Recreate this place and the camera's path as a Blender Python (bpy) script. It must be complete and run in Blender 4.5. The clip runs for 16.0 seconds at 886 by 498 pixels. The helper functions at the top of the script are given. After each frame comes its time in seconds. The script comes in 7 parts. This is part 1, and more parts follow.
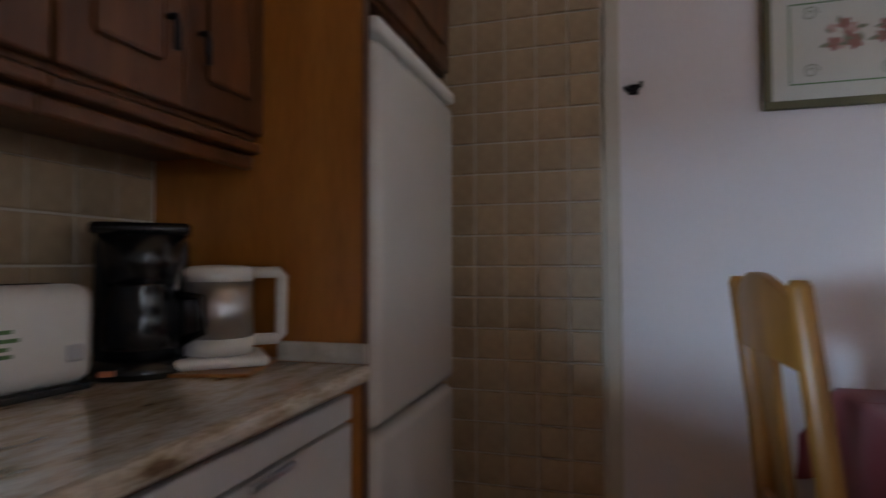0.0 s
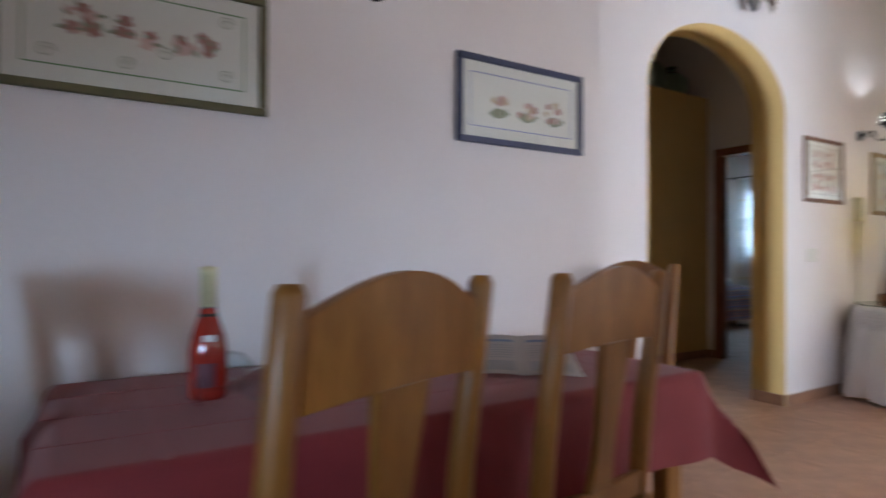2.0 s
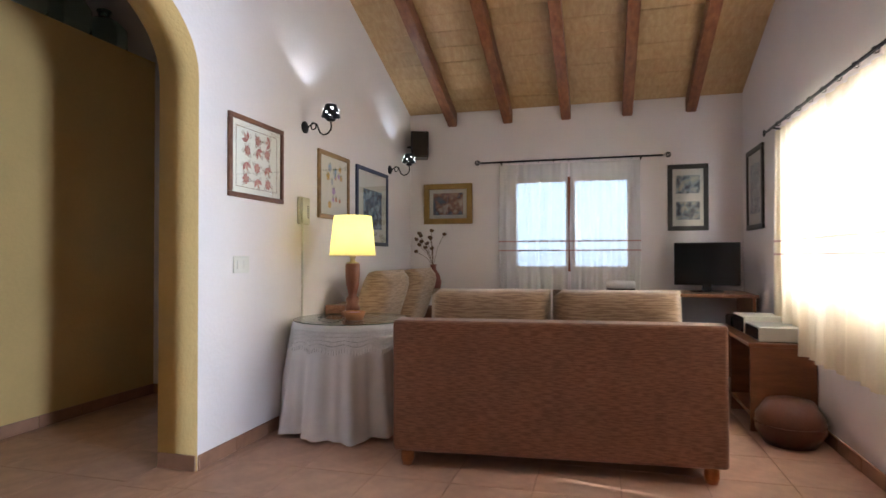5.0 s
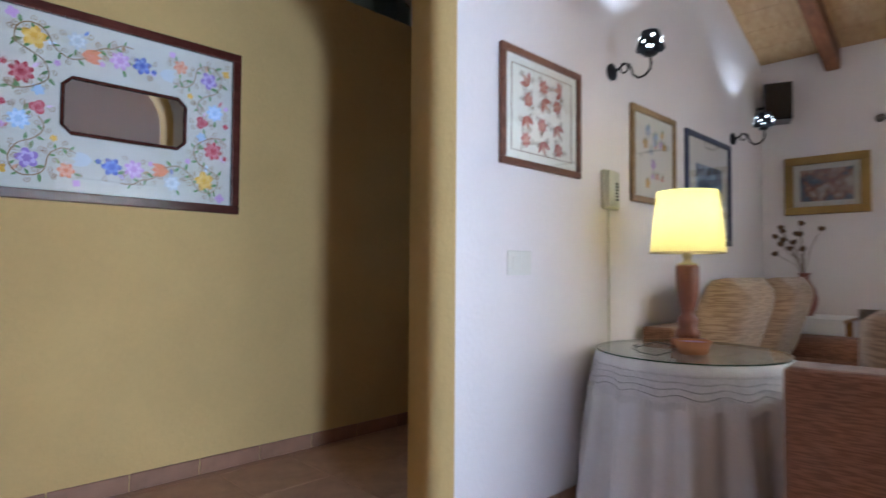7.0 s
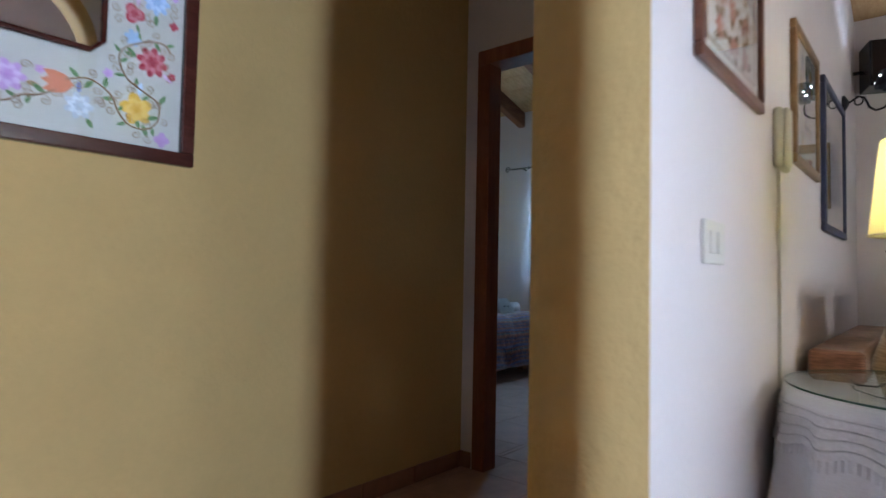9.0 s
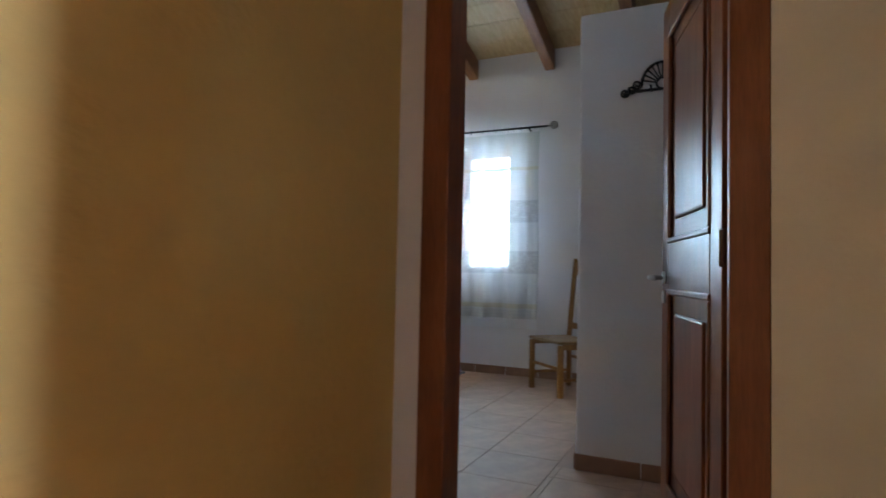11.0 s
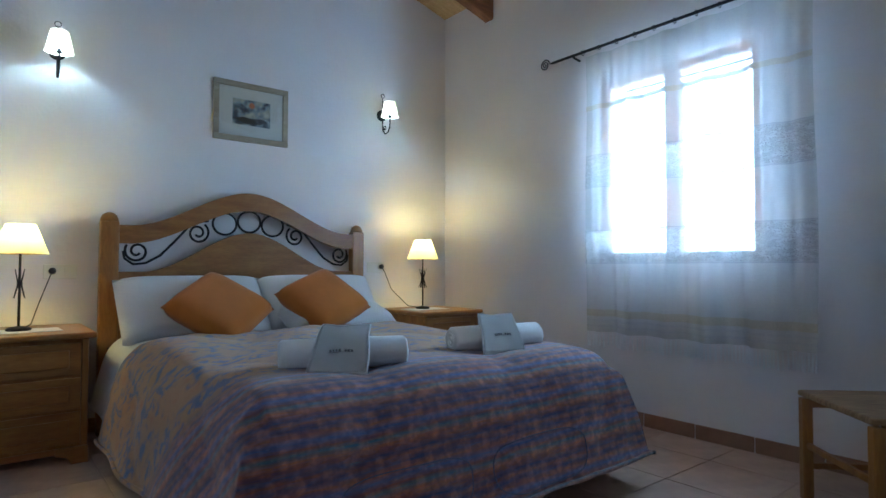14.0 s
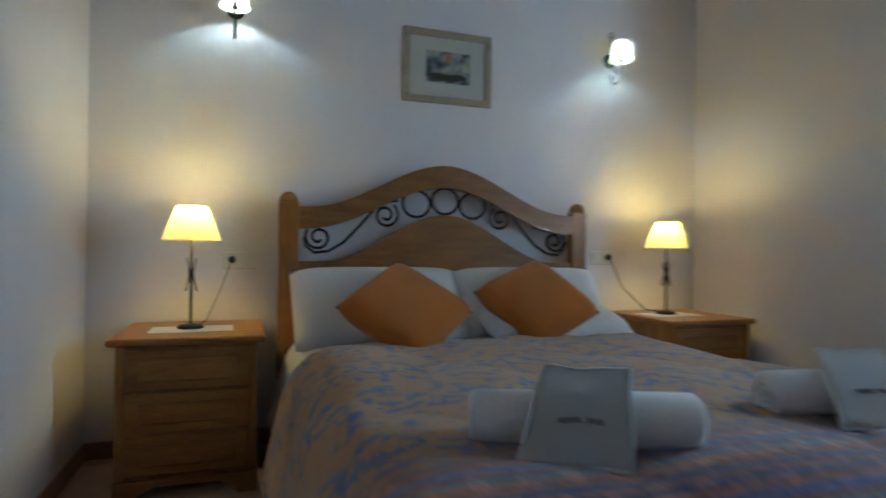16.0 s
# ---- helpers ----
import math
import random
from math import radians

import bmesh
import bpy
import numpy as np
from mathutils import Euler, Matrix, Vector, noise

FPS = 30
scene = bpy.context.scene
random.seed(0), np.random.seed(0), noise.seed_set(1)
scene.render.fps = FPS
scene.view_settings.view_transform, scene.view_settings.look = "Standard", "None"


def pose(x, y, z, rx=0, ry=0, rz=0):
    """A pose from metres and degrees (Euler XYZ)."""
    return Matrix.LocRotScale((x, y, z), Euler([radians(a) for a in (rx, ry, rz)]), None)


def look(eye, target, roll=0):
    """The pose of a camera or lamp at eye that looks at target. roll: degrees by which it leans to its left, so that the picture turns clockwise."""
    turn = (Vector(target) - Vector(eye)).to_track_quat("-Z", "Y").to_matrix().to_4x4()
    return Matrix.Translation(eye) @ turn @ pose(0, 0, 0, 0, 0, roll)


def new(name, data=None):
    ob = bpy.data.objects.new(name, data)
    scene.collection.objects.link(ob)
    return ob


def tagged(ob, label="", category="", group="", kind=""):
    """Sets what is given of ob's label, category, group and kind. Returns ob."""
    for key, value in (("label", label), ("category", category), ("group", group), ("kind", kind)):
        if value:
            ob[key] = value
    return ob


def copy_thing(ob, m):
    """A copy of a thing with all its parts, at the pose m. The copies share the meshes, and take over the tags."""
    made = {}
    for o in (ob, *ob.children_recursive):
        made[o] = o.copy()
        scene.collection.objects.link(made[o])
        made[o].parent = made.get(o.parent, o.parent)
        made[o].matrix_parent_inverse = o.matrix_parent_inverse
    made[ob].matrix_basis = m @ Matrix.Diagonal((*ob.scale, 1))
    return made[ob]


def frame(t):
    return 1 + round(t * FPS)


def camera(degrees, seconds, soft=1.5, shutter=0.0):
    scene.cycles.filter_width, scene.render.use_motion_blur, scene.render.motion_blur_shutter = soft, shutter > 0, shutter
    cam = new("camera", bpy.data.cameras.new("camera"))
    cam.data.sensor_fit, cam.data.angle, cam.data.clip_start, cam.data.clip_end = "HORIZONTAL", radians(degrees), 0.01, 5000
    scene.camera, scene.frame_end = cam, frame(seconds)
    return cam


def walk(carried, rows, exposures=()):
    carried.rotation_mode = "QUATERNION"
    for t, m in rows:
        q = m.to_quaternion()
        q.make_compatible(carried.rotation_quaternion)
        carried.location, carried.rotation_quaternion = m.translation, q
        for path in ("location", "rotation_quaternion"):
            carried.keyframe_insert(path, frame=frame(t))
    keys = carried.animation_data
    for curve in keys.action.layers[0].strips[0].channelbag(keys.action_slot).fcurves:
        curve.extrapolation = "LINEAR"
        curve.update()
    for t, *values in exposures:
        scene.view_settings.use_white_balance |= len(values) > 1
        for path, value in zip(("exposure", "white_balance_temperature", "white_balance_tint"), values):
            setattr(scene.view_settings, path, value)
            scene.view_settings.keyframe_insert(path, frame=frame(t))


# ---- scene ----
cam = camera(74.80, 16.0, 1.5, 0.6)
PATH = [
    (0.0, pose(0.015, -0.009, 1.072, 91.59, 0.16, 16.53)),
    (0.5, pose(0.145, 0.040, 1.089, 91.55, 0.36, 8.28)),
    (1.0, pose(0.318, 0.064, 1.101, 91.84, 0.38, -0.77)),
    (1.5, pose(0.475, 0.036, 1.108, 91.07, 0.28, -15.70)),
    (2.0, pose(0.648, -0.006, 1.079, 90.56, -0.22, -31.82)),
    (2.5, pose(0.860, -0.000, 1.098, 90.45, -0.03, -43.34)),
    (3.0, pose(1.115, 0.017, 1.112, 90.34, -0.18, -57.09)),
    (3.5, pose(1.358, 0.039, 1.116, 90.63, -0.04, -70.91)),
    (3.7, pose(1.471, 0.048, 1.118, 90.66, -0.05, -75.29)),
    (5.8, pose(2.798, 0.326, 1.133, 91.23, 0.44, -72.42)),
    (6.0, pose(2.912, 0.388, 1.120, 91.42, 0.33, -65.95)),
    (6.5, pose(3.181, 0.592, 1.088, 91.82, -0.00, -51.54)),
    (7.0, pose(3.395, 0.763, 1.058, 92.03, -0.42, -44.93)),
    (7.5, pose(3.553, 0.985, 1.048, 91.94, -0.61, -40.33)),
    (8.0, pose(3.654, 1.260, 1.035, 91.92, -0.83, -40.08)),
    (8.5, pose(3.744, 1.519, 1.010, 92.47, -0.88, -45.90)),
    (8.7, pose(3.792, 1.639, 0.999, 92.58, -1.00, -47.57)),
    (11.0, look((4.925, 2.962, 1.020), (6.731, 3.819, 1.096), 1.2)),
    (11.7, look((5.407, 3.113, 1.055), (7.295, 3.767, 1.131), 1.0)),
    (12.0, look((5.681, 3.184, 1.075), (7.575, 3.821, 1.150), 0.8)),
    (12.2, look((5.832, 3.206, 1.085), (7.727, 3.842, 1.157), 0.8)),
    (12.5, look((6.080, 3.269, 1.095), (7.973, 3.906, 1.161), 0.6)),
    (13.0, pose(6.543, 3.448, 1.084, 92.00, 0.27, -63.32)),
    (13.5, pose(6.909, 3.479, 1.034, 91.72, 0.03, -46.35)),
    (14.0, pose(7.199, 3.479, 0.984, 91.83, -0.12, -38.77)),
    (14.5, pose(7.377, 3.596, 0.991, 92.03, -0.10, -37.56)),
    (15.0, pose(7.490, 3.784, 0.991, 91.86, -0.12, -34.20)),
    (15.5, pose(7.571, 4.039, 0.984, 91.09, -0.22, -27.12)),
    (16.0, pose(7.601, 4.351, 1.008, 90.34, -0.67, -18.77)),
]
# ---- exposure rows, world and large lights ----
# seconds, stops, kelvin, tint
EXPOSURES = [(0.0, 0.15, 6400, 10), (0.5, 0.2, 6400, 11), (1.1, 0.2, 6500, 11), (2.0, 0.22, 6600, 11), (2.6, 0.3, 6800, 11), (3.5, 0.42, 6800, 11), (6.0, 0.5, 5900, 10), (7.0, 0.4, 5650, 10),
             (8.7, 0.36, 5700, 10), (11.0, 1.55, 7200, 12), (11.6, 1.55, 7000, 12), (12.2, 1.6, 6500, 14), (13.0, 1.65, 6150, 12), (14.0, 1.26, 6050, 11), (15.0, 1.0, 6050, 9),
             (15.5, 0.78, 6250, 9), (16.0, 0.78, 6900, 12)]
walk(cam, PATH, EXPOSURES)

world = bpy.data.worlds.new("sky")
scene.world = world
world.use_nodes = True
wn = world.node_tree
sky = wn.nodes.new("ShaderNodeTexSky")
sky.sky_type, sky.sun_disc = "NISHITA", False
sky.sun_elevation, sky.sun_rotation = radians(46), radians(190)
wn.nodes["Background"].inputs["Strength"].default_value = 0.12
wn.links.new(sky.outputs["Color"], wn.nodes["Background"].inputs["Color"])


def lamp(name, kind, m, power, colour, size=0.05, size_y=0.0):
    data = bpy.data.lights.new(name, kind)
    data.energy, data.color = power, colour
    if kind == "AREA":
        data.shape, data.size, data.size_y = "RECTANGLE", size, size_y or size
    elif kind == "SUN":
        data.angle = size
    else:
        data.shadow_soft_size = size
    ob = new(name, data)
    ob.matrix_world = m
    return ob


SKYBLUE = (0.72, 0.86, 1.0)
lamp("sun", "SUN", look((1.5, -8, 9), (3.0, 0, 0)), 3.0, (1.0, 0.93, 0.82), 0.009)
# daylight in the three curtained window openings (just outside the panes)
lamp("daylight_bedroom", "AREA", look((10.86, 5.34, 1.63), (9.14, 5.34, 2.20)), 165, (0.42, 0.71, 1.0), 1.5, 1.5)
lamp("daylight_living", "AREA", look((8.72, 0.47, 1.48), (7, 0.47, 1.3)), 10, (0.56, 0.77, 1.0), 1.2, 0.98)
lamp("daylight_side", "AREA", look((5.95, -1.38, 1.45), (5.95, 0.5, 1.2)), 290, (0.86, 0.91, 1.0), 2.0, 1.1)
# added outside, set back so the unseen patio opening narrows its beam
lamp("daylight_patio", "AREA", look((2.50, -5.0, 0.9), (4.3, 3.0, 0.75)), 330, (0.66, 0.82, 1.0), 1.2, 1.4)
# second lamp in the same opening, an ambient fill for kitchen and dining place
lamp("doorway_fill", "AREA", look((3.18, -2.74, 1.1), (3.7, 0, 2.0)), 38, (0.80, 0.88, 1.0), 0.55, 1.8)
# added outside; the unseen kitchen opening's low head trims its beam
lamp("daylight_kitchen", "AREA", look((-2.27, -2.36, 1.22), (1.0, 1.8, 1.0)), 270, (0.52, 0.74, 1.0), 1.2, 0.6)


# ---- materials ----
def nodes_of(name):
    m = bpy.data.materials.new(name)
    m.use_nodes = True
    nt = m.node_tree
    return m, nt, nt.nodes["Principled BSDF"]


def node(nt, kind, **values):
    n = nt.nodes.new(kind)
    for key, value in values.items():
        n.inputs[key.replace("_", " ")].default_value = value
    return n


def noise_tex(nt, scale, detail=4.0, vector=None):
    n = node(nt, "ShaderNodeTexNoise", Scale=scale, Detail=detail)
    if vector is not None:
        nt.links.new(vector, n.inputs["Vector"])
    return n.outputs["Fac"]


def coords(nt, stretch=(1, 1, 1), kind="Object"):
    tc = nt.nodes.new("ShaderNodeTexCoord")
    mp = nt.nodes.new("ShaderNodeMapping")
    mp.inputs["Scale"].default_value = stretch
    nt.links.new(tc.outputs[kind], mp.inputs["Vector"])
    return mp.outputs["Vector"]


def ramp(nt, fac, stops):
    r = nt.nodes.new("ShaderNodeValToRGB")
    el = r.color_ramp.elements
    el[0].position, el[0].color = stops[0][0], (*stops[0][1], 1)
    el[1].position, el[1].color = stops[-1][0], (*stops[-1][1], 1)
    for p, c in stops[1:-1]:
        e = el.new(p)
        e.color = (*c, 1)
    nt.links.new(fac, r.inputs["Fac"])
    return r.outputs["Color"]


def mix(nt, a, b, fac, mode="MIX"):
    m = nt.nodes.new("ShaderNodeMix")
    m.data_type, m.blend_type = "RGBA", mode
    for socket, v in ((m.inputs[6], a), (m.inputs[7], b), (m.inputs[0], fac)):
        if isinstance(v, (int, float)):
            socket.default_value = v
        elif isinstance(v, tuple):
            socket.default_value = (*v, 1)
        else:
            nt.links.new(v, socket)
    return m.outputs[2]


def bump(nt, bsdf, height, strength, distance=0.01):
    b = node(nt, "ShaderNodeBump", Strength=strength, Distance=distance)
    nt.links.new(height, b.inputs["Height"])
    nt.links.new(b.outputs["Normal"], bsdf.inputs["Normal"])


def tone(c, k):
    return tuple(min(1.0, v * k) for v in c)


def surface(name, colour, rough=0.6, metal=0.0, var=0.1, large=3.0, fine=60.0, relief=0.15, depth=0.004, piece=0.0, coat=0.0):
    """A plain material with two scales of variation and a fine relief."""
    m, nt, p = nodes_of(name)
    v = coords(nt)
    big = noise_tex(nt, large, 3, v)
    small = noise_tex(nt, fine, 5, v)
    c = ramp(nt, big, [(0.3, tone(colour, 1 - var)), (0.7, tone(colour, 1 + var))])
    c = mix(nt, c, ramp(nt, small, [(0.3, (1 - var * 0.6,) * 3), (0.7, (1, 1, 1))]), 1.0, "MULTIPLY")
    if piece:
        info = nt.nodes.new("ShaderNodeObjectInfo")
        c = mix(nt, c, ramp(nt, info.outputs["Random"], [(0, (1 - piece,) * 3), (1, (1, 1, 1))]), 1.0, "MULTIPLY")
    nt.links.new(c, p.inputs["Base Color"])
    p.inputs["Roughness"].default_value, p.inputs["Metallic"].default_value = rough, metal
    p.inputs["Coat Weight"].default_value = coat
    if relief:
        bump(nt, p, small, relief, depth)
    return m


def wood(name, dark, light, rough=0.4, grain=(3, 3, 22), scale=2.2, coat=0.15, piece=0.25):
    """Grained wood; grain: how the pattern is stretched (small along the grain)."""
    m, nt, p = nodes_of(name)
    v = coords(nt, grain)
    info = nt.nodes.new("ShaderNodeObjectInfo")
    add = nt.nodes.new("ShaderNodeVectorMath")
    nt.links.new(v, add.inputs[0])
    nt.links.new(info.outputs["Random"], add.inputs[1])
    streak = noise_tex(nt, scale, 6, add.outputs[0])
    fine = noise_tex(nt, scale * 7, 4, add.outputs[0])
    c = ramp(nt, streak, [(0.3, dark), (0.52, tuple((a + b) / 2 for a, b in zip(dark, light))), (0.72, light)])
    c = mix(nt, c, ramp(nt, fine, [(0.35, (0.78, 0.76, 0.72)), (0.6, (1, 1, 1))]), 0.7, "MULTIPLY")
    c = mix(nt, c, ramp(nt, info.outputs["Random"], [(0, (1 - piece,) * 3), (1, (1, 1, 1))]), 1.0, "MULTIPLY")
    nt.links.new(c, p.inputs["Base Color"])
    p.inputs["Roughness"].default_value, p.inputs["Coat Weight"].default_value = rough, coat
    p.inputs["Coat Roughness"].default_value = 0.25
    bump(nt, p, fine, 0.12, 0.002)
    return m


def fabric(name, colour, weave=400.0, var=0.12, sheen=0.3, rough=0.95, stripes=0.0, stretch=(1, 1, 1), streak_to=None):
    m, nt, p = nodes_of(name)
    v = coords(nt, stretch)
    big = noise_tex(nt, 5, 3, v)
    fine = noise_tex(nt, weave, 2, v)
    c = ramp(nt, big, [(0.3, tone(colour, 1 - var)), (0.7, tone(colour, 1 + var))])
    if stripes:
        line = noise_tex(nt, stripes, 3, coords(nt, streak_to or (0.05, 0.05, 1)))
        c = mix(nt, c, ramp(nt, line, [(0.42, (0.55, 0.5, 0.45)), (0.58, (1, 1, 1))]), 0.8, "MULTIPLY")
    c = mix(nt, c, ramp(nt, fine, [(0.3, (0.8, 0.8, 0.8)), (0.7, (1, 1, 1))]), 0.7, "MULTIPLY")
    nt.links.new(c, p.inputs["Base Color"])
    p.inputs["Roughness"].default_value, p.inputs["Sheen Weight"].default_value = rough, sheen
    bump(nt, p, fine, 0.3, 0.003)
    return m


def sheer(name, colour, clear=0.3, through_light=0.55, weave=300.0):
    """Thin cloth or lampshade: partly see-through, and lit from behind."""
    m, nt, p = nodes_of(name)
    out = nt.nodes["Material Output"]
    v = coords(nt)
    fine = noise_tex(nt, weave, 2, v)
    c = ramp(nt, fine, [(0.3, tone(colour, 0.85)), (0.7, colour)])
    nt.links.new(c, p.inputs["Base Color"])
    p.inputs["Roughness"].default_value = 0.9
    bump(nt, p, fine, 0.2, 0.002)
    tl = nt.nodes.new("ShaderNodeBsdfTranslucent")
    nt.links.new(c, tl.inputs["Color"])
    tr = nt.nodes.new("ShaderNodeBsdfTransparent")
    m1, m2 = nt.nodes.new("ShaderNodeMixShader"), nt.nodes.new("ShaderNodeMixShader")
    m1.inputs[0].default_value, m2.inputs[0].default_value = through_light, clear
    nt.links.new(p.outputs[0], m1.inputs[1])
    nt.links.new(tl.outputs[0], m1.inputs[2])
    nt.links.new(m1.outputs[0], m2.inputs[1])
    nt.links.new(tr.outputs[0], m2.inputs[2])
    nt.links.new(m2.outputs[0], out.inputs["Surface"])
    return m


def crochet():
    """Openwork cotton: fine rows of holes that let the light through."""
    m, nt, p = nodes_of("crochet_openwork")
    out = nt.nodes["Material Output"]
    v = coords(nt, (1, 1, 2.2))
    vor = nt.nodes.new("ShaderNodeTexVoronoi")
    vor.inputs["Scale"].default_value = 85.0
    nt.links.new(v, vor.inputs["Vector"])
    big = noise_tex(nt, 22, 2, v)
    holes = ramp(nt, vor.outputs["Distance"], [(0.28, (0.95, 0.95, 0.95)), (0.42, (0.45, 0.45, 0.45))])
    holes = mix(nt, holes, ramp(nt, big, [(0.42, (0.7, 0.7, 0.7)), (0.56, (1, 1, 1))]), 1.0, "MULTIPLY")
    p.inputs["Base Color"].default_value = (0.80, 0.80, 0.81, 1)
    p.inputs["Roughness"].default_value = 0.9
    bump(nt, p, vor.outputs["Distance"], 0.4, 0.003)
    tr, ms = nt.nodes.new("ShaderNodeBsdfTransparent"), nt.nodes.new("ShaderNodeMixShader")
    nt.links.new(holes, ms.inputs[0])
    nt.links.new(p.outputs[0], ms.inputs[1])
    nt.links.new(tr.outputs[0], ms.inputs[2])
    nt.links.new(ms.outputs[0], out.inputs["Surface"])
    return m


def glassy(name, colour=(1, 1, 1), rough=0.0, ior=1.45):
    m, nt, p = nodes_of(name)
    p.inputs["Base Color"].default_value = (*colour, 1)
    p.inputs["Transmission Weight"].default_value = 1.0
    p.inputs["Roughness"].default_value, p.inputs["IOR"].default_value = rough, ior
    return m


def thin_glass(name, colour):
    """A flat plate: clear straight through, with a polished face."""
    m, nt, p = nodes_of(name)
    p.inputs["Base Color"].default_value = (0.02, 0.03, 0.03, 1)
    p.inputs["Roughness"].default_value = 0.02
    tr = nt.nodes.new("ShaderNodeBsdfTransparent")
    tr.inputs["Color"].default_value = (*colour, 1)
    gl = nt.nodes.new("ShaderNodeBsdfGlossy")
    gl.inputs["Roughness"].default_value = 0.02
    lw = node(nt, "ShaderNodeLayerWeight", Blend=0.5)
    fr = nt.nodes.new("ShaderNodeMath")
    fr.operation = "POWER"
    fr.inputs[1].default_value = 3.5
    nt.links.new(lw.outputs["Facing"], fr.inputs[0])
    ms = nt.nodes.new("ShaderNodeMixShader")
    nt.links.new(fr.outputs[0], ms.inputs[0])
    nt.links.new(tr.outputs[0], ms.inputs[1])
    nt.links.new(gl.outputs[0], ms.inputs[2])
    nt.links.new(ms.outputs[0], nt.nodes["Material Output"].inputs["Surface"])
    return m


def glow(name, colour, strength):
    m, nt, p = nodes_of(name)
    p.inputs["Base Color"].default_value = (*colour, 1)
    p.inputs["Emission Color"].default_value = (*colour, 1)
    p.inputs["Emission Strength"].default_value = strength
    return m


WHITE = surface("white_plaster", (0.80, 0.758, 0.77), 0.9, var=0.03, large=1.5, fine=45, relief=0.25, depth=0.006)
YELLOW = surface("ochre_plaster", (0.65, 0.45, 0.185), 0.85, var=0.06, large=2, fine=40, relief=0.4, depth=0.008)
GROUT = surface("grout", (0.47, 0.30, 0.225), 0.75, var=0.1)
FLOOR_TILE = surface("terracotta_floor_tile", (0.59, 0.37, 0.275), 0.62, var=0.12, large=7, fine=30, relief=0.05, depth=0.002, piece=0.07)
BASE_TILE = surface("terracotta_skirting_tile", (0.36, 0.19, 0.12), 0.45, var=0.12, large=9, fine=40, relief=0.05, piece=0.15)
WALL_TILE = surface("beige_wall_tile", (0.46, 0.34, 0.21), 0.35, var=0.16, large=9, fine=35, relief=0.12, depth=0.003, piece=0.1)
WALL_GROUT = surface("pale_grout", (0.62, 0.57, 0.48), 0.9, var=0.06)
PINE = wood("ceiling_pine", (0.62, 0.39, 0.18), (0.78, 0.54, 0.29), 0.55, (2, 14, 14), coat=0.05)
BEAM = wood("beam_wood", (0.23, 0.08, 0.033), (0.41, 0.165, 0.068), 0.5, (2, 12, 12), coat=0.05)
DOOR_WOOD = wood("door_wood", (0.25, 0.078, 0.036), (0.38, 0.135, 0.065), 0.38, (9, 9, 1.2), coat=0.15)
CHAIR_WOOD = wood("honey_wood", (0.28, 0.105, 0.017), (0.47, 0.205, 0.04), 0.4, (9, 9, 1.6))
PINE_BED = wood("waxed_pine", (0.30, 0.115, 0.025), (0.46, 0.205, 0.05), 0.38, (1.6, 9, 9))
PINE_UP = wood("waxed_pine_upright", (0.30, 0.115, 0.025), (0.46, 0.205, 0.05), 0.38, (9, 9, 1.6))
OAK = wood("dark_oak_cabinet", (0.10, 0.035, 0.014), (0.22, 0.085, 0.03), 0.35, (9, 9, 1.4))
PANEL_WOOD = wood("orange_veneer", (0.42, 0.15, 0.025), (0.54, 0.22, 0.042), 0.35, (7, 7, 0.9))
BAR_PANEL = wood("brown_panel", (0.19, 0.105, 0.052), (0.30, 0.18, 0.092), 0.45, (5, 5, 1.2))
BAR_WOOD = wood("bar_wood", (0.28, 0.13, 0.05), (0.45, 0.24, 0.09), 0.55, (7, 1.5, 7), coat=0.0)
IRON = surface("black_iron", (0.025, 0.025, 0.03), 0.45, 0.7, var=0.2, fine=90, relief=0.2)
CHROME = surface("brushed_steel", (0.62, 0.62, 0.63), 0.38, 1.0, var=0.05, fine=120, relief=0.03)
BRASS = surface("worn_brass", (0.55, 0.46, 0.28), 0.35, 1.0, var=0.1)
OLD_BRASS = surface("aged_brass", (0.30, 0.19, 0.12), 0.45, 0.5, var=0.15)
GILT = surface("gilt_wood", (0.35, 0.22, 0.06), 0.4, 0.3, var=0.25, fine=70, relief=0.5)
PLASTIC = surface("white_plastic", (0.75, 0.74, 0.70), 0.35, var=0.03, relief=0.02)
CREAM_PLASTIC = surface("cream_plastic", (0.62, 0.60, 0.45), 0.4, var=0.04, relief=0.02)
BLACK_PLASTIC = surface("black_plastic", (0.012, 0.012, 0.013), 0.25, var=0.1, relief=0.02)
ENAMEL = surface("fridge_enamel", (0.66, 0.64, 0.60), 0.25, var=0.03, fine=150, relief=0.04, coat=0.2)
FRONT = surface("pale_cabinet_front", (0.60, 0.58, 0.56), 0.4, var=0.04, relief=0.03)
GRAPHITE = surface("dark_screen", (0.01, 0.011, 0.013), 0.12, var=0.05, relief=0.0)
SHEET = fabric("white_cotton", (0.78, 0.78, 0.80), 250, 0.04)
TOWEL = fabric("white_terry", (0.90, 0.89, 0.89), 500, 0.03, 0.6)
ORANGE = fabric("orange_velvet", (0.55, 0.165, 0.02), 500, 0.12, 0.2)
REDCLOTH = fabric("burgundy_cloth", (0.25, 0.022, 0.03), 350, 0.1, 0.2, 0.75)
CLOTH = fabric("white_tablecloth", (0.82, 0.83, 0.86), 300, 0.05)
LACE = fabric("lace_band", (0.76, 0.76, 0.79), 90, 0.1)
SOFA = fabric("brown_upholstery", (0.30, 0.135, 0.075), 260, 0.1, 0.3, stripes=60, streak_to=(0.3, 0.3, 3))
CUSHION = fabric("striped_cushion", (0.44, 0.30, 0.19), 300, 0.1, 0.4, stripes=34, streak_to=(0.3, 0.3, 4))
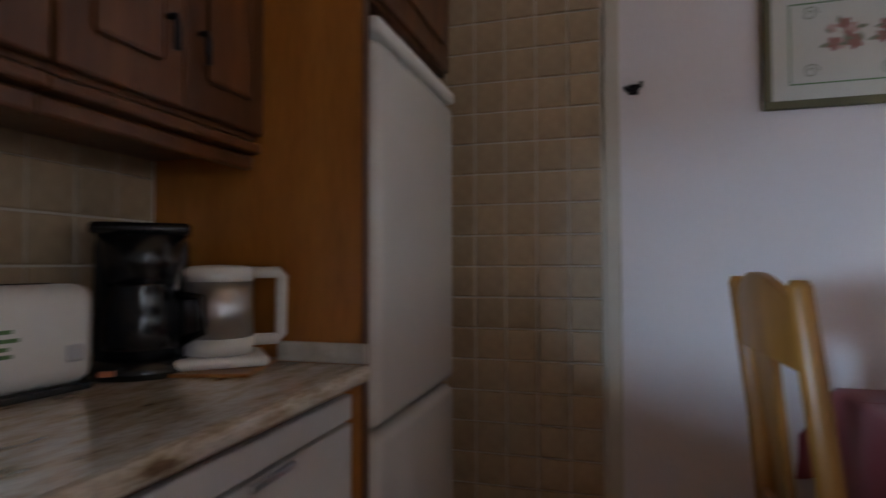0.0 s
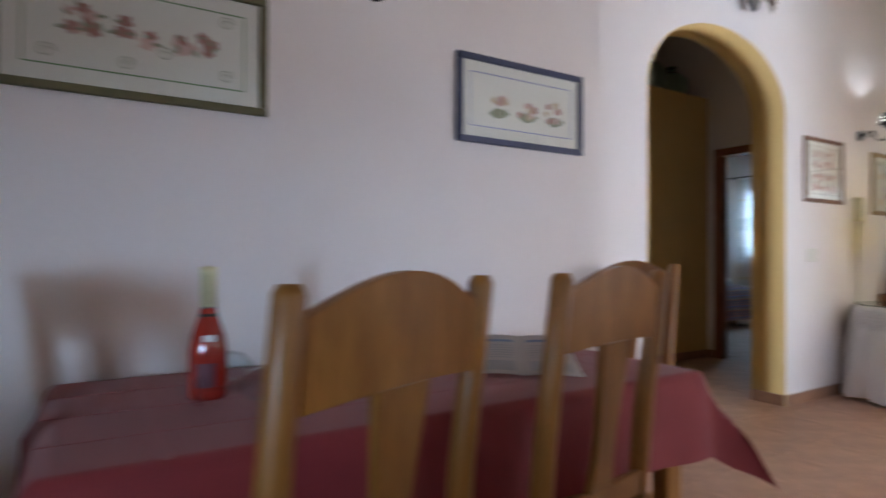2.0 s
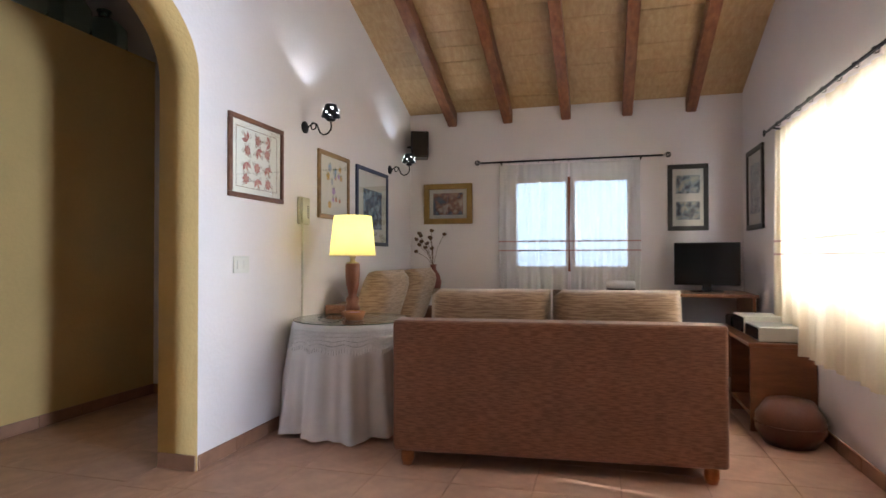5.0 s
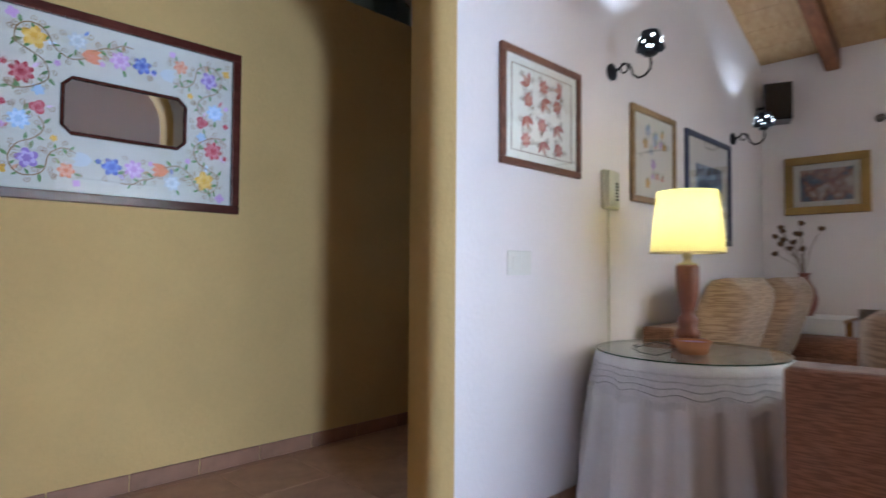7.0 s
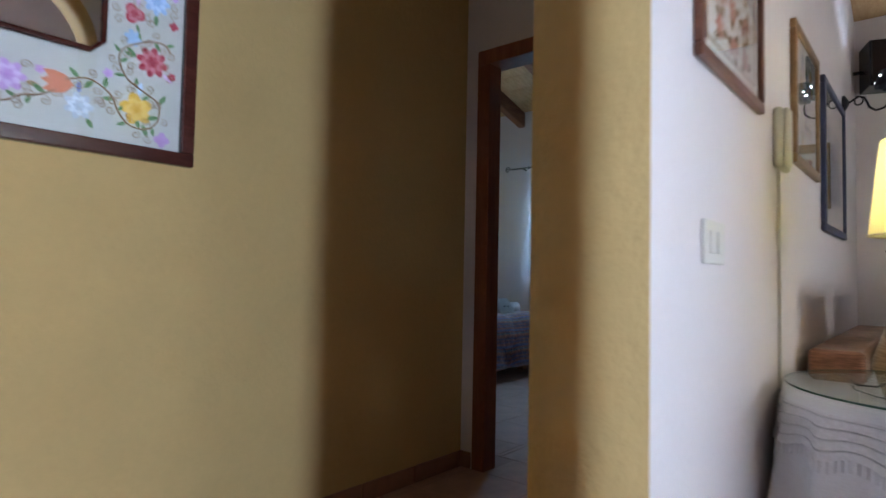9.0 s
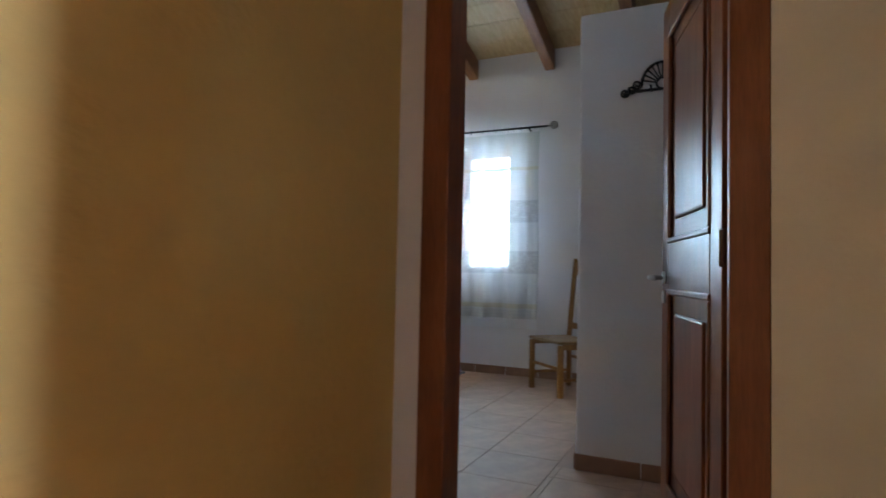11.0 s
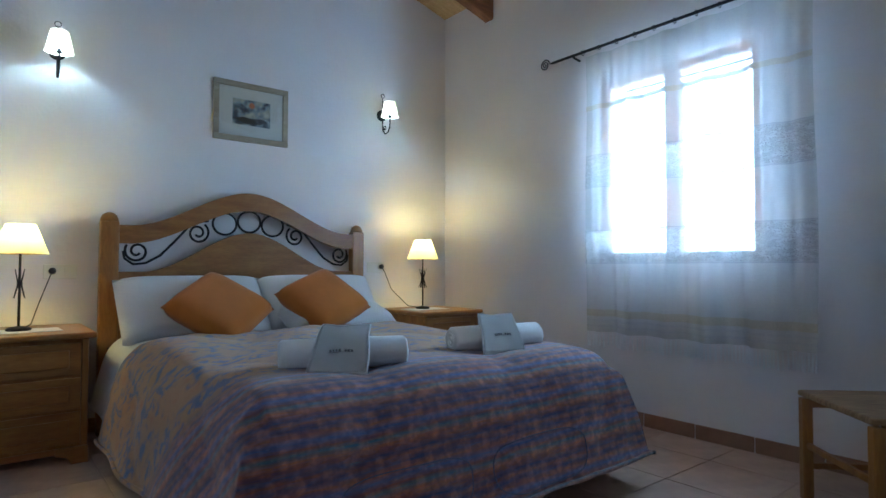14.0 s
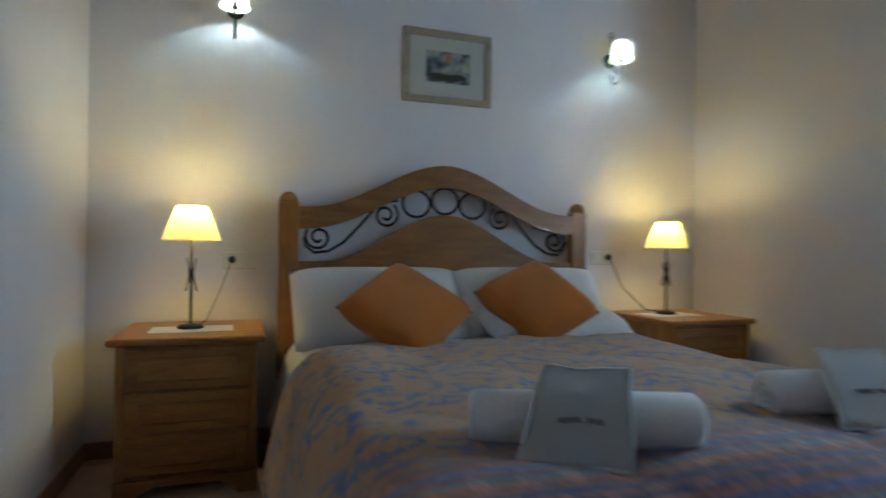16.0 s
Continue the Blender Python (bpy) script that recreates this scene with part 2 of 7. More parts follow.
RUSH = fabric("woven_rush", (0.38, 0.21, 0.095), 160, 0.15, 0.1, stripes=30, streak_to=(4, 0.3, 1))
CURTAIN = sheer("curtain_linen", (0.86, 0.85, 0.84), 0.24, 0.02)
CROCHET = crochet()
CURTAIN_BAND = sheer("crochet_band", (0.82, 0.82, 0.83), 0.25, 0.08, 120)
CURTAIN_CREAM = sheer("cream_curtain", (0.78, 0.68, 0.50), 0.02, 0.14)
CURTAIN_LINE = sheer("drawn_thread_line", (0.55, 0.55, 0.57), 0.08, 0.05, 150)
CURTAIN_TAPE = sheer("beige_tape", (0.70, 0.64, 0.53), 0.10, 0.06, 150)
CURTAIN_RED = sheer("red_embroidery", (0.55, 0.36, 0.34), 0.1, 0.45)
SHADE_YELLOW = sheer("yellow_lampshade", (0.80, 0.74, 0.36), 0.0, 0.8)
SHADE_CREAM = sheer("cream_lampshade", (0.84, 0.75, 0.44), 0.0, 0.55)
SHADE_WHITE = sheer("white_lampshade", (0.80, 0.72, 0.46), 0.0, 0.38)
GLASS = glassy("clear_glass")
GREEN_GLASS = glassy("green_glass", (0.58, 0.84, 0.79), 0.05)
PANE = glassy("window_glass", (0.95, 0.98, 1.0))
TABLE_GLASS = thin_glass("table_glass", (0.96, 0.99, 0.98))
THIN = thin_glass("drinking_glass", (0.93, 0.96, 0.97))
ROSE = glassy("rose_wine_glass", (0.75, 0.10, 0.05), 0.02)
MIRROR = surface("mirror", (0.80, 0.80, 0.80), 0.02, 1.0, var=0.0, relief=0)
PAPER = surface("cream_paper", (0.70, 0.67, 0.58), 0.9, var=0.03, relief=0.1)
MAT_BOARD = surface("mat_board", (0.60, 0.57, 0.51), 0.9, var=0.03, relief=0.1)
TERRACOTTA = surface("terracotta", (0.42, 0.17, 0.07), 0.7, var=0.12)
VASE_RED = surface("rust_vase", (0.24, 0.075, 0.055), 0.5, var=0.2)
DRY = surface("dried_flower", (0.17, 0.10, 0.055), 0.9, var=0.3)
FRUIT = surface("orange_fruit", (0.80, 0.38, 0.03), 0.45, var=0.1, fine=120, relief=0.3)
LEMON = surface("lemon_fruit", (0.78, 0.58, 0.05), 0.45, var=0.1, fine=120, relief=0.3)
GOLD_FOIL = surface("gold_foil", (0.74, 0.68, 0.42), 0.4, 0.2, var=0.2, relief=0.3)
LABEL_WHITE = surface("paper_label", (0.75, 0.72, 0.72), 0.7, var=0.04)
STONE = surface("rough_stone", (0.36, 0.30, 0.22), 0.9, var=0.25, large=8, fine=35, relief=0.7, depth=0.02)
PALE_STONE = surface("pale_stone", (0.62, 0.60, 0.55), 0.9, var=0.2, large=12, fine=45, relief=0.6, depth=0.015)
LEATHER = surface("brown_leather", (0.14, 0.05, 0.03), 0.35, var=0.25, relief=0.3)
CORD = surface("black_cord", (0.02, 0.02, 0.02), 0.5, var=0.1, relief=0)
GROUND = surface("dry_ground", (0.30, 0.25, 0.18), 0.95, var=0.25, large=0.6, fine=9, relief=0.4)
ROOF = surface("roof_tile", (0.38, 0.20, 0.12), 0.9, var=0.2, large=4, fine=20)


def granite():
    m, nt, p = nodes_of("veined_granite")
    v = coords(nt, (6, 1.8, 6))
    a, b = noise_tex(nt, 6, 8, v), noise_tex(nt, 30, 5, v)
    c = ramp(nt, a, [(0.30, (0.22, 0.14, 0.09)), (0.38, (0.50, 0.41, 0.29)), (0.52, (0.66, 0.59, 0.49)), (0.75, (0.75, 0.71, 0.65))])
    c = mix(nt, c, ramp(nt, b, [(0.38, (0.45, 0.4, 0.35)), (0.55, (1, 1, 1))]), 0.4, "MULTIPLY")
    nt.links.new(c, p.inputs["Base Color"])
    p.inputs["Roughness"].default_value, p.inputs["Coat Weight"].default_value = 0.15, 0.5
    return m


def quilt_cloth():
    """Woven patchwork of blue, rust and ochre bands; the bands run across the bed."""
    m, nt, p = nodes_of("patchwork_quilt")
    v = coords(nt)
    sep = nt.nodes.new("ShaderNodeSeparateXYZ")
    nt.links.new(v, sep.inputs[0])

    def maths(op, a, b=0.0):
        n = nt.nodes.new("ShaderNodeMath")
        n.operation = op
        for s, q in zip(n.inputs, (a, b)):
            if isinstance(q, (int, float)):
                s.default_value = q
            else:
                nt.links.new(q, s)
        return n.outputs[0]

    wob = noise_tex(nt, 7, 3, v)
    along = maths("ADD", sep.outputs[1], sep.outputs[2])
    band = maths("FRACT", maths("MULTIPLY", along, 2.6))
    blotch = noise_tex(nt, 16, 4, v)
    spot = noise_tex(nt, 38, 3, v)
    sand, rust, blue, navy, plum, teal = (0.46, 0.25, 0.12), (0.36, 0.12, 0.05), (0.06, 0.14, 0.33), (0.03, 0.055, 0.14), (0.22, 0.075, 0.05), (0.06, 0.18, 0.21)
    plain = ramp(nt, blotch, [(0.34, blue), (0.44, (0.32, 0.19, 0.15)), (0.50, sand), (0.60, (0.44, 0.23, 0.12)), (0.70, (0.46, 0.17, 0.07))])
    striped = ramp(nt, maths("FRACT", maths("MULTIPLY", along, 5.2)), [(0.0, navy), (0.12, plum), (0.22, rust), (0.34, teal), (0.42, plum), (0.55, blue), (0.68, rust), (0.80, navy), (0.92, plum), (1.0, navy)])
    dash = noise_tex(nt, 9, 5, coords(nt, (0.7, 6, 6)))
    striped = mix(nt, striped, ramp(nt, dash, [(0.36, navy), (0.46, (0.20, 0.09, 0.05)), (0.54, (0.12, 0.13, 0.22)), (0.62, (0.30, 0.13, 0.06)), (0.72, (0.10, 0.20, 0.24))]), 0.38)
    knots = maths("MULTIPLY", maths("SINE", maths("MULTIPLY", sep.outputs[0], 70.0)), maths("SINE", maths("MULTIPLY", along, 33.0)))
    striped = mix(nt, striped, ramp(nt, maths("ADD", knots, blotch), [(0.80, (0, 0, 0)), (1.05, (0.30, 0.12, 0.05))]), 0.22, "ADD")
    striped = mix(nt, striped, ramp(nt, spot, [(0.42, (0.75, 0.8, 0.9)), (0.62, (1.7, 1.5, 1.3))]), 0.6, "MULTIPLY")
    foot = nt.nodes.new("ShaderNodeMapRange")
    nt.links.new(maths("ADD", along, maths("MULTIPLY", wob, 0.1)), foot.inputs[0])
    foot.inputs[1].default_value, foot.inputs[2].default_value = -0.80, -0.66
    foot.inputs[3].default_value, foot.inputs[4].default_value = 1.0, 0.0
    row = ramp(nt, band, [(0.0, (0.8, 0.8, 0.8)), (0.30, (0.8, 0.8, 0.8)), (0.42, (0, 0, 0)), (1.0, (0, 0, 0))])
    flowers = mix(nt, plain, ramp(nt, noise_tex(nt, 24, 2, v), [(0.5, sand), (0.56, blue)]), row)
    striped = mix(nt, striped, (1.3, 1.3, 1.4), 1.0, "MULTIPLY")
    c = mix(nt, flowers, striped, foot.outputs[0])
    c = mix(nt, c, ramp(nt, noise_tex(nt, 300, 2, v), [(0.3, (0.75, 0.75, 0.75)), (0.7, (1, 1, 1))]), 0.8, "MULTIPLY")
    nt.links.new(c, p.inputs["Base Color"])
    p.inputs["Roughness"].default_value, p.inputs["Sheen Weight"].default_value = 0.9, 0.3
    bump(nt, p, noise_tex(nt, 220, 3, v), 0.3, 0.003)
    return m


def art(name, ground, blot, ink, scale=9.0):
    """A picture as soft blots of colour."""
    m, nt, p = nodes_of(name)
    v = coords(nt)
    a, b = noise_tex(nt, scale, 4, v), noise_tex(nt, scale * 2.3, 4, v)
    c = ramp(nt, a, [(0.40, ink), (0.5, blot), (0.6, ground), (0.75, tone(ground, 1.15))])
    c = mix(nt, c, ramp(nt, b, [(0.35, (0.6, 0.6, 0.62)), (0.6, (1, 1, 1))]), 0.8, "MULTIPLY")
    nt.links.new(c, p.inputs["Base Color"])
    p.inputs["Roughness"].default_value = 0.6
    return m


GRANITE, QUILT = granite(), quilt_cloth()
ART_SEA = art("harbour_print", (0.45, 0.42, 0.33), (0.25, 0.30, 0.32), (0.05, 0.06, 0.08), 14)
ART_BLUE = art("blue_print", (0.30, 0.40, 0.48), (0.10, 0.18, 0.28), (0.03, 0.06, 0.12), 12)
ART_WARM = art("still_life", (0.45, 0.35, 0.28), (0.30, 0.12, 0.07), (0.10, 0.12, 0.16), 10)


def plain_colour(name, c):
    return surface(name, c, 0.8, var=0.15, fine=200, relief=0.2)


YARN = [plain_colour("yarn_" + n, c) for n, c in (
    ("ochre", (0.60, 0.34, 0.04)), ("blue", (0.07, 0.10, 0.34)), ("sky", (0.30, 0.42, 0.62)), ("violet", (0.24, 0.15, 0.42)),
    ("red", (0.34, 0.03, 0.05)), ("coral", (0.55, 0.19, 0.10)), ("lilac", (0.45, 0.26, 0.52)), ("green", (0.10, 0.20, 0.07)), ("brown", (0.22, 0.12, 0.05)), ("grey", (0.40, 0.44, 0.50)))]

PALE_YARN = [plain_colour("pale_yarn_" + n, c) for n, c in (
    ("ochre", (0.66, 0.42, 0.10)), ("blue", (0.16, 0.22, 0.50)), ("sky", (0.42, 0.54, 0.72)), ("violet", (0.42, 0.34, 0.62)),
    ("red", (0.45, 0.14, 0.16)), ("coral", (0.60, 0.32, 0.22)), ("lilac", (0.56, 0.40, 0.62)), ("green", (0.22, 0.30, 0.12)), ("brown", (0.34, 0.22, 0.10)), ("grey", (0.52, 0.56, 0.62)))]
RED_THREAD = [plain_colour("faded_red", (0.42, 0.12, 0.09)), plain_colour("faded_coral", (0.52, 0.26, 0.18))]


# ---- mesh helpers ----
def part(name, bm, material, parent=None, label="", smooth=False):
    me = bpy.data.meshes.new(name)
    bmesh.ops.recalc_face_normals(bm, faces=bm.faces[:])
    bm.to_mesh(me)
    bm.free()
    me.materials.append(material)
    if smooth:
        for f in me.polygons:
            f.use_smooth = True
    ob = new(name, me)
    if parent:
        ob.parent = parent
    if label:
        ob["label"] = label
    return ob


def thing(name, m, label, category, group="", kind=""):
    ob = new(name)
    ob.empty_display_size = 0.1
    ob.matrix_world = m if isinstance(m, Matrix) else pose(*m)
    return tagged(ob, label, category, group, kind)


def box(bm, x0, x1, y0, y1, z0, z1, bevel=0.0, seg=2):
    made = bmesh.ops.create_cube(bm, size=1.0, matrix=Matrix.Translation(((x0 + x1) / 2, (y0 + y1) / 2, (z0 + z1) / 2)) @ Matrix.Diagonal((x1 - x0, y1 - y0, z1 - z0, 1)))
    if bevel:
        edges = list({e for v in made["verts"] for e in v.link_edges})
        bmesh.ops.bevel(bm, geom=edges, offset=bevel, segments=seg, affect="EDGES", profile=0.5)
    return bm


def boxed(*args, **kw):
    return box(bmesh.new(), *args, **kw)


def lathe(profile, seg=24, centre=(0, 0)):
    """A turned body from (radius, height) pairs."""
    bm = bmesh.new()
    rings = []
    for r, z in profile:
        rings.append([bm.verts.new((centre[0] + r * math.cos(2 * math.pi * i / seg), centre[1] + r * math.sin(2 * math.pi * i / seg), z)) for i in range(seg)])
    for a, b in zip(rings, rings[1:]):
        for i in range(seg):
            bm.faces.new((a[i], a[(i + 1) % seg], b[(i + 1) % seg], b[i]))
    for ring in (rings[0], rings[-1]) if len(profile) > 2 else ():
        if (ring[0].co - ring[seg // 2].co).length > 1e-4:
            bm.faces.new(ring)
    bmesh.ops.remove_doubles(bm, verts=bm.verts[:], dist=1e-5)
    return bm


def tube(points, radius, seg=8, bm=None, closed=False, flat=1.0):
    """A bar swept along points; radius may be a list."""
    bm = bm or bmesh.new()
    pts = [Vector(p) for p in points]
    n = len(pts)
    rings, up = [], None
    for i, p in enumerate(pts):
        a = pts[(i - 1) % n] if closed or i else p
        b = pts[(i + 1) % n] if closed or i < n - 1 else p
        d = (b - a).normalized()
        if up is None:
            up = Vector((0, 0, 1)) if abs(d.z) < 0.9 else Vector((1, 0, 0))
        s = d.cross(up).normalized()
        up = s.cross(d).normalized()
        r = radius[i] if isinstance(radius, (list, tuple)) else radius
        rings.append([bm.verts.new(p + s * r * math.cos(2 * math.pi * k / seg) + up * r * flat * math.sin(2 * math.pi * k / seg)) for k in range(seg)])
    pairs = list(zip(rings, rings[1:])) + ([(rings[-1], rings[0])] if closed else [])
    for a, b in pairs:
        for k in range(seg):
            bm.faces.new((a[k], a[(k + 1) % seg], b[(k + 1) % seg], b[k]))
    if not closed:
        bm.faces.new(rings[0])
        bm.faces.new(rings[-1])
    return bm


def prism(outline, axis, a, b, bm=None):
    """An outline (u, z) drawn in the plane across axis 'x' or 'y', with thickness from a to b."""
    bm = bm or bmesh.new()
    at = (lambda u, z, q: (u, q, z)) if axis == "y" else (lambda u, z, q: (q, u, z))
    front = [bm.verts.new(at(u, z, a)) for u, z in outline]
    back = [bm.verts.new(at(u, z, b)) for u, z in outline]
    bm.faces.new(front)
    bm.faces.new(back)
    n = len(outline)
    for i in range(n):
        bm.faces.new((front[i], front[(i + 1) % n], back[(i + 1) % n], back[i]))
    return bm


def sheet_grid(f, nu, nv, thick=0.0):
    """A sheet of nu x nv cells; f(u, v) gives the place."""
    bm = bmesh.new()
    g = [[bm.verts.new(f(i / nu, j / nv)) for j in range(nv + 1)] for i in range(nu + 1)]
    for i in range(nu):
        for j in range(nv):
            bm.faces.new((g[i][j], g[i + 1][j], g[i + 1][j + 1], g[i][j + 1]))
    if thick:
        bmesh.ops.solidify(bm, geom=bm.faces[:], thickness=thick)
    return bm


def spiral(centre, r0, r1, turns, start, plane="xz", n=40):
    pts = []
    for i in range(n + 1):
        k = i / n
        a = start + turns * 2 * math.pi * k
        r = r0 + (r1 - r0) * k
        u, v = r * math.cos(a), r * math.sin(a)
        pts.append((centre[0] + u, centre[1], centre[2] + v) if plane == "xz" else (centre[0], centre[1] + u, centre[2] + v))
    return pts


def placed(bm, m):
    bmesh.ops.transform(bm, matrix=m, verts=bm.verts[:])
    return bm


def structure(name, bm, material, label, smooth=False, category=""):
    ob = part(name, bm, material, smooth=smooth)
    return tagged(ob, label, category, kind="structure")


# ---- the plan ----
A, B, BT, C = 1.87, 2.228, 2.472, 3.765          # dining wall, arch wall (two faces), ochre wall
EX, RY = 8.45, -1.15                             # far wall and side wall of the living room
DX, DX2, LX = 6.32, 6.60, 6.88                   # bedroom door wall (two faces), bedroom wall beside it
WX, HY = 10.455, 7.506                           # bedroom window wall, headboard wall
KX = -1.03                                       # kitchen wall


def roof_front(x):
    return 2.71 + 0.377 * (EX - x) if x > 3.6 else 2.71 + 0.377 * (EX - 3.6) - 0.34 * (3.6 - x)


def roof_back(x):
    return 3.22 + 0.285 * (WX - x) if x > 5.2 else 3.22 + 0.285 * (WX - 5.2) - 0.285 * (5.2 - x)


def wall_across(name, axis, a, b, u0, u1, z1, holes, label, material=None):
    """A wall of thickness a..b, from u0 to u1, up to z1, with openings (u0, u1, z0, z1)."""
    bm = bmesh.new()
    us = sorted({u0, u1, *[h[0] for h in holes], *[h[1] for h in holes]})
    zs = sorted({0.0, z1, *[h[2] for h in holes], *[h[3] for h in holes]})
    for p, q in zip(us, us[1:]):
        for r, s in zip(zs, zs[1:]):
            if any(h[0] <= (p + q) / 2 <= h[1] and h[2] <= (r + s) / 2 <= h[3] for h in holes):
                continue
            if axis == "x":
                box(bm, a, b, p, q, r, s)
            else:
                box(bm, p, q, a, b, r, s)
    bmesh.ops.remove_doubles(bm, verts=bm.verts[:], dist=1e-5)
    seen = {}
    for f in bm.faces:
        seen.setdefault(tuple(round(c, 4) for c in f.calc_center_median()), []).append(f)
    bmesh.ops.delete(bm, geom=[f for fs in seen.values() if len(fs) > 1 for f in fs], context="FACES_ONLY")
    return structure(name, bm, material or WHITE, label)


# arch wall with its round-headed opening
ax0, ax1, spring, top = 3.43, 4.922, 2.09, 2.57
outline = [(2.66, 0.0), (ax0, 0.0), (ax0, spring)]
for i in range(1, 24):
    a = math.pi * (1 - i / 24)
    outline.append(((ax0 + ax1) / 2 + (ax1 - ax0) / 2 * math.cos(a), spring + (top - spring) * math.sin(a)))
outline += [(ax1, spring), (ax1, 0.0), (EX + 0.3, 0.0), (EX + 0.3, roof_back(EX + 0.3)), (5.2, roof_back(5.2)), (3.6, 4.54), (2.66, roof_front(2.66))]
structure("wall_arch", prism(outline, "y", B, BT), WHITE, "white rough-plastered wall with a round arch")
# the ochre-painted lining of the arch
lining = bmesh.new()
inner = [(ax0, 0.0), (ax0, spring)] + outline[3:26] + [(ax1, spring), (ax1, 0.0)]
inset = []
for u, z in inner:
    d = Vector((u - (ax0 + ax1) / 2, max(z - spring, 0)))
    d.normalize()
    inset.append((u - d.x * 0.006, z - d.y * 0.006))
rows_l = [[lining.verts.new((u, y, z)) for (u, z) in (inner if k in (0, 3) else inset)] for k, y in enumerate((B + 0.001, B - 0.003, BT + 0.003, BT - 0.001))]
for r0, r1 in zip(rows_l, rows_l[1:]):
    for i in range(len(inner) - 1):
        lining.faces.new((r0[i], r0[i + 1], r1[i + 1], r1[i]))
structure("arch_lining", lining, YELLOW, "ochre-painted plaster lining of the arch", True)

structure("wall_dining", prism([(KX - 0.15, 0), (2.66, 0), (2.66, roof_front(2.66)), (KX - 0.15, roof_front(KX - 0.15))], "y", A, BT), WHITE, "white plastered wall beside the dining table")
wall_across("wall_far", "x", EX, EX + 0.3, RY - 0.25, B, 2.75, [(-0.14, 1.10, 0.98, 1.97)], "white far wall of the living room with a window")
wall_across("wall_side", "y", RY - 0.25, RY, 3.90, EX, 3.0, [(4.95, 6.98, 0.85, 1.98)], "white side wall of the living room with a window")
structure("wall_side_gable", prism([(3.90, 3.0), (EX + 0.3, 3.0), (EX + 0.3, 2.6), (EX + 0.3, 3.0), (7.68, 3.0), (3.90, roof_front(3.9))], "y", RY - 0.25, RY), WHITE, "white gable above the side wall")
wall_across("wall_porch", "x", 3.90, 4.05, -2.6, RY - 0.25, 4.45, [], "white wall beside the porch door")
wall_across("wall_south", "y", -2.85, -2.6, KX - 0.15, 4.05, 4.55, [(2.88, 3.48, 0.0, 2.15)], "white outer wall with a patio door")
wall_across("wall_kitchen", "x", KX - 0.15, KX, -2.6, A, 3.0, [(-1.10, -0.50, 0.90, 1.28)], "kitchen wall behind the worktop")
structure("wall_ochre", boxed(2.66, DX, C, C + 0.1, 0, 2.76), YELLOW, "ochre plastered half-height partition in the passage")
structure("loft_ledge", boxed(2.66, DX, C + 0.1, 4.75, 2.68, 2.76), WHITE, "plaster ledge on top of the partition")
wall_across("wall_loft", "y", 4.75, 4.9, 2.5, 6.45, 4.7, [], "white wall behind the ledge")
wall_across("wall_passage_end", "x", 2.56, 2.66, BT, 4.75, 4.2, [], "white end wall of the passage")
wall_across("wall_door", "x", DX, DX2, BT, 2.86, 4.42, [], "white wall beside the bedroom door")
wall_across("wall_door_pier", "x", DX, 6.45, 2.86, 4.2, 4.42, [(2.86, 3.69, 0.0, 2.20)], "white wall above and beside the bedroom door")
wall_across("wall_bedroom", "x", 6.45, LX, 4.2, HY + 0.15, 4.42, [], "white bedroom wall beside the bed")
structure("wall_bed", prism([(LX, 0), (WX + 0.3, 0), (WX + 0.3, 3.14), (LX, roof_back(LX))], "y", HY, HY + 0.15), WHITE, "white plastered wall behind the bed")
wall_across("wall_window", "x", WX, WX + 0.3, BT, HY, 3.25, [(4.82, 5.86, 1.03, 2.24)], "white bedroom wall with a window")
structure("closet_block", boxed(8.004, WX, BT, 3.632, 0, 2.41, bevel=0.012), WHITE, "white plastered block of a built-in closet")
wall_across("wall_bedroom_south", "y", BT - 0.2, BT, EX + 0.3, WX + 0.3, 3.8, [], "white outer wall behind the closet")

# floors
structure("floor", boxed(KX - 0.15, WX, -2.85, HY, -0.15, -0.0025), GROUT, "cement bed of the tiled floor")
structure("ground", boxed(-400, 400, -400, 400, -0.5, -0.152), GROUND, "dry earth around the house")
# added slab, out of view: stops the sun falling through the patio opening
structure("sun_blocker", boxed(-1.5, 4.4, -5.5, -2.86, 2.6, 2.75), ROOF, "unseen added slab that keeps the sun out of the patio opening")


# ceilings: boards with open joints, one mesh each
def board_ceiling(name, f, x0, x1, y0, y1, width, label):
    bm = bmesh.new()
    n = int(abs(x1 - x0) / width)
    for i in range(n):
        a, b = x0 + (x1 - x0) * i / n, x0 + (x1 - x0) * (i + 1) / n - 0.006
        vs = [bm.verts.new((u, y, f(u) + t)) for t in (0.0, 0.04) for u, y in ((a, y0), (b, y0), (b, y1), (a, y1))]
        for q in ((0, 1, 2, 3), (4, 5, 6, 7), (0, 1, 5, 4), (1, 2, 6, 5), (2, 3, 7, 6), (3, 0, 4, 7)):
            bm.faces.new([vs[k] for k in q])
    ob = structure(name, bm, PINE, label)
    cap = bmesh.new()
    vs = [cap.verts.new((u, y, f(u) + t)) for t in (0.041, 0.16) for u, y in ((x0, y0), (x1, y0), (x1, y1), (x0, y1))]
    for q in ((0, 1, 2, 3), (4, 5, 6, 7), (0, 1, 5, 4), (1, 2, 6, 5), (2, 3, 7, 6), (3, 0, 4, 7)):
        cap.faces.new([vs[k] for k in q])
    structure("roof", cap, ROOF, "clay-tiled roof above the boards")
    return ob


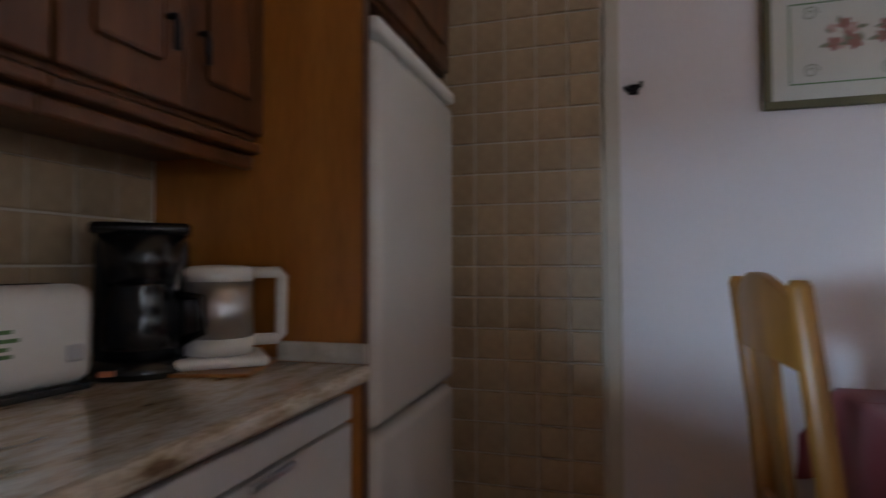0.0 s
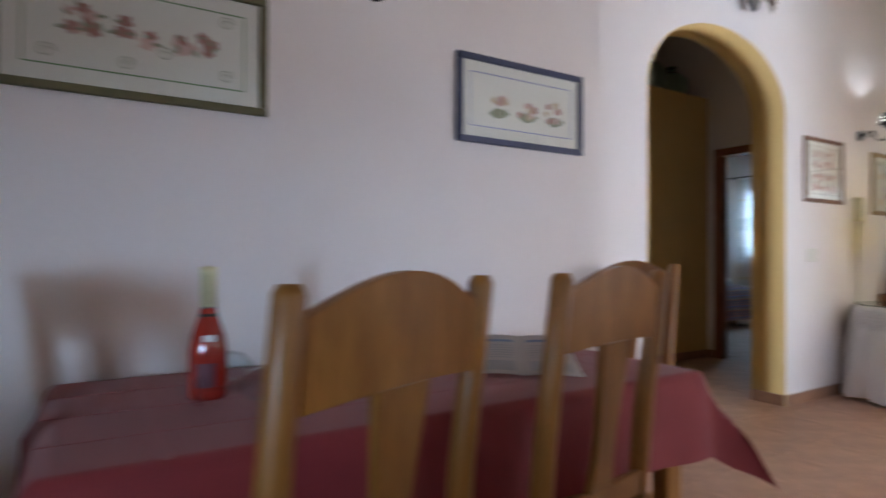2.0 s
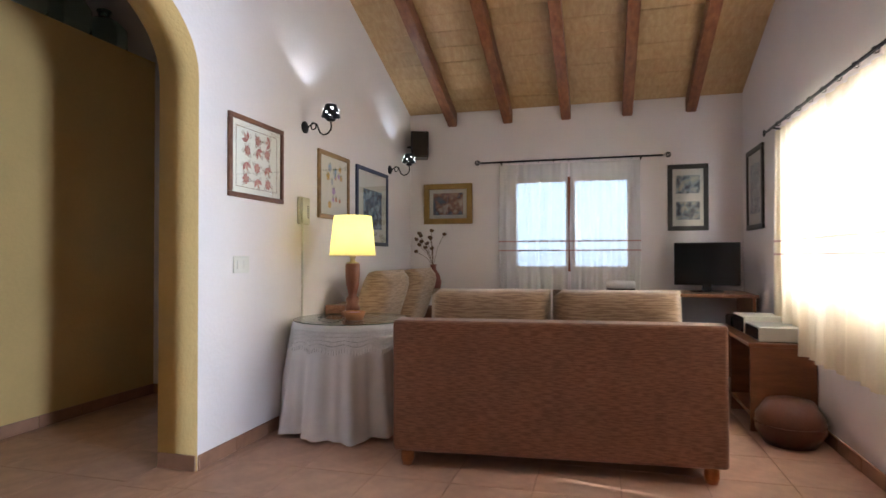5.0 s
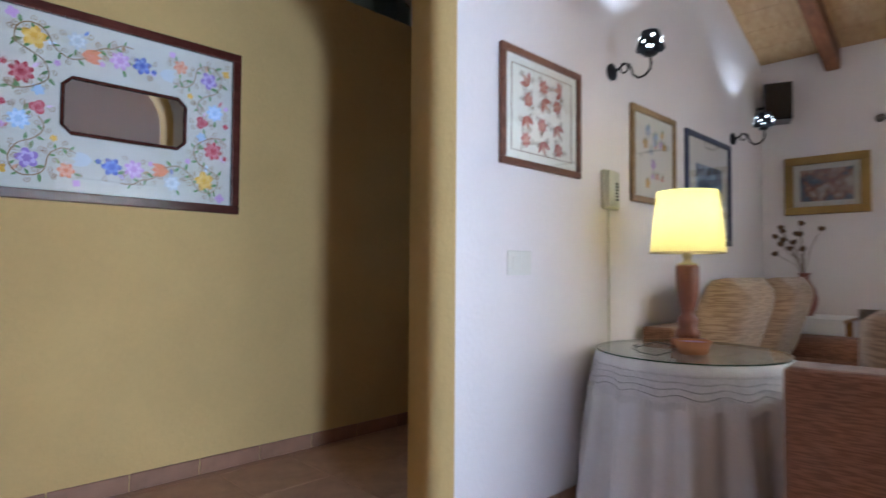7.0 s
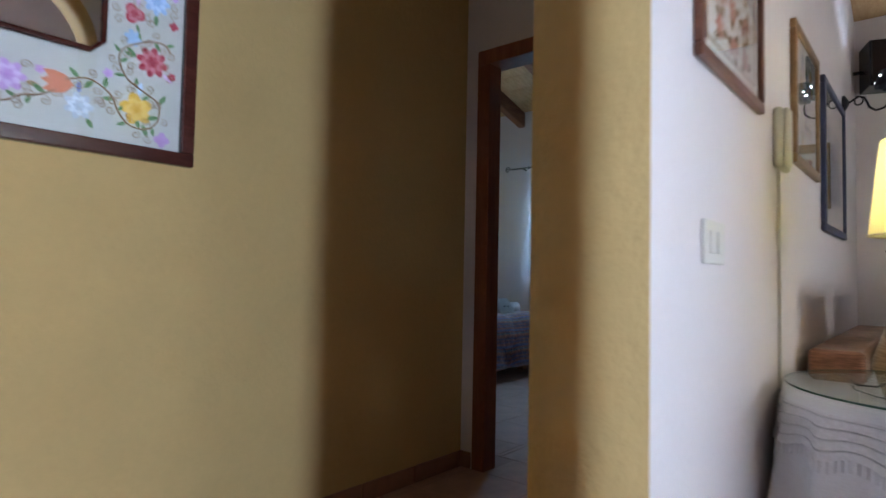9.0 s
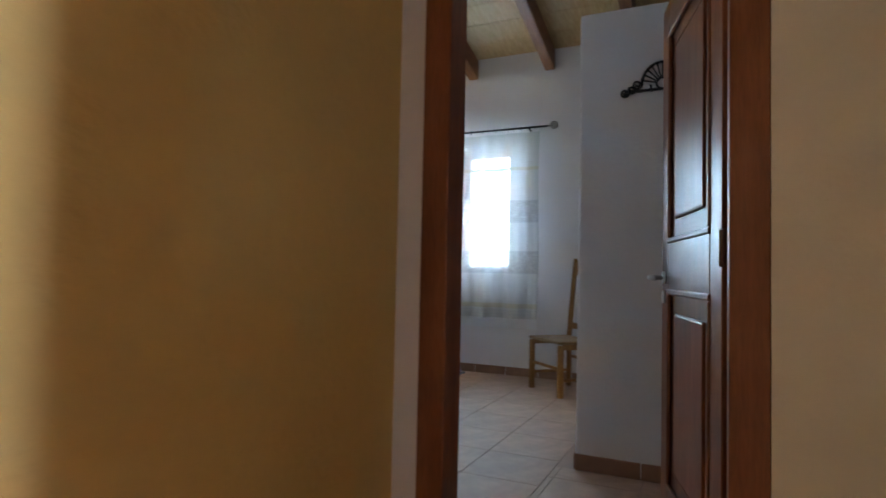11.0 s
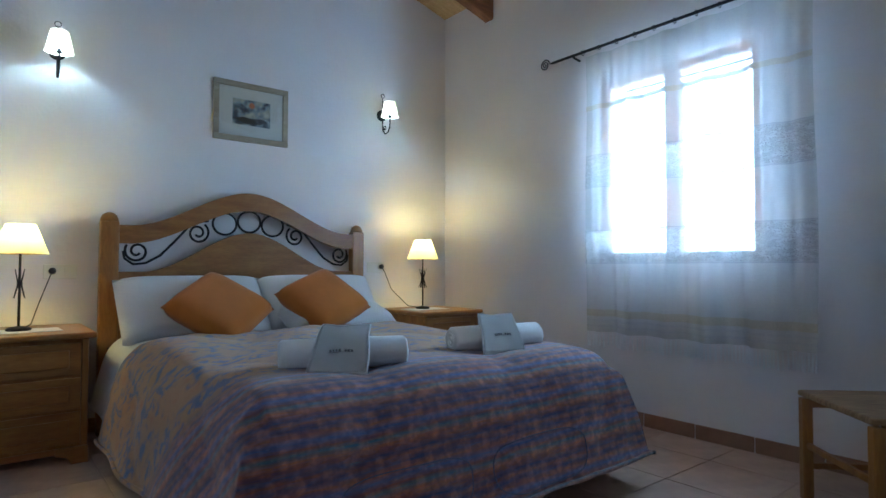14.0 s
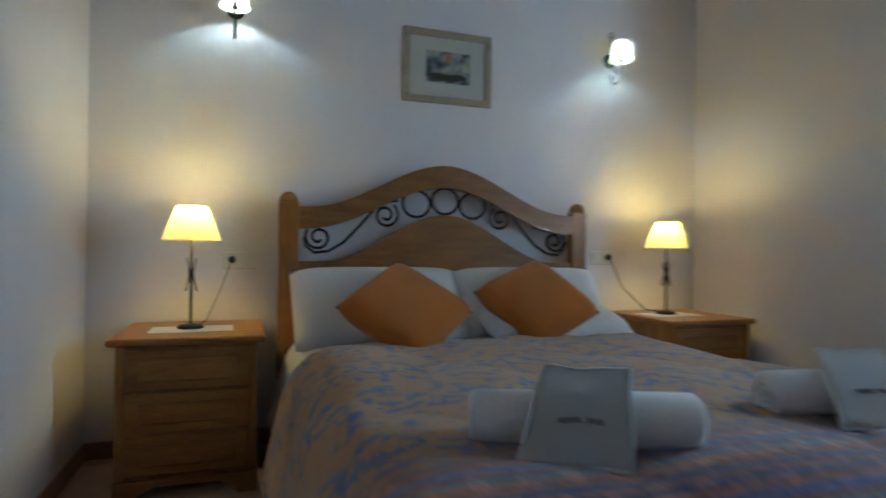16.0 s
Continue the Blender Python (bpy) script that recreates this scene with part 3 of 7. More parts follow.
board_ceiling("ceiling_living", roof_front, 3.6, EX, RY, B, 0.19, "pine-boarded sloping ceiling")
board_ceiling("ceiling_porch_side", roof_front, 3.6, 4.0, -2.7, RY, 0.19, "pine-boarded ceiling strip")
board_ceiling("ceiling_kitchen", roof_front, KX - 0.15, 3.6, -2.8, B, 0.24, "pine-boarded ceiling of the kitchen")
board_ceiling("ceiling_bedroom", roof_back, 5.2, WX, BT, HY, 0.24, "pine-boarded bedroom ceiling")
board_ceiling("ceiling_passage", roof_back, 2.56, 5.2, BT, 4.9, 0.24, "pine-boarded passage ceiling")


def beam(f, x0, x1, y, w=0.10, h=0.15, label="red-brown ceiling beam"):
    bm = bmesh.new()
    vs = [bm.verts.new((u, y + s * w / 2, f(u) + t)) for u in (x0, x1) for s, t in ((-1, -0.001), (1, -0.001), (1, -h), (-1, -h))]
    for q in ((0, 1, 2, 3), (4, 5, 6, 7), (0, 1, 5, 4), (1, 2, 6, 5), (2, 3, 7, 6), (3, 0, 4, 7)):
        bm.faces.new([vs[k] for k in q])
    bmesh.ops.recalc_face_normals(bm, faces=bm.faces[:])
    bmesh.ops.bevel(bm, geom=[e for e in bm.edges if e.calc_length() > 1], offset=0.008, segments=2, affect="EDGES")
    return tagged(part("ceiling_beam", bm, BEAM), label, "beam", "ceiling beams", "structure")


for y in (1.74, 1.13, 0.52, -0.09, -0.69):
    beam(roof_front, 3.65, EX, y)
for y in (6.93, 6.09, 5.27, 4.46, 3.65, 2.84):
    beam(roof_back, 5.25, WX, y, 0.10, 0.20, "red-brown beam of the bedroom ceiling")


# ---- windows ----
def window(name, x_or_y, axis, u0, u1, z0, z1, inward, label, colour):
    """A two-leaved casement set into its opening; inward: sign of the room's side."""
    w = tagged(new(name), label, "window", kind="structure")
    q = x_or_y

    def bx(a0, a1, b0, b1, c0, c1):
        return boxed(a0, a1, b0, b1, c0, c1, bevel=0.004) if axis == "x" else boxed(b0, b1, a0, a1, c0, c1, bevel=0.004)
    d0, d1 = q + 0.03, q + 0.09
    part("window_frame", bx(d0, d1, u0, u0 + 0.05, z0, z1), colour, w)
    part("window_frame", bx(d0, d1, u1 - 0.05, u1, z0, z1), colour, w)
    part("window_frame", bx(d0, d1, u0 + 0.05, u1 - 0.05, z0, z0 + 0.05), colour, w)
    part("window_frame", bx(d0, d1, u0 + 0.05, u1 - 0.05, z1 - 0.05, z1), colour, w)
    mid = (u0 + u1) / 2
    part("mullion", bx(d0 - 0.01, d1, mid - 0.045, mid + 0.045, z0 + 0.05, z1 - 0.05), colour, w)
    for a, b in ((u0 + 0.05, mid - 0.045), (mid + 0.045, u1 - 0.05)):
        pane = part("pane", bx(q + 0.055, q + 0.06, a, b, z0 + 0.05, z1 - 0.05), PANE, w)
        pane.visible_shadow = False
    part("window_sill", bx(q - 0.02 if inward < 0 else q, q + 0.03, u0, u1, z0 - 0.001, z0 + 0.02), colour, w)
    return w


window("window_1", WX, "x", 4.82, 5.86, 1.03, 2.24, -1, "brown two-leaved bedroom window behind a sheer curtain", DOOR_WOOD)
window("window_2", EX, "x", -0.14, 1.10, 0.98, 1.97, -1, "brown two-leaved window behind a sheer curtain", DOOR_WOOD)
window("window_3", RY - 0.12, "y", 4.95, 6.98, 0.85, 1.98, 1, "wide window behind cream curtains", DOOR_WOOD)

# ---- bedroom door ----
frame_ob = tagged(new("door_frame"), "red-brown wooden frame of the bedroom door", "door frame", kind="structure")
part("jamb", boxed(DX - 0.006, 6.42, 3.61, 3.689, 0, 2.12, bevel=0.004), DOOR_WOOD, frame_ob)
part("jamb", boxed(DX - 0.006, DX2 + 0.006, 2.861, 2.94, 0, 2.12, bevel=0.004), DOOR_WOOD, frame_ob)
part("head", boxed(DX - 0.006, 6.456, 2.861, 3.689, 2.121, 2.199, bevel=0.004), DOOR_WOOD, frame_ob)


def moulding(x0, x1, z0, z1, y, w=0.022, t=0.016):
    bm = bmesh.new()
    box(bm, x0, x1, y - t, y, z0, z0 + w, bevel=0.006)
    box(bm, x0, x1, y - t, y, z1 - w, z1, bevel=0.006)
    box(bm, x0, x0 + w, y - t, y, z0 + w, z1 - w, bevel=0.006)
    box(bm, x1 - w, x1, y - t, y, z0 + w, z1 - w, bevel=0.006)
    return bm


def bedroom_door():
    """An open leaf; local x runs from the hinge, local y is its thickness."""
    L = 0.80
    d = thing("door_1", pose(6.66, 2.952, 0.012, 0, 0, 15.5), "red-brown panelled bedroom door standing open", "door", kind="structure")
    part("stile", boxed(0, 0.115, -0.04, 0, 0, 2.09, bevel=0.004), DOOR_WOOD, d)
    part("stile", boxed(L - 0.115, L, -0.04, 0, 0, 2.09, bevel=0.004), DOOR_WOOD, d)
    for z0, z1 in ((0, 0.20), (0.955, 1.135), (1.96, 2.09)):
        part("rail", boxed(0.116, L - 0.116, -0.04, 0, z0, z1, bevel=0.003), DOOR_WOOD, d)
    for z0, z1 in ((0.20, 0.955), (1.135, 1.96)):
        p = part("panel", boxed(0.10, L - 0.10, -0.028, -0.012, z0 + 0.001, z1 - 0.001), DOOR_WOOD, d)
        part("raised_field", boxed(0.20, L - 0.20, -0.012, -0.002, z0 + 0.085, z1 - 0.085, bevel=0.009), DOOR_WOOD, p)
        part("moulding", moulding(0.112, L - 0.112, z0 - 0.003, z1 + 0.003, 0.006), DOOR_WOOD, p)
    h = part("handle", tube([(L - 0.055, 0.004, 1.0), (L - 0.055, 0.05, 1.0), (L - 0.065, 0.058, 1.0), (L - 0.10, 0.06, 1.0), (L - 0.175, 0.058, 0.997)], 0.010, 10), CHROME, d, "brushed steel lever handle", True)
    for z in (1.0, 0.925):
        bm = lathe([(0.0, 0.0), (0.026, 0.0), (0.026, 0.006), (0.022, 0.009), (0.0, 0.009)], 24)
        bmesh.ops.transform(bm, matrix=pose(L - 0.055, 0.0, z, -90), verts=bm.verts[:])
        part("rose", bm, CHROME, d, "round steel rose", True)
    back = part("handle", tube([(L - 0.055, -0.044, 1.0), (L - 0.055, -0.09, 1.0), (L - 0.10, -0.10, 1.0), (L - 0.175, -0.098, 0.997)], 0.010, 10), CHROME, d, "brushed steel lever handle", True)
    for z in (1.08, 0.25, 1.85):
        hinge = part("hinge", tube([(-0.012, 0.004, z - 0.045), (-0.012, 0.004, z + 0.055)], 0.007, 10), OLD_BRASS, d, "aged brass butt hinge", True)
        part("hinge_plate", boxed(-0.0025, 0.0, -0.038, -0.002, z - 0.045, z + 0.060, bevel=0.0008), OLD_BRASS, hinge)
        for q in (-0.025, 0.008, 0.042):
            screw = lathe([(0.0, 0.0), (0.0042, 0.0), (0.0036, 0.0012), (0.0, 0.0012)], 10)
            part("screw", placed(screw, pose(-0.0025, -0.020, z + q, 0, -90)), IRON, hinge)
    return d


bedroom_door()

# entrance door, shut
ent = tagged(new("door_2"), "dark brown panelled entrance door, shut", "door", kind="structure")
part("leaf", boxed(4.10, 4.83, RY + 0.002, RY + 0.05, 0, 2.30, bevel=0.004), OAK, ent)
for x0, x1 in ((4.16, 4.43), (4.50, 4.77)):
    for z0, z1 in ((0.15, 0.9), (1.0, 1.55), (1.65, 2.2)):
        part("panel", boxed(x0, x1, RY + 0.051, RY + 0.065, z0, z1, bevel=0.008), OAK, ent)
for x0, x1, z0, z1 in ((4.02, 4.10, 0, 2.38), (4.83, 4.91, 0, 2.38), (4.10, 4.83, 2.30, 2.38)):
    part("frame", boxed(x0, x1, RY + 0.002, RY + 0.07, z0, z1, bevel=0.004), OAK, ent)


# ---- kitchen ----
def kitchen():
    top = 0.868
    worktop = thing("worktop", (KX, 0, 0), "veined brown granite worktop with a polished rounded edge", "worktop")
    part("slab", boxed(0.002, 0.565, -2.2, 1.10, top - 0.035, top, bevel=0.014, seg=3), GRANITE, worktop, smooth=False)
    part("upstand", boxed(0.35, 0.555, 1.082, 1.10, top + 0.001, top + 0.042, bevel=0.004), PALE_STONE, worktop, "pale stone upstand")
    for k, (y0, y1) in enumerate(((0.50, 1.10), (-0.10, 0.497), (-0.70, -0.103), (-1.30, -0.703))):
        c = thing("base_cabinet", (KX, y0, 0), "pale-fronted kitchen base cabinet under the worktop", "cabinet", "base cabinets")
        w = y1 - y0
        part("body", boxed(0.003, 0.50, 0.0, w, 0.10, top - 0.04), OAK, c)
        part("plinth", boxed(0.003, 0.46, 0.0, w, 0.0, 0.099), OAK, c, "dark plinth")
        d = part("drawer_front", boxed(0.501, 0.52, 0.004, w - 0.004, 0.755, top - 0.062, bevel=0.004), FRONT, c)
        part("door", boxed(0.501, 0.52, 0.004, w - 0.004, 0.12, 0.747, bevel=0.004), FRONT, c)
        part("grip", boxed(0.521, 0.531, w / 2 - 0.06, w / 2 + 0.06, 0.735, 0.745, bevel=0.002), CHROME, c)
    # tall veneered side panel between worktop and fridge
    pan = thing("cabinet_end", (KX, 1.105, 0), "tall orange wood-veneer end beside the fridge", "cabinet")
    part("board", boxed(0.002, 0.535, 0.0, 0.028, 0.0, 2.45, bevel=0.003), PANEL_WOOD, pan)
    part("edge_strip", boxed(0.536, 0.542, 0.0, 0.028, 0.0, 2.45, bevel=0.002), OAK, pan, "dark edge strip")

    # wall cabinets
    for y0, y1 in ((0.60, 1.10), (0.10, 0.597), (-0.40, 0.097)):
        c = thing("wall_cabinet", (KX, y0, 1.345), "dark oak wall cabinet with raised-panel doors", "cabinet", "wall cabinets")
        w = y1 - y0
        part("body", boxed(0.003, 0.285, 0.0, w, 0.0, 0.85, bevel=0.002), OAK, c)
        part("cornice", boxed(0.003, 0.30, 0.0, w, -0.005, -0.028, bevel=0.006), OAK, c)
        part("light_rail", boxed(0.255, 0.278, 0.0, w, -0.062, -0.03, bevel=0.006), OAK, c, "dark wooden light rail")
        for a, b, gx in ((0.003, w / 2 - 0.002, w / 2 - 0.04), (w / 2 + 0.002, w - 0.003, w / 2 + 0.04)):
            d = part("door", boxed(0.286, 0.306, a, b, 0.01, 0.84, bevel=0.005), OAK, c)
            part("raised_panel", boxed(0.307, 0.316, a + 0.055, b - 0.055, 0.075, 0.775, bevel=0.008), OAK, d)
            part("knob", tube([(0.306, gx, 0.16), (0.322, gx, 0.16), (0.326, gx, 0.145), (0.326, gx, 0.10)], 0.006, 8), IRON, d, "dark iron pull", True)
    c = thing("wall_cabinet", (KX, 1.14, 1.70), "dark oak cabinet above the fridge", "cabinet", "wall cabinets")
    part("body", boxed(0.003, 0.50, 0.0, 0.70, 0.0, 0.75, bevel=0.002), OAK, c)
    d = part("door", boxed(0.501, 0.52, 0.004, 0.696, 0.01, 0.74, bevel=0.005), OAK, c)
    part("raised_panel", boxed(0.521, 0.53, 0.07, 0.63, 0.08, 0.68, bevel=0.008), OAK, d)

    # fridge
    f = thing("fridge", (KX + 0.03, 1.148, 0), "white fridge-freezer with two rounded doors", "fridge")
    part("body", boxed(0.0, 0.462, 0.0, 0.615, 0.02, 1.58, bevel=0.01), ENAMEL, f)
    part("door", boxed(0.466, 0.527, 0.0, 0.615, 0.715, 1.575, bevel=0.030, seg=5), ENAMEL, f, smooth=True)
    part("door", boxed(0.466, 0.527, 0.0, 0.615, 0.06, 0.703, bevel=0.030, seg=5), ENAMEL, f, smooth=True)
    part("top_cap", boxed(0.0, 0.530, -0.002, 0.617, 1.581, 1.622, bevel=0.014, seg=3), PLASTIC, f, smooth=True)
    part("plinth", boxed(0.02, 0.45, 0.01, 0.60, 0.0, 0.055), BLACK_PLASTIC, f)

    # toaster
    t = thing("toaster", pose(-0.965, 0.355, top, 0, 0, -4), "white long-slot toaster with green printing", "toaster")
    part("shell", boxed(0, 0.115, 0.0, 0.42, 0.012, 0.175, bevel=0.028, seg=4), PLASTIC, t, smooth=True)
    part("base", boxed(0.004, 0.111, 0.006, 0.414, 0.0, 0.013, bevel=0.003), BLACK_PLASTIC, t)
    part("slot", boxed(0.042, 0.073, 0.05, 0.37, 0.172, 0.1765), BLACK_PLASTIC, t)
    for i, (y, z, w) in enumerate(((0.22, 0.105, 0.06), (0.215, 0.092, 0.075), (0.225, 0.080, 0.05), (0.21, 0.069, 0.07))):
        part("print", boxed(0.1145, 0.1158, y, y + w, z, z + 0.006), YARN[7], t)
    part("button", boxed(0.113, 0.119, 0.365, 0.392, 0.05, 0.078, bevel=0.004), CHROME, t)

    # coffee maker
    c = thing("coffee_maker", pose(-0.885, 0.93, top, 0, 0, 40), "black plastic filter coffee maker", "coffee maker")
    part("body", boxed(-0.082, 0.082, -0.075, 0.075, 0.0, 0.27, bevel=0.03, seg=4), BLACK_PLASTIC, c, smooth=True)
    part("base", lathe([(0.0, 0.0), (0.095, 0.0), (0.098, 0.012), (0.09, 0.03), (0.0, 0.03)], 28, (0.0, -0.045)), BLACK_PLASTIC, c, smooth=True)
    part("lid", boxed(-0.086, 0.086, -0.10, 0.078, 0.262, 0.285, bevel=0.01, seg=3), BLACK_PLASTIC, c, smooth=True)
    part("filter_basket", lathe([(0.070, 0.165), (0.080, 0.262), (0.0, 0.262)], 28, (0.0, -0.035)), BLACK_PLASTIC, c, smooth=True)
    jug = part("jug", lathe([(0.0, 0.032), (0.06, 0.032), (0.072, 0.06), (0.070, 0.12), (0.055, 0.165), (0.057, 0.17)], 28, (0.0, -0.055)), GRAPHITE, c, "dark glass jug", True)
    part("jug_handle", tube([(0.06, -0.09, 0.15), (0.10, -0.12, 0.145), (0.105, -0.125, 0.08), (0.07, -0.09, 0.06)], 0.009, 8), BLACK_PLASTIC, jug, smooth=True)
    part("switch", boxed(-0.06, -0.035, -0.148, -0.138, 0.012, 0.022, bevel=0.002), YARN[5], c, "small red switch")

    # board and kettle
    b = thing("cork_board", pose(-0.745, 0.975, top, 0, 0, 16), "thin brown wooden board under the kettle", "board")
    part("board", boxed(-0.095, 0.095, -0.10, 0.10, 0.0, 0.007, bevel=0.002), CHAIR_WOOD, b)
    k = thing("kettle", pose(-0.748, 0.982, top + 0.007, 0, 0, 40), "steel and white plastic jug kettle on its base", "kettle")
    part("base", boxed(-0.085, 0.09, -0.07, 0.07, 0.0, 0.022, bevel=0.010, seg=3), PLASTIC, k, smooth=True)
    part("foot_ring", lathe([(0.0, 0.023), (0.066, 0.023), (0.067, 0.055), (0.0, 0.055)], 32), PLASTIC, k, smooth=True)
    part("steel_body", lathe([(0.0, 0.056), (0.066, 0.056), (0.0645, 0.165), (0.0, 0.165)], 32), CHROME, k, "brushed steel body", True)
    part("collar", lathe([(0.0, 0.166), (0.066, 0.166), (0.064, 0.192), (0.05, 0.197), (0.0, 0.199)], 32), PLASTIC, k, smooth=True)
    part("spout", boxed(-0.092, -0.05, -0.018, 0.018, 0.172, 0.192, bevel=0.007), PLASTIC, k)
    part("handle", tube([(0.05, 0, 0.183), (0.115, 0, 0.183), (0.122, 0, 0.175), (0.120, 0, 0.055), (0.112, 0, 0.046), (0.06, 0, 0.046)], 0.012, 8, flat=1.0), PLASTIC, k, smooth=True)


kitchen()
hk = thing("wall_hook", (0.075, A, 1.61), "small black iron coat hook on the wall", "hook")
part("plate", boxed(-0.014, 0.014, -0.006, -0.001, -0.012, 0.02, bevel=0.002), IRON, hk)
part("prong", tube([(-0.02, -0.006, 0.012), (-0.024, -0.03, 0.004), (-0.018, -0.04, -0.008), (0.006, -0.042, -0.010), (0.02, -0.04, 0.004), (0.022, -0.03, 0.016)], 0.006, 8), IRON, hk, smooth=True)


# ---- pictures ----
def flower(cx, cz, r, petals, turn, y):
    """A flat petalled bloom in the plane y."""
    bm = bmesh.new()
    n = petals * 6
    rim = []
    for i in range(n):
        a = turn + 2 * math.pi * i / n
        q = r * (0.62 + 0.38 * abs(math.cos(petals * (a - turn) / 2)))
        rim.append(bm.verts.new((cx + q * math.cos(a), y, cz + q * math.sin(a))))
    mid = bm.verts.new((cx, y - 0.0012, cz))
    for i in range(n):
        bm.faces.new((rim[i], rim[(i + 1) % n], mid))
    return bm


def leaf(cx, cz, ln, turn, y):
    bm = bmesh.new()
    pts = [(0, 0), (0.35, 0.2), (0.7, 0.16), (1.0, 0.0), (0.7, -0.16), (0.35, -0.2)]
    ca, sa = math.cos(turn), math.sin(turn)
    bm.faces.new([bm.verts.new((cx + ln * (u * ca - v * sa), y, cz + ln * (u * sa + v * ca))) for u, v in pts])
    return bm


def framed(name, m, w, h, frame_w, frame_m, label, mat_m=None, glazed=True, depth=0.022):
    """A framed picture; local x to its right, z up, facing -y; the middle of its back is the origin."""
    p = thing(name, m, label, "picture")
    for x0, x1, z0, z1 in ((-w / 2, w / 2, h / 2 - frame_w, h / 2), (-w / 2, w / 2, -h / 2, -h / 2 + frame_w), (-w / 2, -w / 2 + frame_w, -h / 2 + frame_w, h / 2 - frame_w), (w / 2 - frame_w, w / 2, -h / 2 + frame_w, h / 2 - frame_w)):
        part("frame_bar", boxed(x0, x1, -depth, -0.001, z0, z1, bevel=min(0.005, frame_w / 4)), frame_m, p)
    part("sheet", boxed(-w / 2 + frame_w, w / 2 - frame_w, -0.008, -0.003, -h / 2 + frame_w, h / 2 - frame_w), mat_m or PAPER, p)
    if glazed:
        g = part("glass", boxed(-w / 2 + frame_w, w / 2 - frame_w, -0.0145, -0.0125, -h / 2 + frame_w, h / 2 - frame_w), GLASS, p)
        g.visible_shadow = False
    return p


def line_frame(p, w, h, material, t=0.004, y=-0.0095):
    for x0, x1, z0, z1 in ((-w / 2, w / 2, h / 2 - t, h / 2), (-w / 2, w / 2, -h / 2, -h / 2 + t), (-w / 2, -w / 2 + t, -h / 2 + t, h / 2 - t), (w / 2 - t, w / 2, -h / 2 + t, h / 2 - t)):
        part("border_line", boxed(x0, x1, y, -0.008, z0, z1), material, p)


OLIVE = surface("olive_frame", (0.13, 0.12, 0.06), 0.5, var=0.15)
NAVY = surface("navy_frame", (0.045, 0.055, 0.12), 0.45, var=0.15)
MAHOGANY = wood("mahogany_frame", (0.07, 0.016, 0.012), (0.13, 0.03, 0.022), 0.25, (2, 9, 9), coat=0.5)
RED_FRAME = wood("red_wood_frame", (0.16, 0.06, 0.035), (0.26, 0.11, 0.065), 0.4, (2, 9, 9))
TAN_FRAME = wood("tan_frame", (0.26, 0.15, 0.06), (0.40, 0.25, 0.11), 0.45, (2, 9, 9))
PALE_FRAME = wood("pale_frame", (0.42, 0.34, 0.24), (0.55, 0.46, 0.34), 0.6, (2, 9, 9))
DARK_FRAME = surface("dark_frame", (0.03, 0.025, 0.022), 0.4, var=0.2)
FIGURE = [plain_colour("paint_" + n, c) for n, c in (("berry", (0.33, 0.13, 0.10)), ("moss", (0.20, 0.21, 0.13)), ("rose", (0.52, 0.33, 0.28)), ("buff", (0.45, 0.33, 0.20)))]

rnd = random.Random(5)
pa = framed("picture", (0.787, A, 1.702), 0.71, 0.372, 0.024, OLIVE, "embroidered fruit picture in an olive-green frame", MAT_BOARD)
line_frame(pa, 0.57, 0.235, YARN[7])
for cx, n in ((-0.14, 8), (-0.01, 6), (0.14, 8)):
    for i in range(n):
        x, z = cx + rnd.uniform(-0.055, 0.055), 0.012 + (0.03 if cx == 0 else 0) + rnd.uniform(-0.035, 0.04)
        part("berry", flower(x, z, rnd.uniform(0.015, 0.022), 5, rnd.random(), -0.009), FIGURE[0 if i % 3 else 2], pa)
        part("leaf", leaf(x + rnd.uniform(-0.02, 0.02), z, rnd.uniform(0.02, 0.032), rnd.uniform(0, 6.3), -0.0106 - 0.0002 * i), FIGURE[1], pa)
for x, z in ((-0.23, 0.085), (0.23, 0.085), (-0.23, -0.08), (0.23, -0.08), (-0.04, -0.085), (0.06, -0.04)):
    part("sprig", tube(spiral((x, -0.009, z), 0.022, 0.006, 1.5, 0, n=18), 0.0016, 4), FIGURE[1], pa)

pb = framed("picture", (2.197, A, 1.695), 0.665, 0.350, 0.026, NAVY, "embroidered teapot picture in a navy-blue frame", MAT_BOARD)
line_frame(pb, 0.54, 0.215, YARN[1], 0.003)
for cx in (-0.13, 0.02, 0.17):
    for i in range(7):
        part("motif", flower(cx + rnd.uniform(-0.045, 0.045), rnd.uniform(-0.045, 0.03), rnd.uniform(0.012, 0.022), 5, rnd.random(), -0.009), FIGURE[(0, 2, 3)[i % 3]], pb)
    part("motif_base", leaf(cx - 0.05, -0.05, 0.11, 0.1, -0.0088), FIGURE[1], pb)


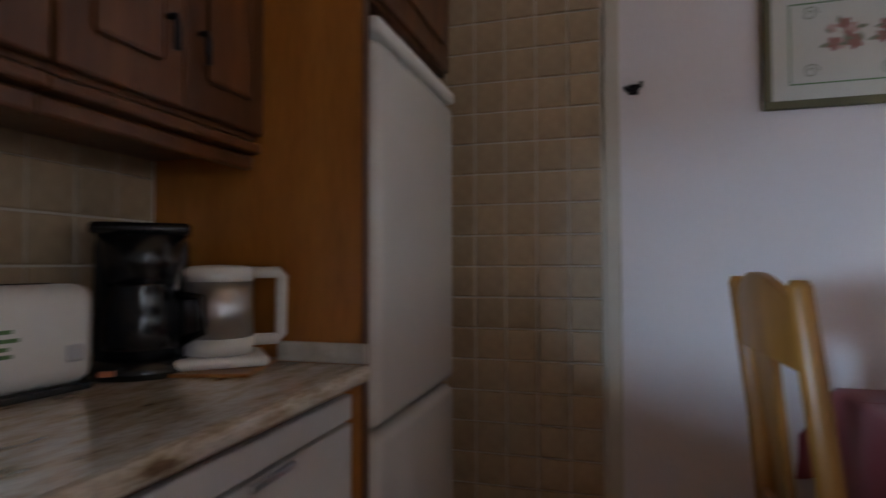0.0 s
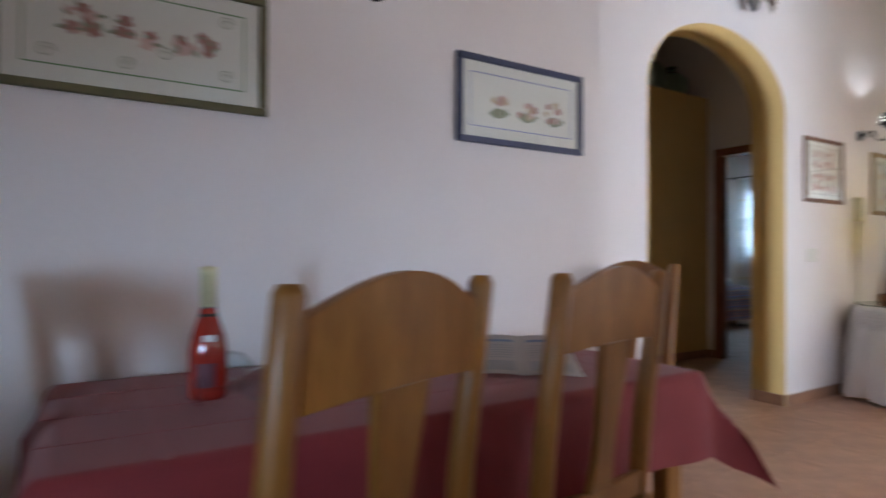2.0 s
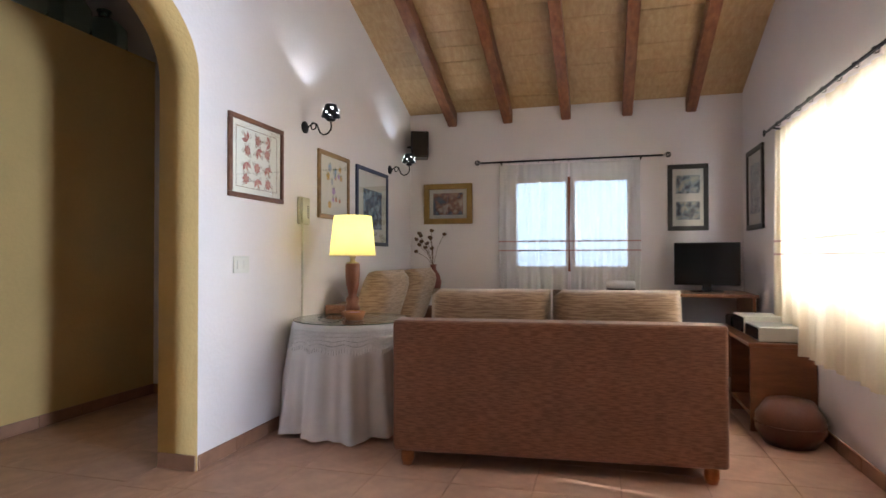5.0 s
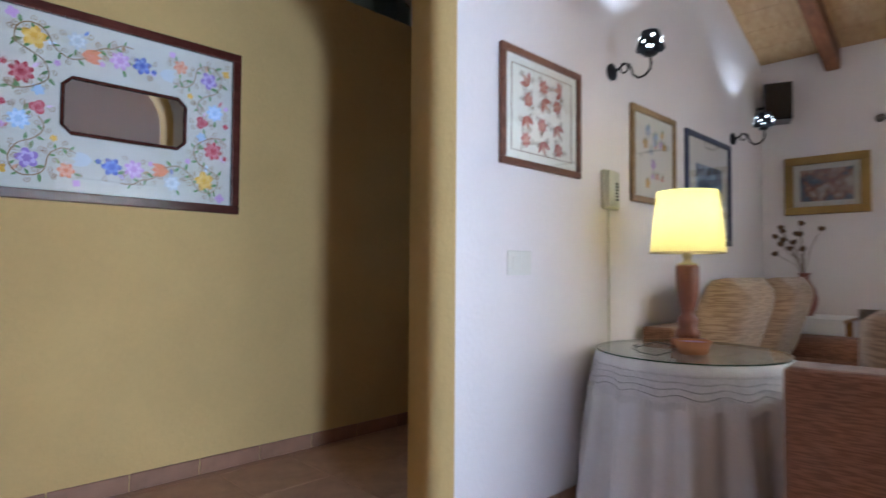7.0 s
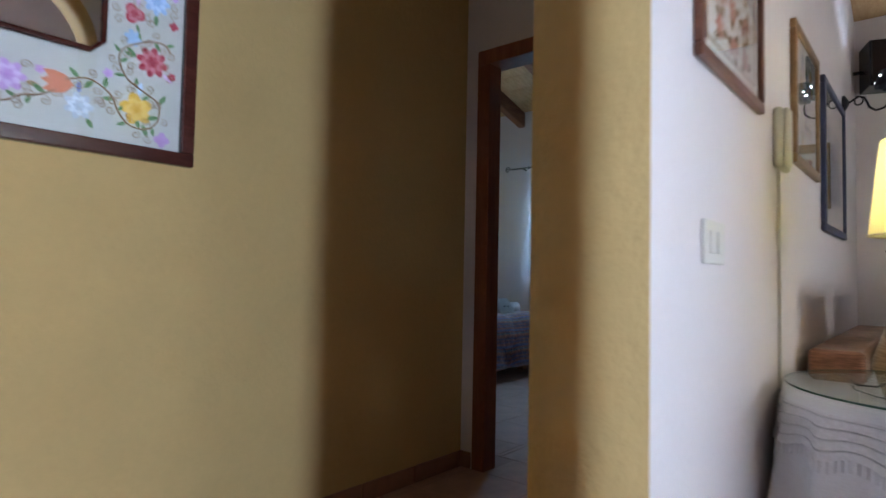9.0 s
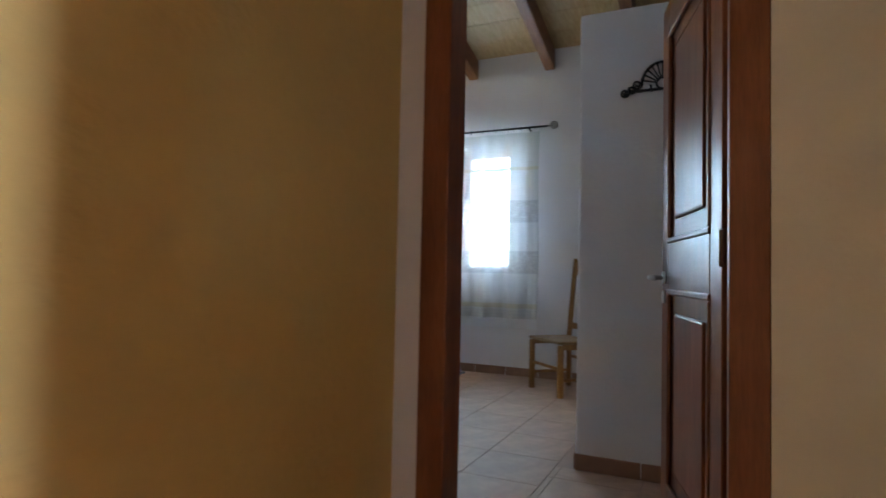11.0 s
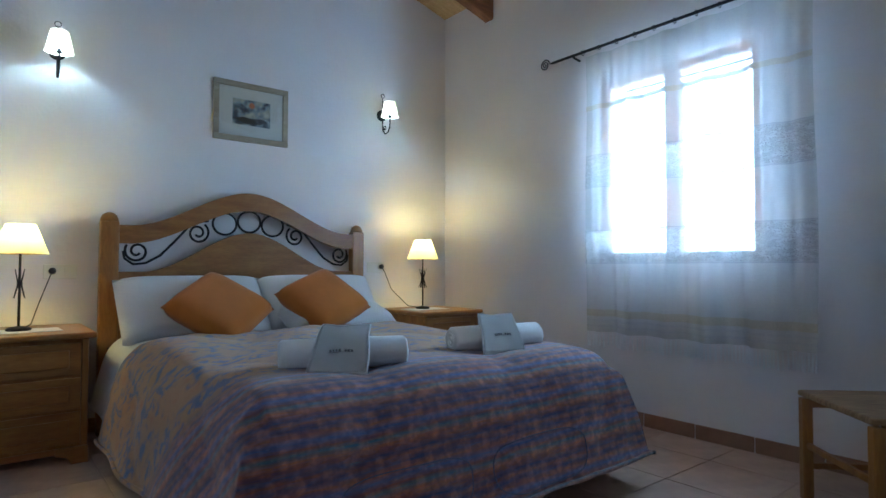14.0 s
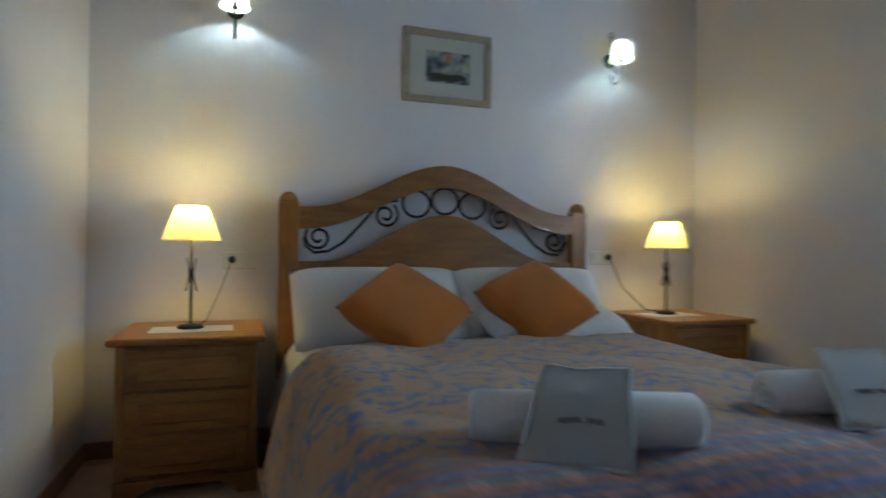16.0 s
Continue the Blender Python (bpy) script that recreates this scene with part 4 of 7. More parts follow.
def wall_lamp_dark(m, label):
    """An iron wall light: a turned plate, a double scroll and a pierced black shade."""
    s = thing("wall_lamp", m, label, "wall lamp", "wall lamps of the living room")
    bm = lathe([(0.0, 0.0), (0.042, 0.0), (0.044, 0.012), (0.03, 0.02), (0.012, 0.03), (0.0, 0.03)], 24)
    bmesh.ops.transform(bm, matrix=pose(0, 0, 0, 90), verts=bm.verts[:])
    part("plate", bm, IRON, s, smooth=True)
    pts = [(0, -0.03, 0), (0.0, -0.05, 0.012), (0, -0.075, 0.028), (0, -0.10, 0.018), (0, -0.112, -0.01), (0, -0.122, -0.04), (0, -0.15, -0.062), (0, -0.185, -0.055), (0, -0.21, -0.03), (0, -0.215, 0.0), (0, -0.21, 0.03)]
    part("arm", tube(pts, 0.006, 8), IRON, s, smooth=True)
    part("scroll", tube(spiral((0, -0.07, 0.0), 0.03, 0.012, 0.9, 1.2, "yz", 20), 0.0045, 6), IRON, s, smooth=True)
    part("drip_cup", lathe([(0.0, 0.03), (0.03, 0.035), (0.034, 0.045), (0.012, 0.05), (0.012, 0.075), (0.0, 0.075)], 20, (0, -0.21)), IRON, s, smooth=True)
    shade = bmesh.new()
    n = 24
    lo = [shade.verts.new((0.068 * math.cos(2 * math.pi * i / n), -0.21 + 0.068 * math.sin(2 * math.pi * i / n), 0.058 + (0.008 if i % 2 else 0))) for i in range(n)]
    hi = [shade.verts.new((0.040 * math.cos(2 * math.pi * i / n), -0.21 + 0.040 * math.sin(2 * math.pi * i / n), 0.15)) for i in range(n)]
    for i in range(n):
        shade.faces.new((lo[i], lo[(i + 1) % n], hi[(i + 1) % n], hi[i]))
    bmesh.ops.solidify(shade, geom=shade.faces[:], thickness=0.002)
    sh = part("shade", shade, IRON, s, "pierced black metal shade", True)
    # the shade has no holes: emissive discs imitate light shining through them
    for i in range(9):
        a, z = 2 * math.pi * i / 9 + 0.3, 0.085 + 0.03 * (i % 2)
        r = 0.068 - (z - 0.058) * 0.30 + 0.003
        bm = lathe([(0.0, 0.0), (0.006, 0.0), (0.006, 0.0012), (0.0, 0.0012)], 8)
        bmesh.ops.transform(bm, matrix=Matrix.Translation((r * math.cos(a), -0.21 + r * math.sin(a), z)) @ Euler((0, radians(72), a)).to_matrix().to_4x4(), verts=bm.verts[:])
        part("glow_disc", bm, BULB, sh, "glowing disc on the shade in place of light through a hole")
    part("bulb", lathe([(0.0, 0.076), (0.012, 0.078), (0.017, 0.10), (0.010, 0.125), (0.0, 0.13)], 14, (0, -0.21)), BULB, s, "lit white bulb", True)
    return s


BULB = glow("lit_bulb", (0.85, 0.93, 1.0), 14.0)
WARM_BULB = glow("warm_bulb", (1.0, 0.80, 0.45), 12.0)
COOL = (0.78, 0.90, 1.0)
for x, z, y in ((6.05, 2.065, B), (7.78, 2.01, B)):
    wall_lamp_dark((x, y, z), "black iron wall lamp with a pierced shade, lit")
    lamp("wall_lamp_light", "SPOT", look((x, y - 0.21, z + 0.17), (x, y - 0.10, z + 2)), 3.6, COOL, 0.03).data.spot_size = radians(100)
wall_lamp_dark((1.52, A, 2.02), "black iron wall lamp above the dining table")


# ---- dining place ----
def ladder_chair(name, m, label, wood_m, rush=True, width=0.43, height=1.045, group="dining chairs"):
    """A country chair: curved crest, central splat, seat, four legs and stretchers; faces +y, origin under the seat's middle."""
    c = thing(name, m, label, "chair", group)
    w, d = width / 2, 0.205
    lean = 0.06
    for s in (-1, 1):
        pts = [(s * (w - 0.02), -d, 0.0), (s * (w - 0.02), -d, 0.45), (s * (w - 0.02), -d - lean * 0.35, 0.72), (s * (w - 0.02), -d - lean, height - 0.012), (s * (w - 0.02), -d - lean, height)]
        part("back_post", tube(pts, [0.023, 0.024, 0.023, 0.021, 0.014], 10), wood_m, c, smooth=True)
        part("front_leg", boxed(s * (w - 0.02) - 0.021, s * (w - 0.02) + 0.021, d - 0.045, d - 0.003, 0, 0.43, bevel=0.006), wood_m, c)
        part("side_stretcher", boxed(s * (w - 0.02) - 0.010, s * (w - 0.02) + 0.010, -d + 0.02, d - 0.046, 0.13, 0.155, bevel=0.004), wood_m, c)
        part("side_rail", boxed(s * (w - 0.02) - 0.013, s * (w - 0.02) + 0.013, -d + 0.024, d - 0.046, 0.39, 0.435, bevel=0.004), wood_m, c)
    for y, z in ((d - 0.024, 0.22), (-d, 0.26)):
        part("stretcher", boxed(-w + 0.044, w - 0.044, y - 0.010, y + 0.010, z, z + 0.025, bevel=0.004), wood_m, c)
    crest = bmesh.new()
    n = 18
    low, high = [], []
    for i in range(n + 1):
        k = i / n
        x = -w + 0.038 + (2 * w - 0.076) * k
        bow = math.sin(math.pi * k)
        yb = -d - lean + 0.006 - 0.018 * bow
        high.append((x, yb, height - 0.042 + 0.054 * bow))
        low.append((x, yb + 0.006, height - 0.155 + 0.012 * bow))
    for t in (-0.010, 0.010):
        up = [crest.verts.new((x, y + t, z)) for x, y, z in high]
        dn = [crest.verts.new((x, y + t, z)) for x, y, z in low]
        for i in range(n):
            crest.faces.new((up[i], up[i + 1], dn[i + 1], dn[i]))
        if t < 0:
            u0, d0 = up, dn
    for i in range(n):
        crest.faces.new((u0[i], u0[i + 1], up[i + 1], up[i]))
        crest.faces.new((d0[i], d0[i + 1], dn[i + 1], dn[i]))
    crest.faces.new((u0[0], up[0], dn[0], d0[0]))
    crest.faces.new((u0[n], up[n], dn[n], d0[n]))
    part("crest_rail", crest, wood_m, c, smooth=False)
    z0, z1 = 0.565, height - 0.148
    part("low_rail", boxed(-w + 0.042, w - 0.042, -d - lean * 0.30 - 0.010, -d - lean * 0.30 + 0.010, 0.52, 0.575, bevel=0.004), wood_m, c)
    sp = bmesh.new()
    shape = [(-0.045, z0), (-0.033, z0 + 0.08), (-0.036, z0 + 0.16), (-0.055, z1), (0.055, z1), (0.036, z0 + 0.16), (0.033, z0 + 0.08), (0.045, z0)]
    prism(shape, "y", -0.008, 0.008, sp)
    for v in sp.verts:
        v.co.y += -d - lean * (0.30 + 0.66 * (v.co.z - z0) / (z1 - z0))
    part("splat", sp, wood_m, c)
    seat = bmesh.new()
    box(seat, -w + 0.002, w - 0.002, -d + 0.026, d + 0.002, 0.436, 0.462, bevel=0.010, seg=3)
    part("seat", seat, RUSH if rush else wood_m, c, "woven rush seat" if rush else "")
    return c


near = ladder_chair("dining_chair", pose(0.934, 0.959, 0, 0, 0, 20.8), "honey-coloured wooden chair with a curved crest, at the table", CHAIR_WOOD, False)
copy_thing(near, pose(1.55, 1.101, 0, 0, 0, 11.8))
copy_thing(near, pose(2.416, 1.68, 0, 0, 0, 95))
copy_thing(near, pose(0.562, 1.291, 0, 0, 0, -87))


def dining_table():
    x0, x1, y0, y1, z = 0.58, 2.20, 1.05, 1.80, 0.735
    t = thing("dining_table", (1.39, 1.425, 0), "wooden dining table under a burgundy cloth", "table")
    part("tabletop", boxed(-0.80, 0.80, -0.365, 0.365, 0.705, 0.732, bevel=0.004), CHAIR_WOOD, t)
    for sx in (-1, 1):
        for sy in (-1, 1):
            part("leg", boxed(sx * 0.74 - 0.03, sx * 0.74 + 0.03, sy * 0.31 - 0.03, sy * 0.31 + 0.03, 0, 0.704, bevel=0.004), CHAIR_WOOD, t)
    c = thing("tablecloth", (1.39, 1.425, 0), "burgundy tablecloth with woven check lines and hanging corners", "tablecloth")
    hx, hy, drop, r = 0.815, 0.38, 0.24, 0.02

    def place(u, v):
        # flat cloth folded down over the four edges
        s = (u - 0.5) * 2 * (hx + drop)
        q = (v - 0.5) * 2 * (hy + drop)
        ox, oy = max(abs(s) - hx, 0.0), max(abs(q) - hy, 0.0)
        x = math.copysign(min(abs(s), hx), s)
        y = math.copysign(min(abs(q), hy), q)
        zz = z + 0.004
        if ox or oy:
            fall = max(ox, oy) + min(ox, oy) * 0.9
            k = fall / drop
            c = min(1.0, min(ox, oy) / 0.10)
            c *= c * (3 - 2 * c)
            wave = (1 - c) * 0.010 * math.sin(19 * (q if ox > oy else s)) * min(1, fall / 0.1)
            out = 0.012 + 0.02 * k + wave + 0.075 * c * k
            x += math.copysign(out * min(1.0, ox / 0.05), s)
            y += math.copysign(out * min(1.0, oy / 0.05), q)
            zz -= fall
        return (x, y, zz)

    part("cloth", sheet_grid(place, 84, 52), REDCLOTH, c, smooth=True)
    for u in (-0.62, -0.21, 0.21, 0.62):
        part("check_line", boxed(u - 0.006, u + 0.006, -hy, hy, z + 0.0043, z + 0.0049), RED_LINE, c)
    for v in (-0.2, 0.0, 0.2):
        part("check_line", boxed(-hx, hx, v - 0.005, v + 0.005, z + 0.0043, z + 0.0051), RED_LINE, c)
    zt = z + 0.007
    b = thing("wine_bottle", (0.90, 1.45, zt), "rose wine bottle with gold foil and a white label", "bottle")
    part("glass_body", lathe([(0.0, 0.0), (0.040, 0.0), (0.043, 0.01), (0.043, 0.11), (0.038, 0.145), (0.022, 0.19), (0.016, 0.22), (0.016, 0.235), (0.0, 0.235)], 28), ROSE_DARK, b, smooth=True)
    part("foil", lathe([(0.0175, 0.205), (0.0178, 0.285), (0.019, 0.287), (0.019, 0.305), (0.0, 0.309)], 24), GOLD_FOIL, b, "gold foil neck", True)
    part("neck_band", lathe([(0.0225, 0.190), (0.0182, 0.206), (0.0182, 0.212)], 24), BLACK_PLASTIC, b)
    lab = bmesh.new()
    rows_b = [[lab.verts.new((0.0436 * math.cos(a), 0.0436 * math.sin(a), h)) for a in [math.pi * 1.25 + 0.11 * i for i in range(10)]] for h in (0.03, 0.085)]
    for i in range(9):
        lab.faces.new((rows_b[0][i], rows_b[0][i + 1], rows_b[1][i + 1], rows_b[1][i]))
    part("label", lab, PLUM_LABEL, b, "plum paper label", True)
    part("back_label", boxed(-0.02, 0.008, -0.0445, -0.0425, 0.135, 0.15), LABEL_WHITE, b)

    def goblet(m, lying):
        g = thing("wine_glass", m, "clear stemmed wine glass lying on the cloth", "glass", "wine glasses")
        prof = [(0.0, 0.0), (0.034, 0.001), (0.034, 0.003), (0.006, 0.006), (0.004, 0.012), (0.004, 0.075), (0.012, 0.083), (0.034, 0.11), (0.039, 0.135), (0.033, 0.18), (0.0318, 0.18), (0.037, 0.135), (0.032, 0.112), (0.010, 0.086), (0.0, 0.084)]
        part("bowl_and_stem", lathe(prof, 28), THIN, g, smooth=True)
        return g
    goblet(pose(0.865, 1.36, zt + 0.036, 84, 0, 62), True)
    goblet(pose(1.10, 1.50, zt + 0.036, 84, 0, 250), True)
    goblet(pose(1.30, 1.36, zt + 0.036, 84, 0, 70), True)
    f = thing("fruit_bowl", (1.28, 1.58, zt), "clear glass bowl of oranges and lemons", "bowl")
    part("bowl", lathe([(0.0, 0.0), (0.05, 0.002), (0.03, 0.010), (0.024, 0.020), (0.05, 0.032), (0.105, 0.054), (0.155, 0.084), (0.153, 0.087), (0.10, 0.059), (0.045, 0.037), (0.0, 0.034)], 36), THIN, f, smooth=True)
    for i, (x, y, h, r, m) in enumerate(((-0.06, 0.0, 0.062, 0.038, LEMON), (0.01, -0.03, 0.06, 0.037, FRUIT), (0.065, 0.02, 0.066, 0.040, LEMON), (0.0, 0.05, 0.062, 0.038, FRUIT))):
        o = thing("orange" if m is FRUIT else "lemon", (1.28 + x, 1.58 + y, zt + h - 0.003), "ripe round citrus fruit in the glass bowl", "fruit", "fruit in the bowl")
        prof = [(r * math.sin(math.pi * k / 14) * (1.0 if 0 < k < 14 else 0), r * (1 - math.cos(math.pi * k / 14)) * (0.94 if m is FRUIT else 1.05)) for k in range(15)]
        part("skin", lathe(prof, 22), m, o, smooth=True)
        part("stem_mark", lathe([(0.0, 0.0), (0.004, 0.0), (0.003, 0.003), (0.0, 0.003)], 8), DRY, o).location = (0, 0, prof[-1][1] - 0.001)
    mg = thing("magazine", pose(1.831, 1.428, zt, 0, 0, -37), "open printed brochure lying on the tablecloth", "magazine")
    for s in (-1, 1):
        def page(u, v, s=s):
            return (s * u * 0.165, (v - 0.5) * 0.46, 0.002 + 0.005 * math.sin(math.pi * min(1, u * 1.15)) + 0.045 * v ** 1.5)
        part("page", sheet_grid(page, 10, 10, 0.001), LABEL_WHITE, mg, smooth=True)
        for name, v0, v1, m in [("print_line", 0.40 + 0.06 * i, 0.415 + 0.06 * i, PRINT_GREY) for i in range(6)] + [("print_photo", 0.08, 0.32, PRINT_GREY), ("print_band", 0.80, 0.86, YARN[2])]:
            def patch(u, v, v0=v0, v1=v1):
                p = page(0.14 + 0.72 * u, v0 + (v1 - v0) * v)
                return (p[0], p[1], p[2] + 0.0022)
            part(name, sheet_grid(patch, 8, 3, 0.0006), m, mg)


PRINT_GREY = surface("faint_print", (0.58, 0.59, 0.62), 0.7, var=0.2, fine=120)
RED_LINE = fabric("crimson_line", (0.27, 0.02, 0.03), 300, 0.1)
ROSE_DARK = surface("rose_bottle", (0.36, 0.03, 0.02), 0.08, var=0.1, relief=0, coat=0.6)
PLUM_LABEL = surface("plum_label", (0.12, 0.03, 0.05), 0.6, var=0.2)
dining_table()

# ornament over the arch
orn = thing("wall_ornament", (4.49, B, 2.80), "grey iron and brown feather ornament over the arch", "ornament")
part("cone", lathe([(0.0, -0.12), (0.02, -0.11), (0.07, 0.02), (0.085, 0.10), (0.0, 0.11)], 16, (-0.12, -0.09)), surface("grey_iron", (0.17, 0.19, 0.20), 0.5, 0.6, var=0.2), orn, smooth=True)
for i in range(7):
    a = radians(-50 + 20 * i)
    part("feather", tube([(-0.05, -0.09, 0.02), (0.03 + 0.05 * math.cos(a), -0.10, 0.02 + 0.05 * math.sin(a)), (0.03 + 0.14 * math.cos(a), -0.08, 0.02 + 0.13 * math.sin(a))], [0.012, 0.016, 0.004], 6, flat=0.4), LEATHER if i % 2 else DARK_FRAME, orn, smooth=True)
part("peg", tube([(-0.12, -0.001, 0.05), (-0.12, -0.04, 0.05)], 0.008, 8), IRON, orn)

# bar
bar = thing("bar_counter", (1.90, -0.10, 0), "kitchen bar with a thick wooden top on a stone base", "bar counter")
part("top", boxed(0.0, 0.40, -1.6, -0.012, 1.078, 1.112, bevel=0.006, seg=3), BAR_WOOD, bar)
part("end_cap", boxed(-0.003, 0.403, -0.011, 0.018, 1.075, 1.115, bevel=0.006, seg=3), BAR_WOOD, bar)
part("post", boxed(0.195, 0.24, -0.030, -0.012, 0.0, 1.074, bevel=0.004), BAR_WOOD, bar)
part("panel_wall", boxed(0.215, 0.36, -1.6, -0.031, 0.0, 1.077), BAR_PANEL, bar)
part("panel_rail", boxed(0.190, 0.2145, -1.6, -0.036, 0.928, 0.946, bevel=0.004), BAR_WOOD, bar)
part("panel_stile", boxed(0.190, 0.2145, -0.050, -0.036, 0.0, 0.927, bevel=0.004), BAR_PANEL, bar)
part("lower_shelf", boxed(0.2405, 0.37, -0.030, 0.012, 0.875, 0.905, bevel=0.006), BAR_WOOD, bar)
part("lower_cabinet", boxed(0.2405, 0.355, -0.0295, -0.004, 0.0, 0.874, bevel=0.004), OAK, bar)
rs = random.Random(3)
z = 0.02
while z < 0.90:
    h = rs.uniform(0.12, 0.19)
    y = -0.044
    while y > -0.9:
        w = rs.uniform(0.16, 0.30)
        part("stone", boxed(0.195, 0.2145, y - w, y - 0.012, z, min(z + h - 0.012, 0.922), bevel=0.007), PALE_STONE, bar)
        y -= w
    z += h


# ---- passage ----
LINEN = fabric("embroidery_linen", (0.46, 0.44, 0.40), 350, 0.04, 0.1)


def embroidered_mirror():
    w, h = 1.11, 0.865
    m = framed("mirror", (4.255, C, 1.777), w, h, 0.045, MAHOGANY, "mirror in a white embroidered flower surround with a mahogany frame", LINEN, True, 0.03)
    m["category"] = "mirror"
    iw, ih, cut = 0.265, 0.125, 0.035
    octo = [(-iw, -ih + cut), (-iw + cut, -ih), (iw - cut, -ih), (iw, -ih + cut), (iw, ih - cut), (iw - cut, ih), (-iw + cut, ih), (-iw, ih - cut)]
    part("mirror_plate", prism(octo, "y", -0.019, -0.016), MIRROR, m, "eight-sided mirror glass")
    part("inner_frame", tube([(u, -0.022, z) for u, z in octo], 0.009, 8, closed=True), MAHOGANY, m)
    r = random.Random(11)
    y = -0.0092
    # blooms of one half; the other half is the same turned by half a circle
    blooms = ((-0.372, 0.272, 0.052, 5, 0), (-0.211, 0.298, 0.042, 7, 9), (-0.414, 0.109, 0.050, 8, 4), (-0.419, -0.093, 0.046, 8, 2), (-0.353, -0.030, 0.034, 3, 4),
              (-0.353, 0.047, 0.028, 6, 2), (-0.036, 0.253, 0.046, 7, 6), (0.060, 0.253, 0.044, 6, 1), (0.241, 0.292, 0.036, 6, 5), (0.385, 0.256, 0.046, 5, 3),
              (-0.291, -0.156, 0.016, 5, 0), (-0.453, 0.355, 0.026, 4, 6), (-0.11, 0.217, 0.014, 5, 6), (-0.286, 0.179, 0.016, 5, 6), (0.115, 0.235, 0.014, 5, 1),
              (0.475, 0.31, 0.022, 4, 0), (-0.478, 0.14, 0.014, 5, 4), (-0.478, -0.03, 0.016, 4, 4), (0.20, 0.345, 0.018, 4, 6), (-0.478, -0.125, 0.014, 5, 6))
    stems = (((-0.443, 0.255), (-0.436, 0.30), (-0.40, 0.33), (-0.35, 0.325), (-0.318, 0.29), (-0.300, 0.25), (-0.265, 0.222), (-0.227, 0.211), (-0.172, 0.229)),
             ((-0.443, 0.255), (-0.433, 0.233), (-0.384, 0.207), (-0.340, 0.18), (-0.317, 0.135), (-0.320, 0.10), (-0.345, 0.075), (-0.40, 0.045), (-0.45, 0.04), (-0.472, 0.065)),
             ((0.314, 0.25), (0.325, 0.30), (0.36, 0.325), (0.41, 0.325), (0.445, 0.29), (0.45, 0.245), (0.42, 0.195), (0.37, 0.17), (0.335, 0.135), (0.330, 0.10), (0.349, 0.071)),
             ((0.314, 0.25), (0.300, 0.22), (0.265, 0.196), (0.235, 0.196), (0.205, 0.213)),
             ((-0.15, 0.265), (-0.11, 0.29), (-0.07, 0.30), (-0.03, 0.325), (0.02, 0.325)))

    def smooth_path(pts, n=6):
        out = []
        for i in range(len(pts) - 1):
            a, b = pts[max(i - 1, 0)], pts[min(i + 2, len(pts) - 1)]
            p, q = pts[i], pts[i + 1]
            for k in range(n):
                t = k / n
                out.append(tuple(0.5 * (2 * p[j] + (q[j] - a[j]) * t + (2 * a[j] - 5 * p[j] + 4 * q[j] - b[j]) * t * t + (3 * p[j] - a[j] - 3 * q[j] + b[j]) * t ** 3) for j in (0, 1)))
        return out + [pts[-1]]

    for turn in (1, -1):
        for x, z, rad, n, c in blooms:
            x, z = x * turn, z * turn
            a = r.uniform(0, 6)
            f = part("flower", flower(x, z, rad, n, a, y), YARN[c], m)
            if rad > 0.03:
                part("petal_ring", flower(x, z, rad * 0.74, n, a + 0.3, y - 0.0014), PALE_YARN[c], f)
                part("flower_heart", flower(x, z, rad * 0.42, 6, 0.0, y - 0.0028), YARN[c], f)
                for q in range(2):
                    b = a + 2.6 * q + 0.8
                    part("leaf", leaf(x + rad * 0.9 * math.cos(b), z + rad * 0.9 * math.sin(b), rad * 0.85, b, y + 0.0004), PALE_YARN[(c + 2) % 10] if q else YARN[7], m)
            for q in range(3 if rad > 0.03 else 1):
                a = r.uniform(0, 6.3)
                px, pz = x + (rad + 0.020) * math.cos(a), z + (rad + 0.020) * math.sin(a)
                if abs(px) < 0.285 and abs(pz) < 0.15:
                    continue
                part("tendril", tube(spiral((px, -0.0096, pz), 0.015, 0.003, r.choice((1.3, -1.3)), a + 3, n=14), 0.0013, 4), YARN[8], m)
        for x, z, c in ((-0.156, 0.242, 5), (0.179, 0.236, 9)):
            for i, k in enumerate((-0.35, 0.0, 0.35)):
                part("leaf", leaf((x - 0.04) * turn, z * turn, 0.085, (0 if turn > 0 else math.pi) + k, y - 0.0006 - 0.0005 * i), YARN[c], m)
        for pts in stems:
            path = [(u * turn, -0.0096, v * turn) for u, v in smooth_path(pts)]
            part("vine", tube(path, 0.0026, 5), YARN[8], m)
            for i in range(4, len(path) - 3, 5):
                (x0, q, z0), (x1, q, z1) = path[i], path[i + 1]
                side = 1 if (i // 5) % 2 else -1
                a = math.atan2(z1 - z0, x1 - x0) + side * 1.1
                part("leaf", leaf(x0, z0, r.uniform(0.026, 0.042), a, y - 0.0002), YARN[7], m)
                b = a - side * 2.2
                part("tendril", tube(spiral((x0 + 0.022 * math.cos(b), -0.0096, z0 + 0.022 * math.sin(b)), 0.014, 0.003, side * 1.3, b + 3, n=14), 0.0013, 4), YARN[8], m)


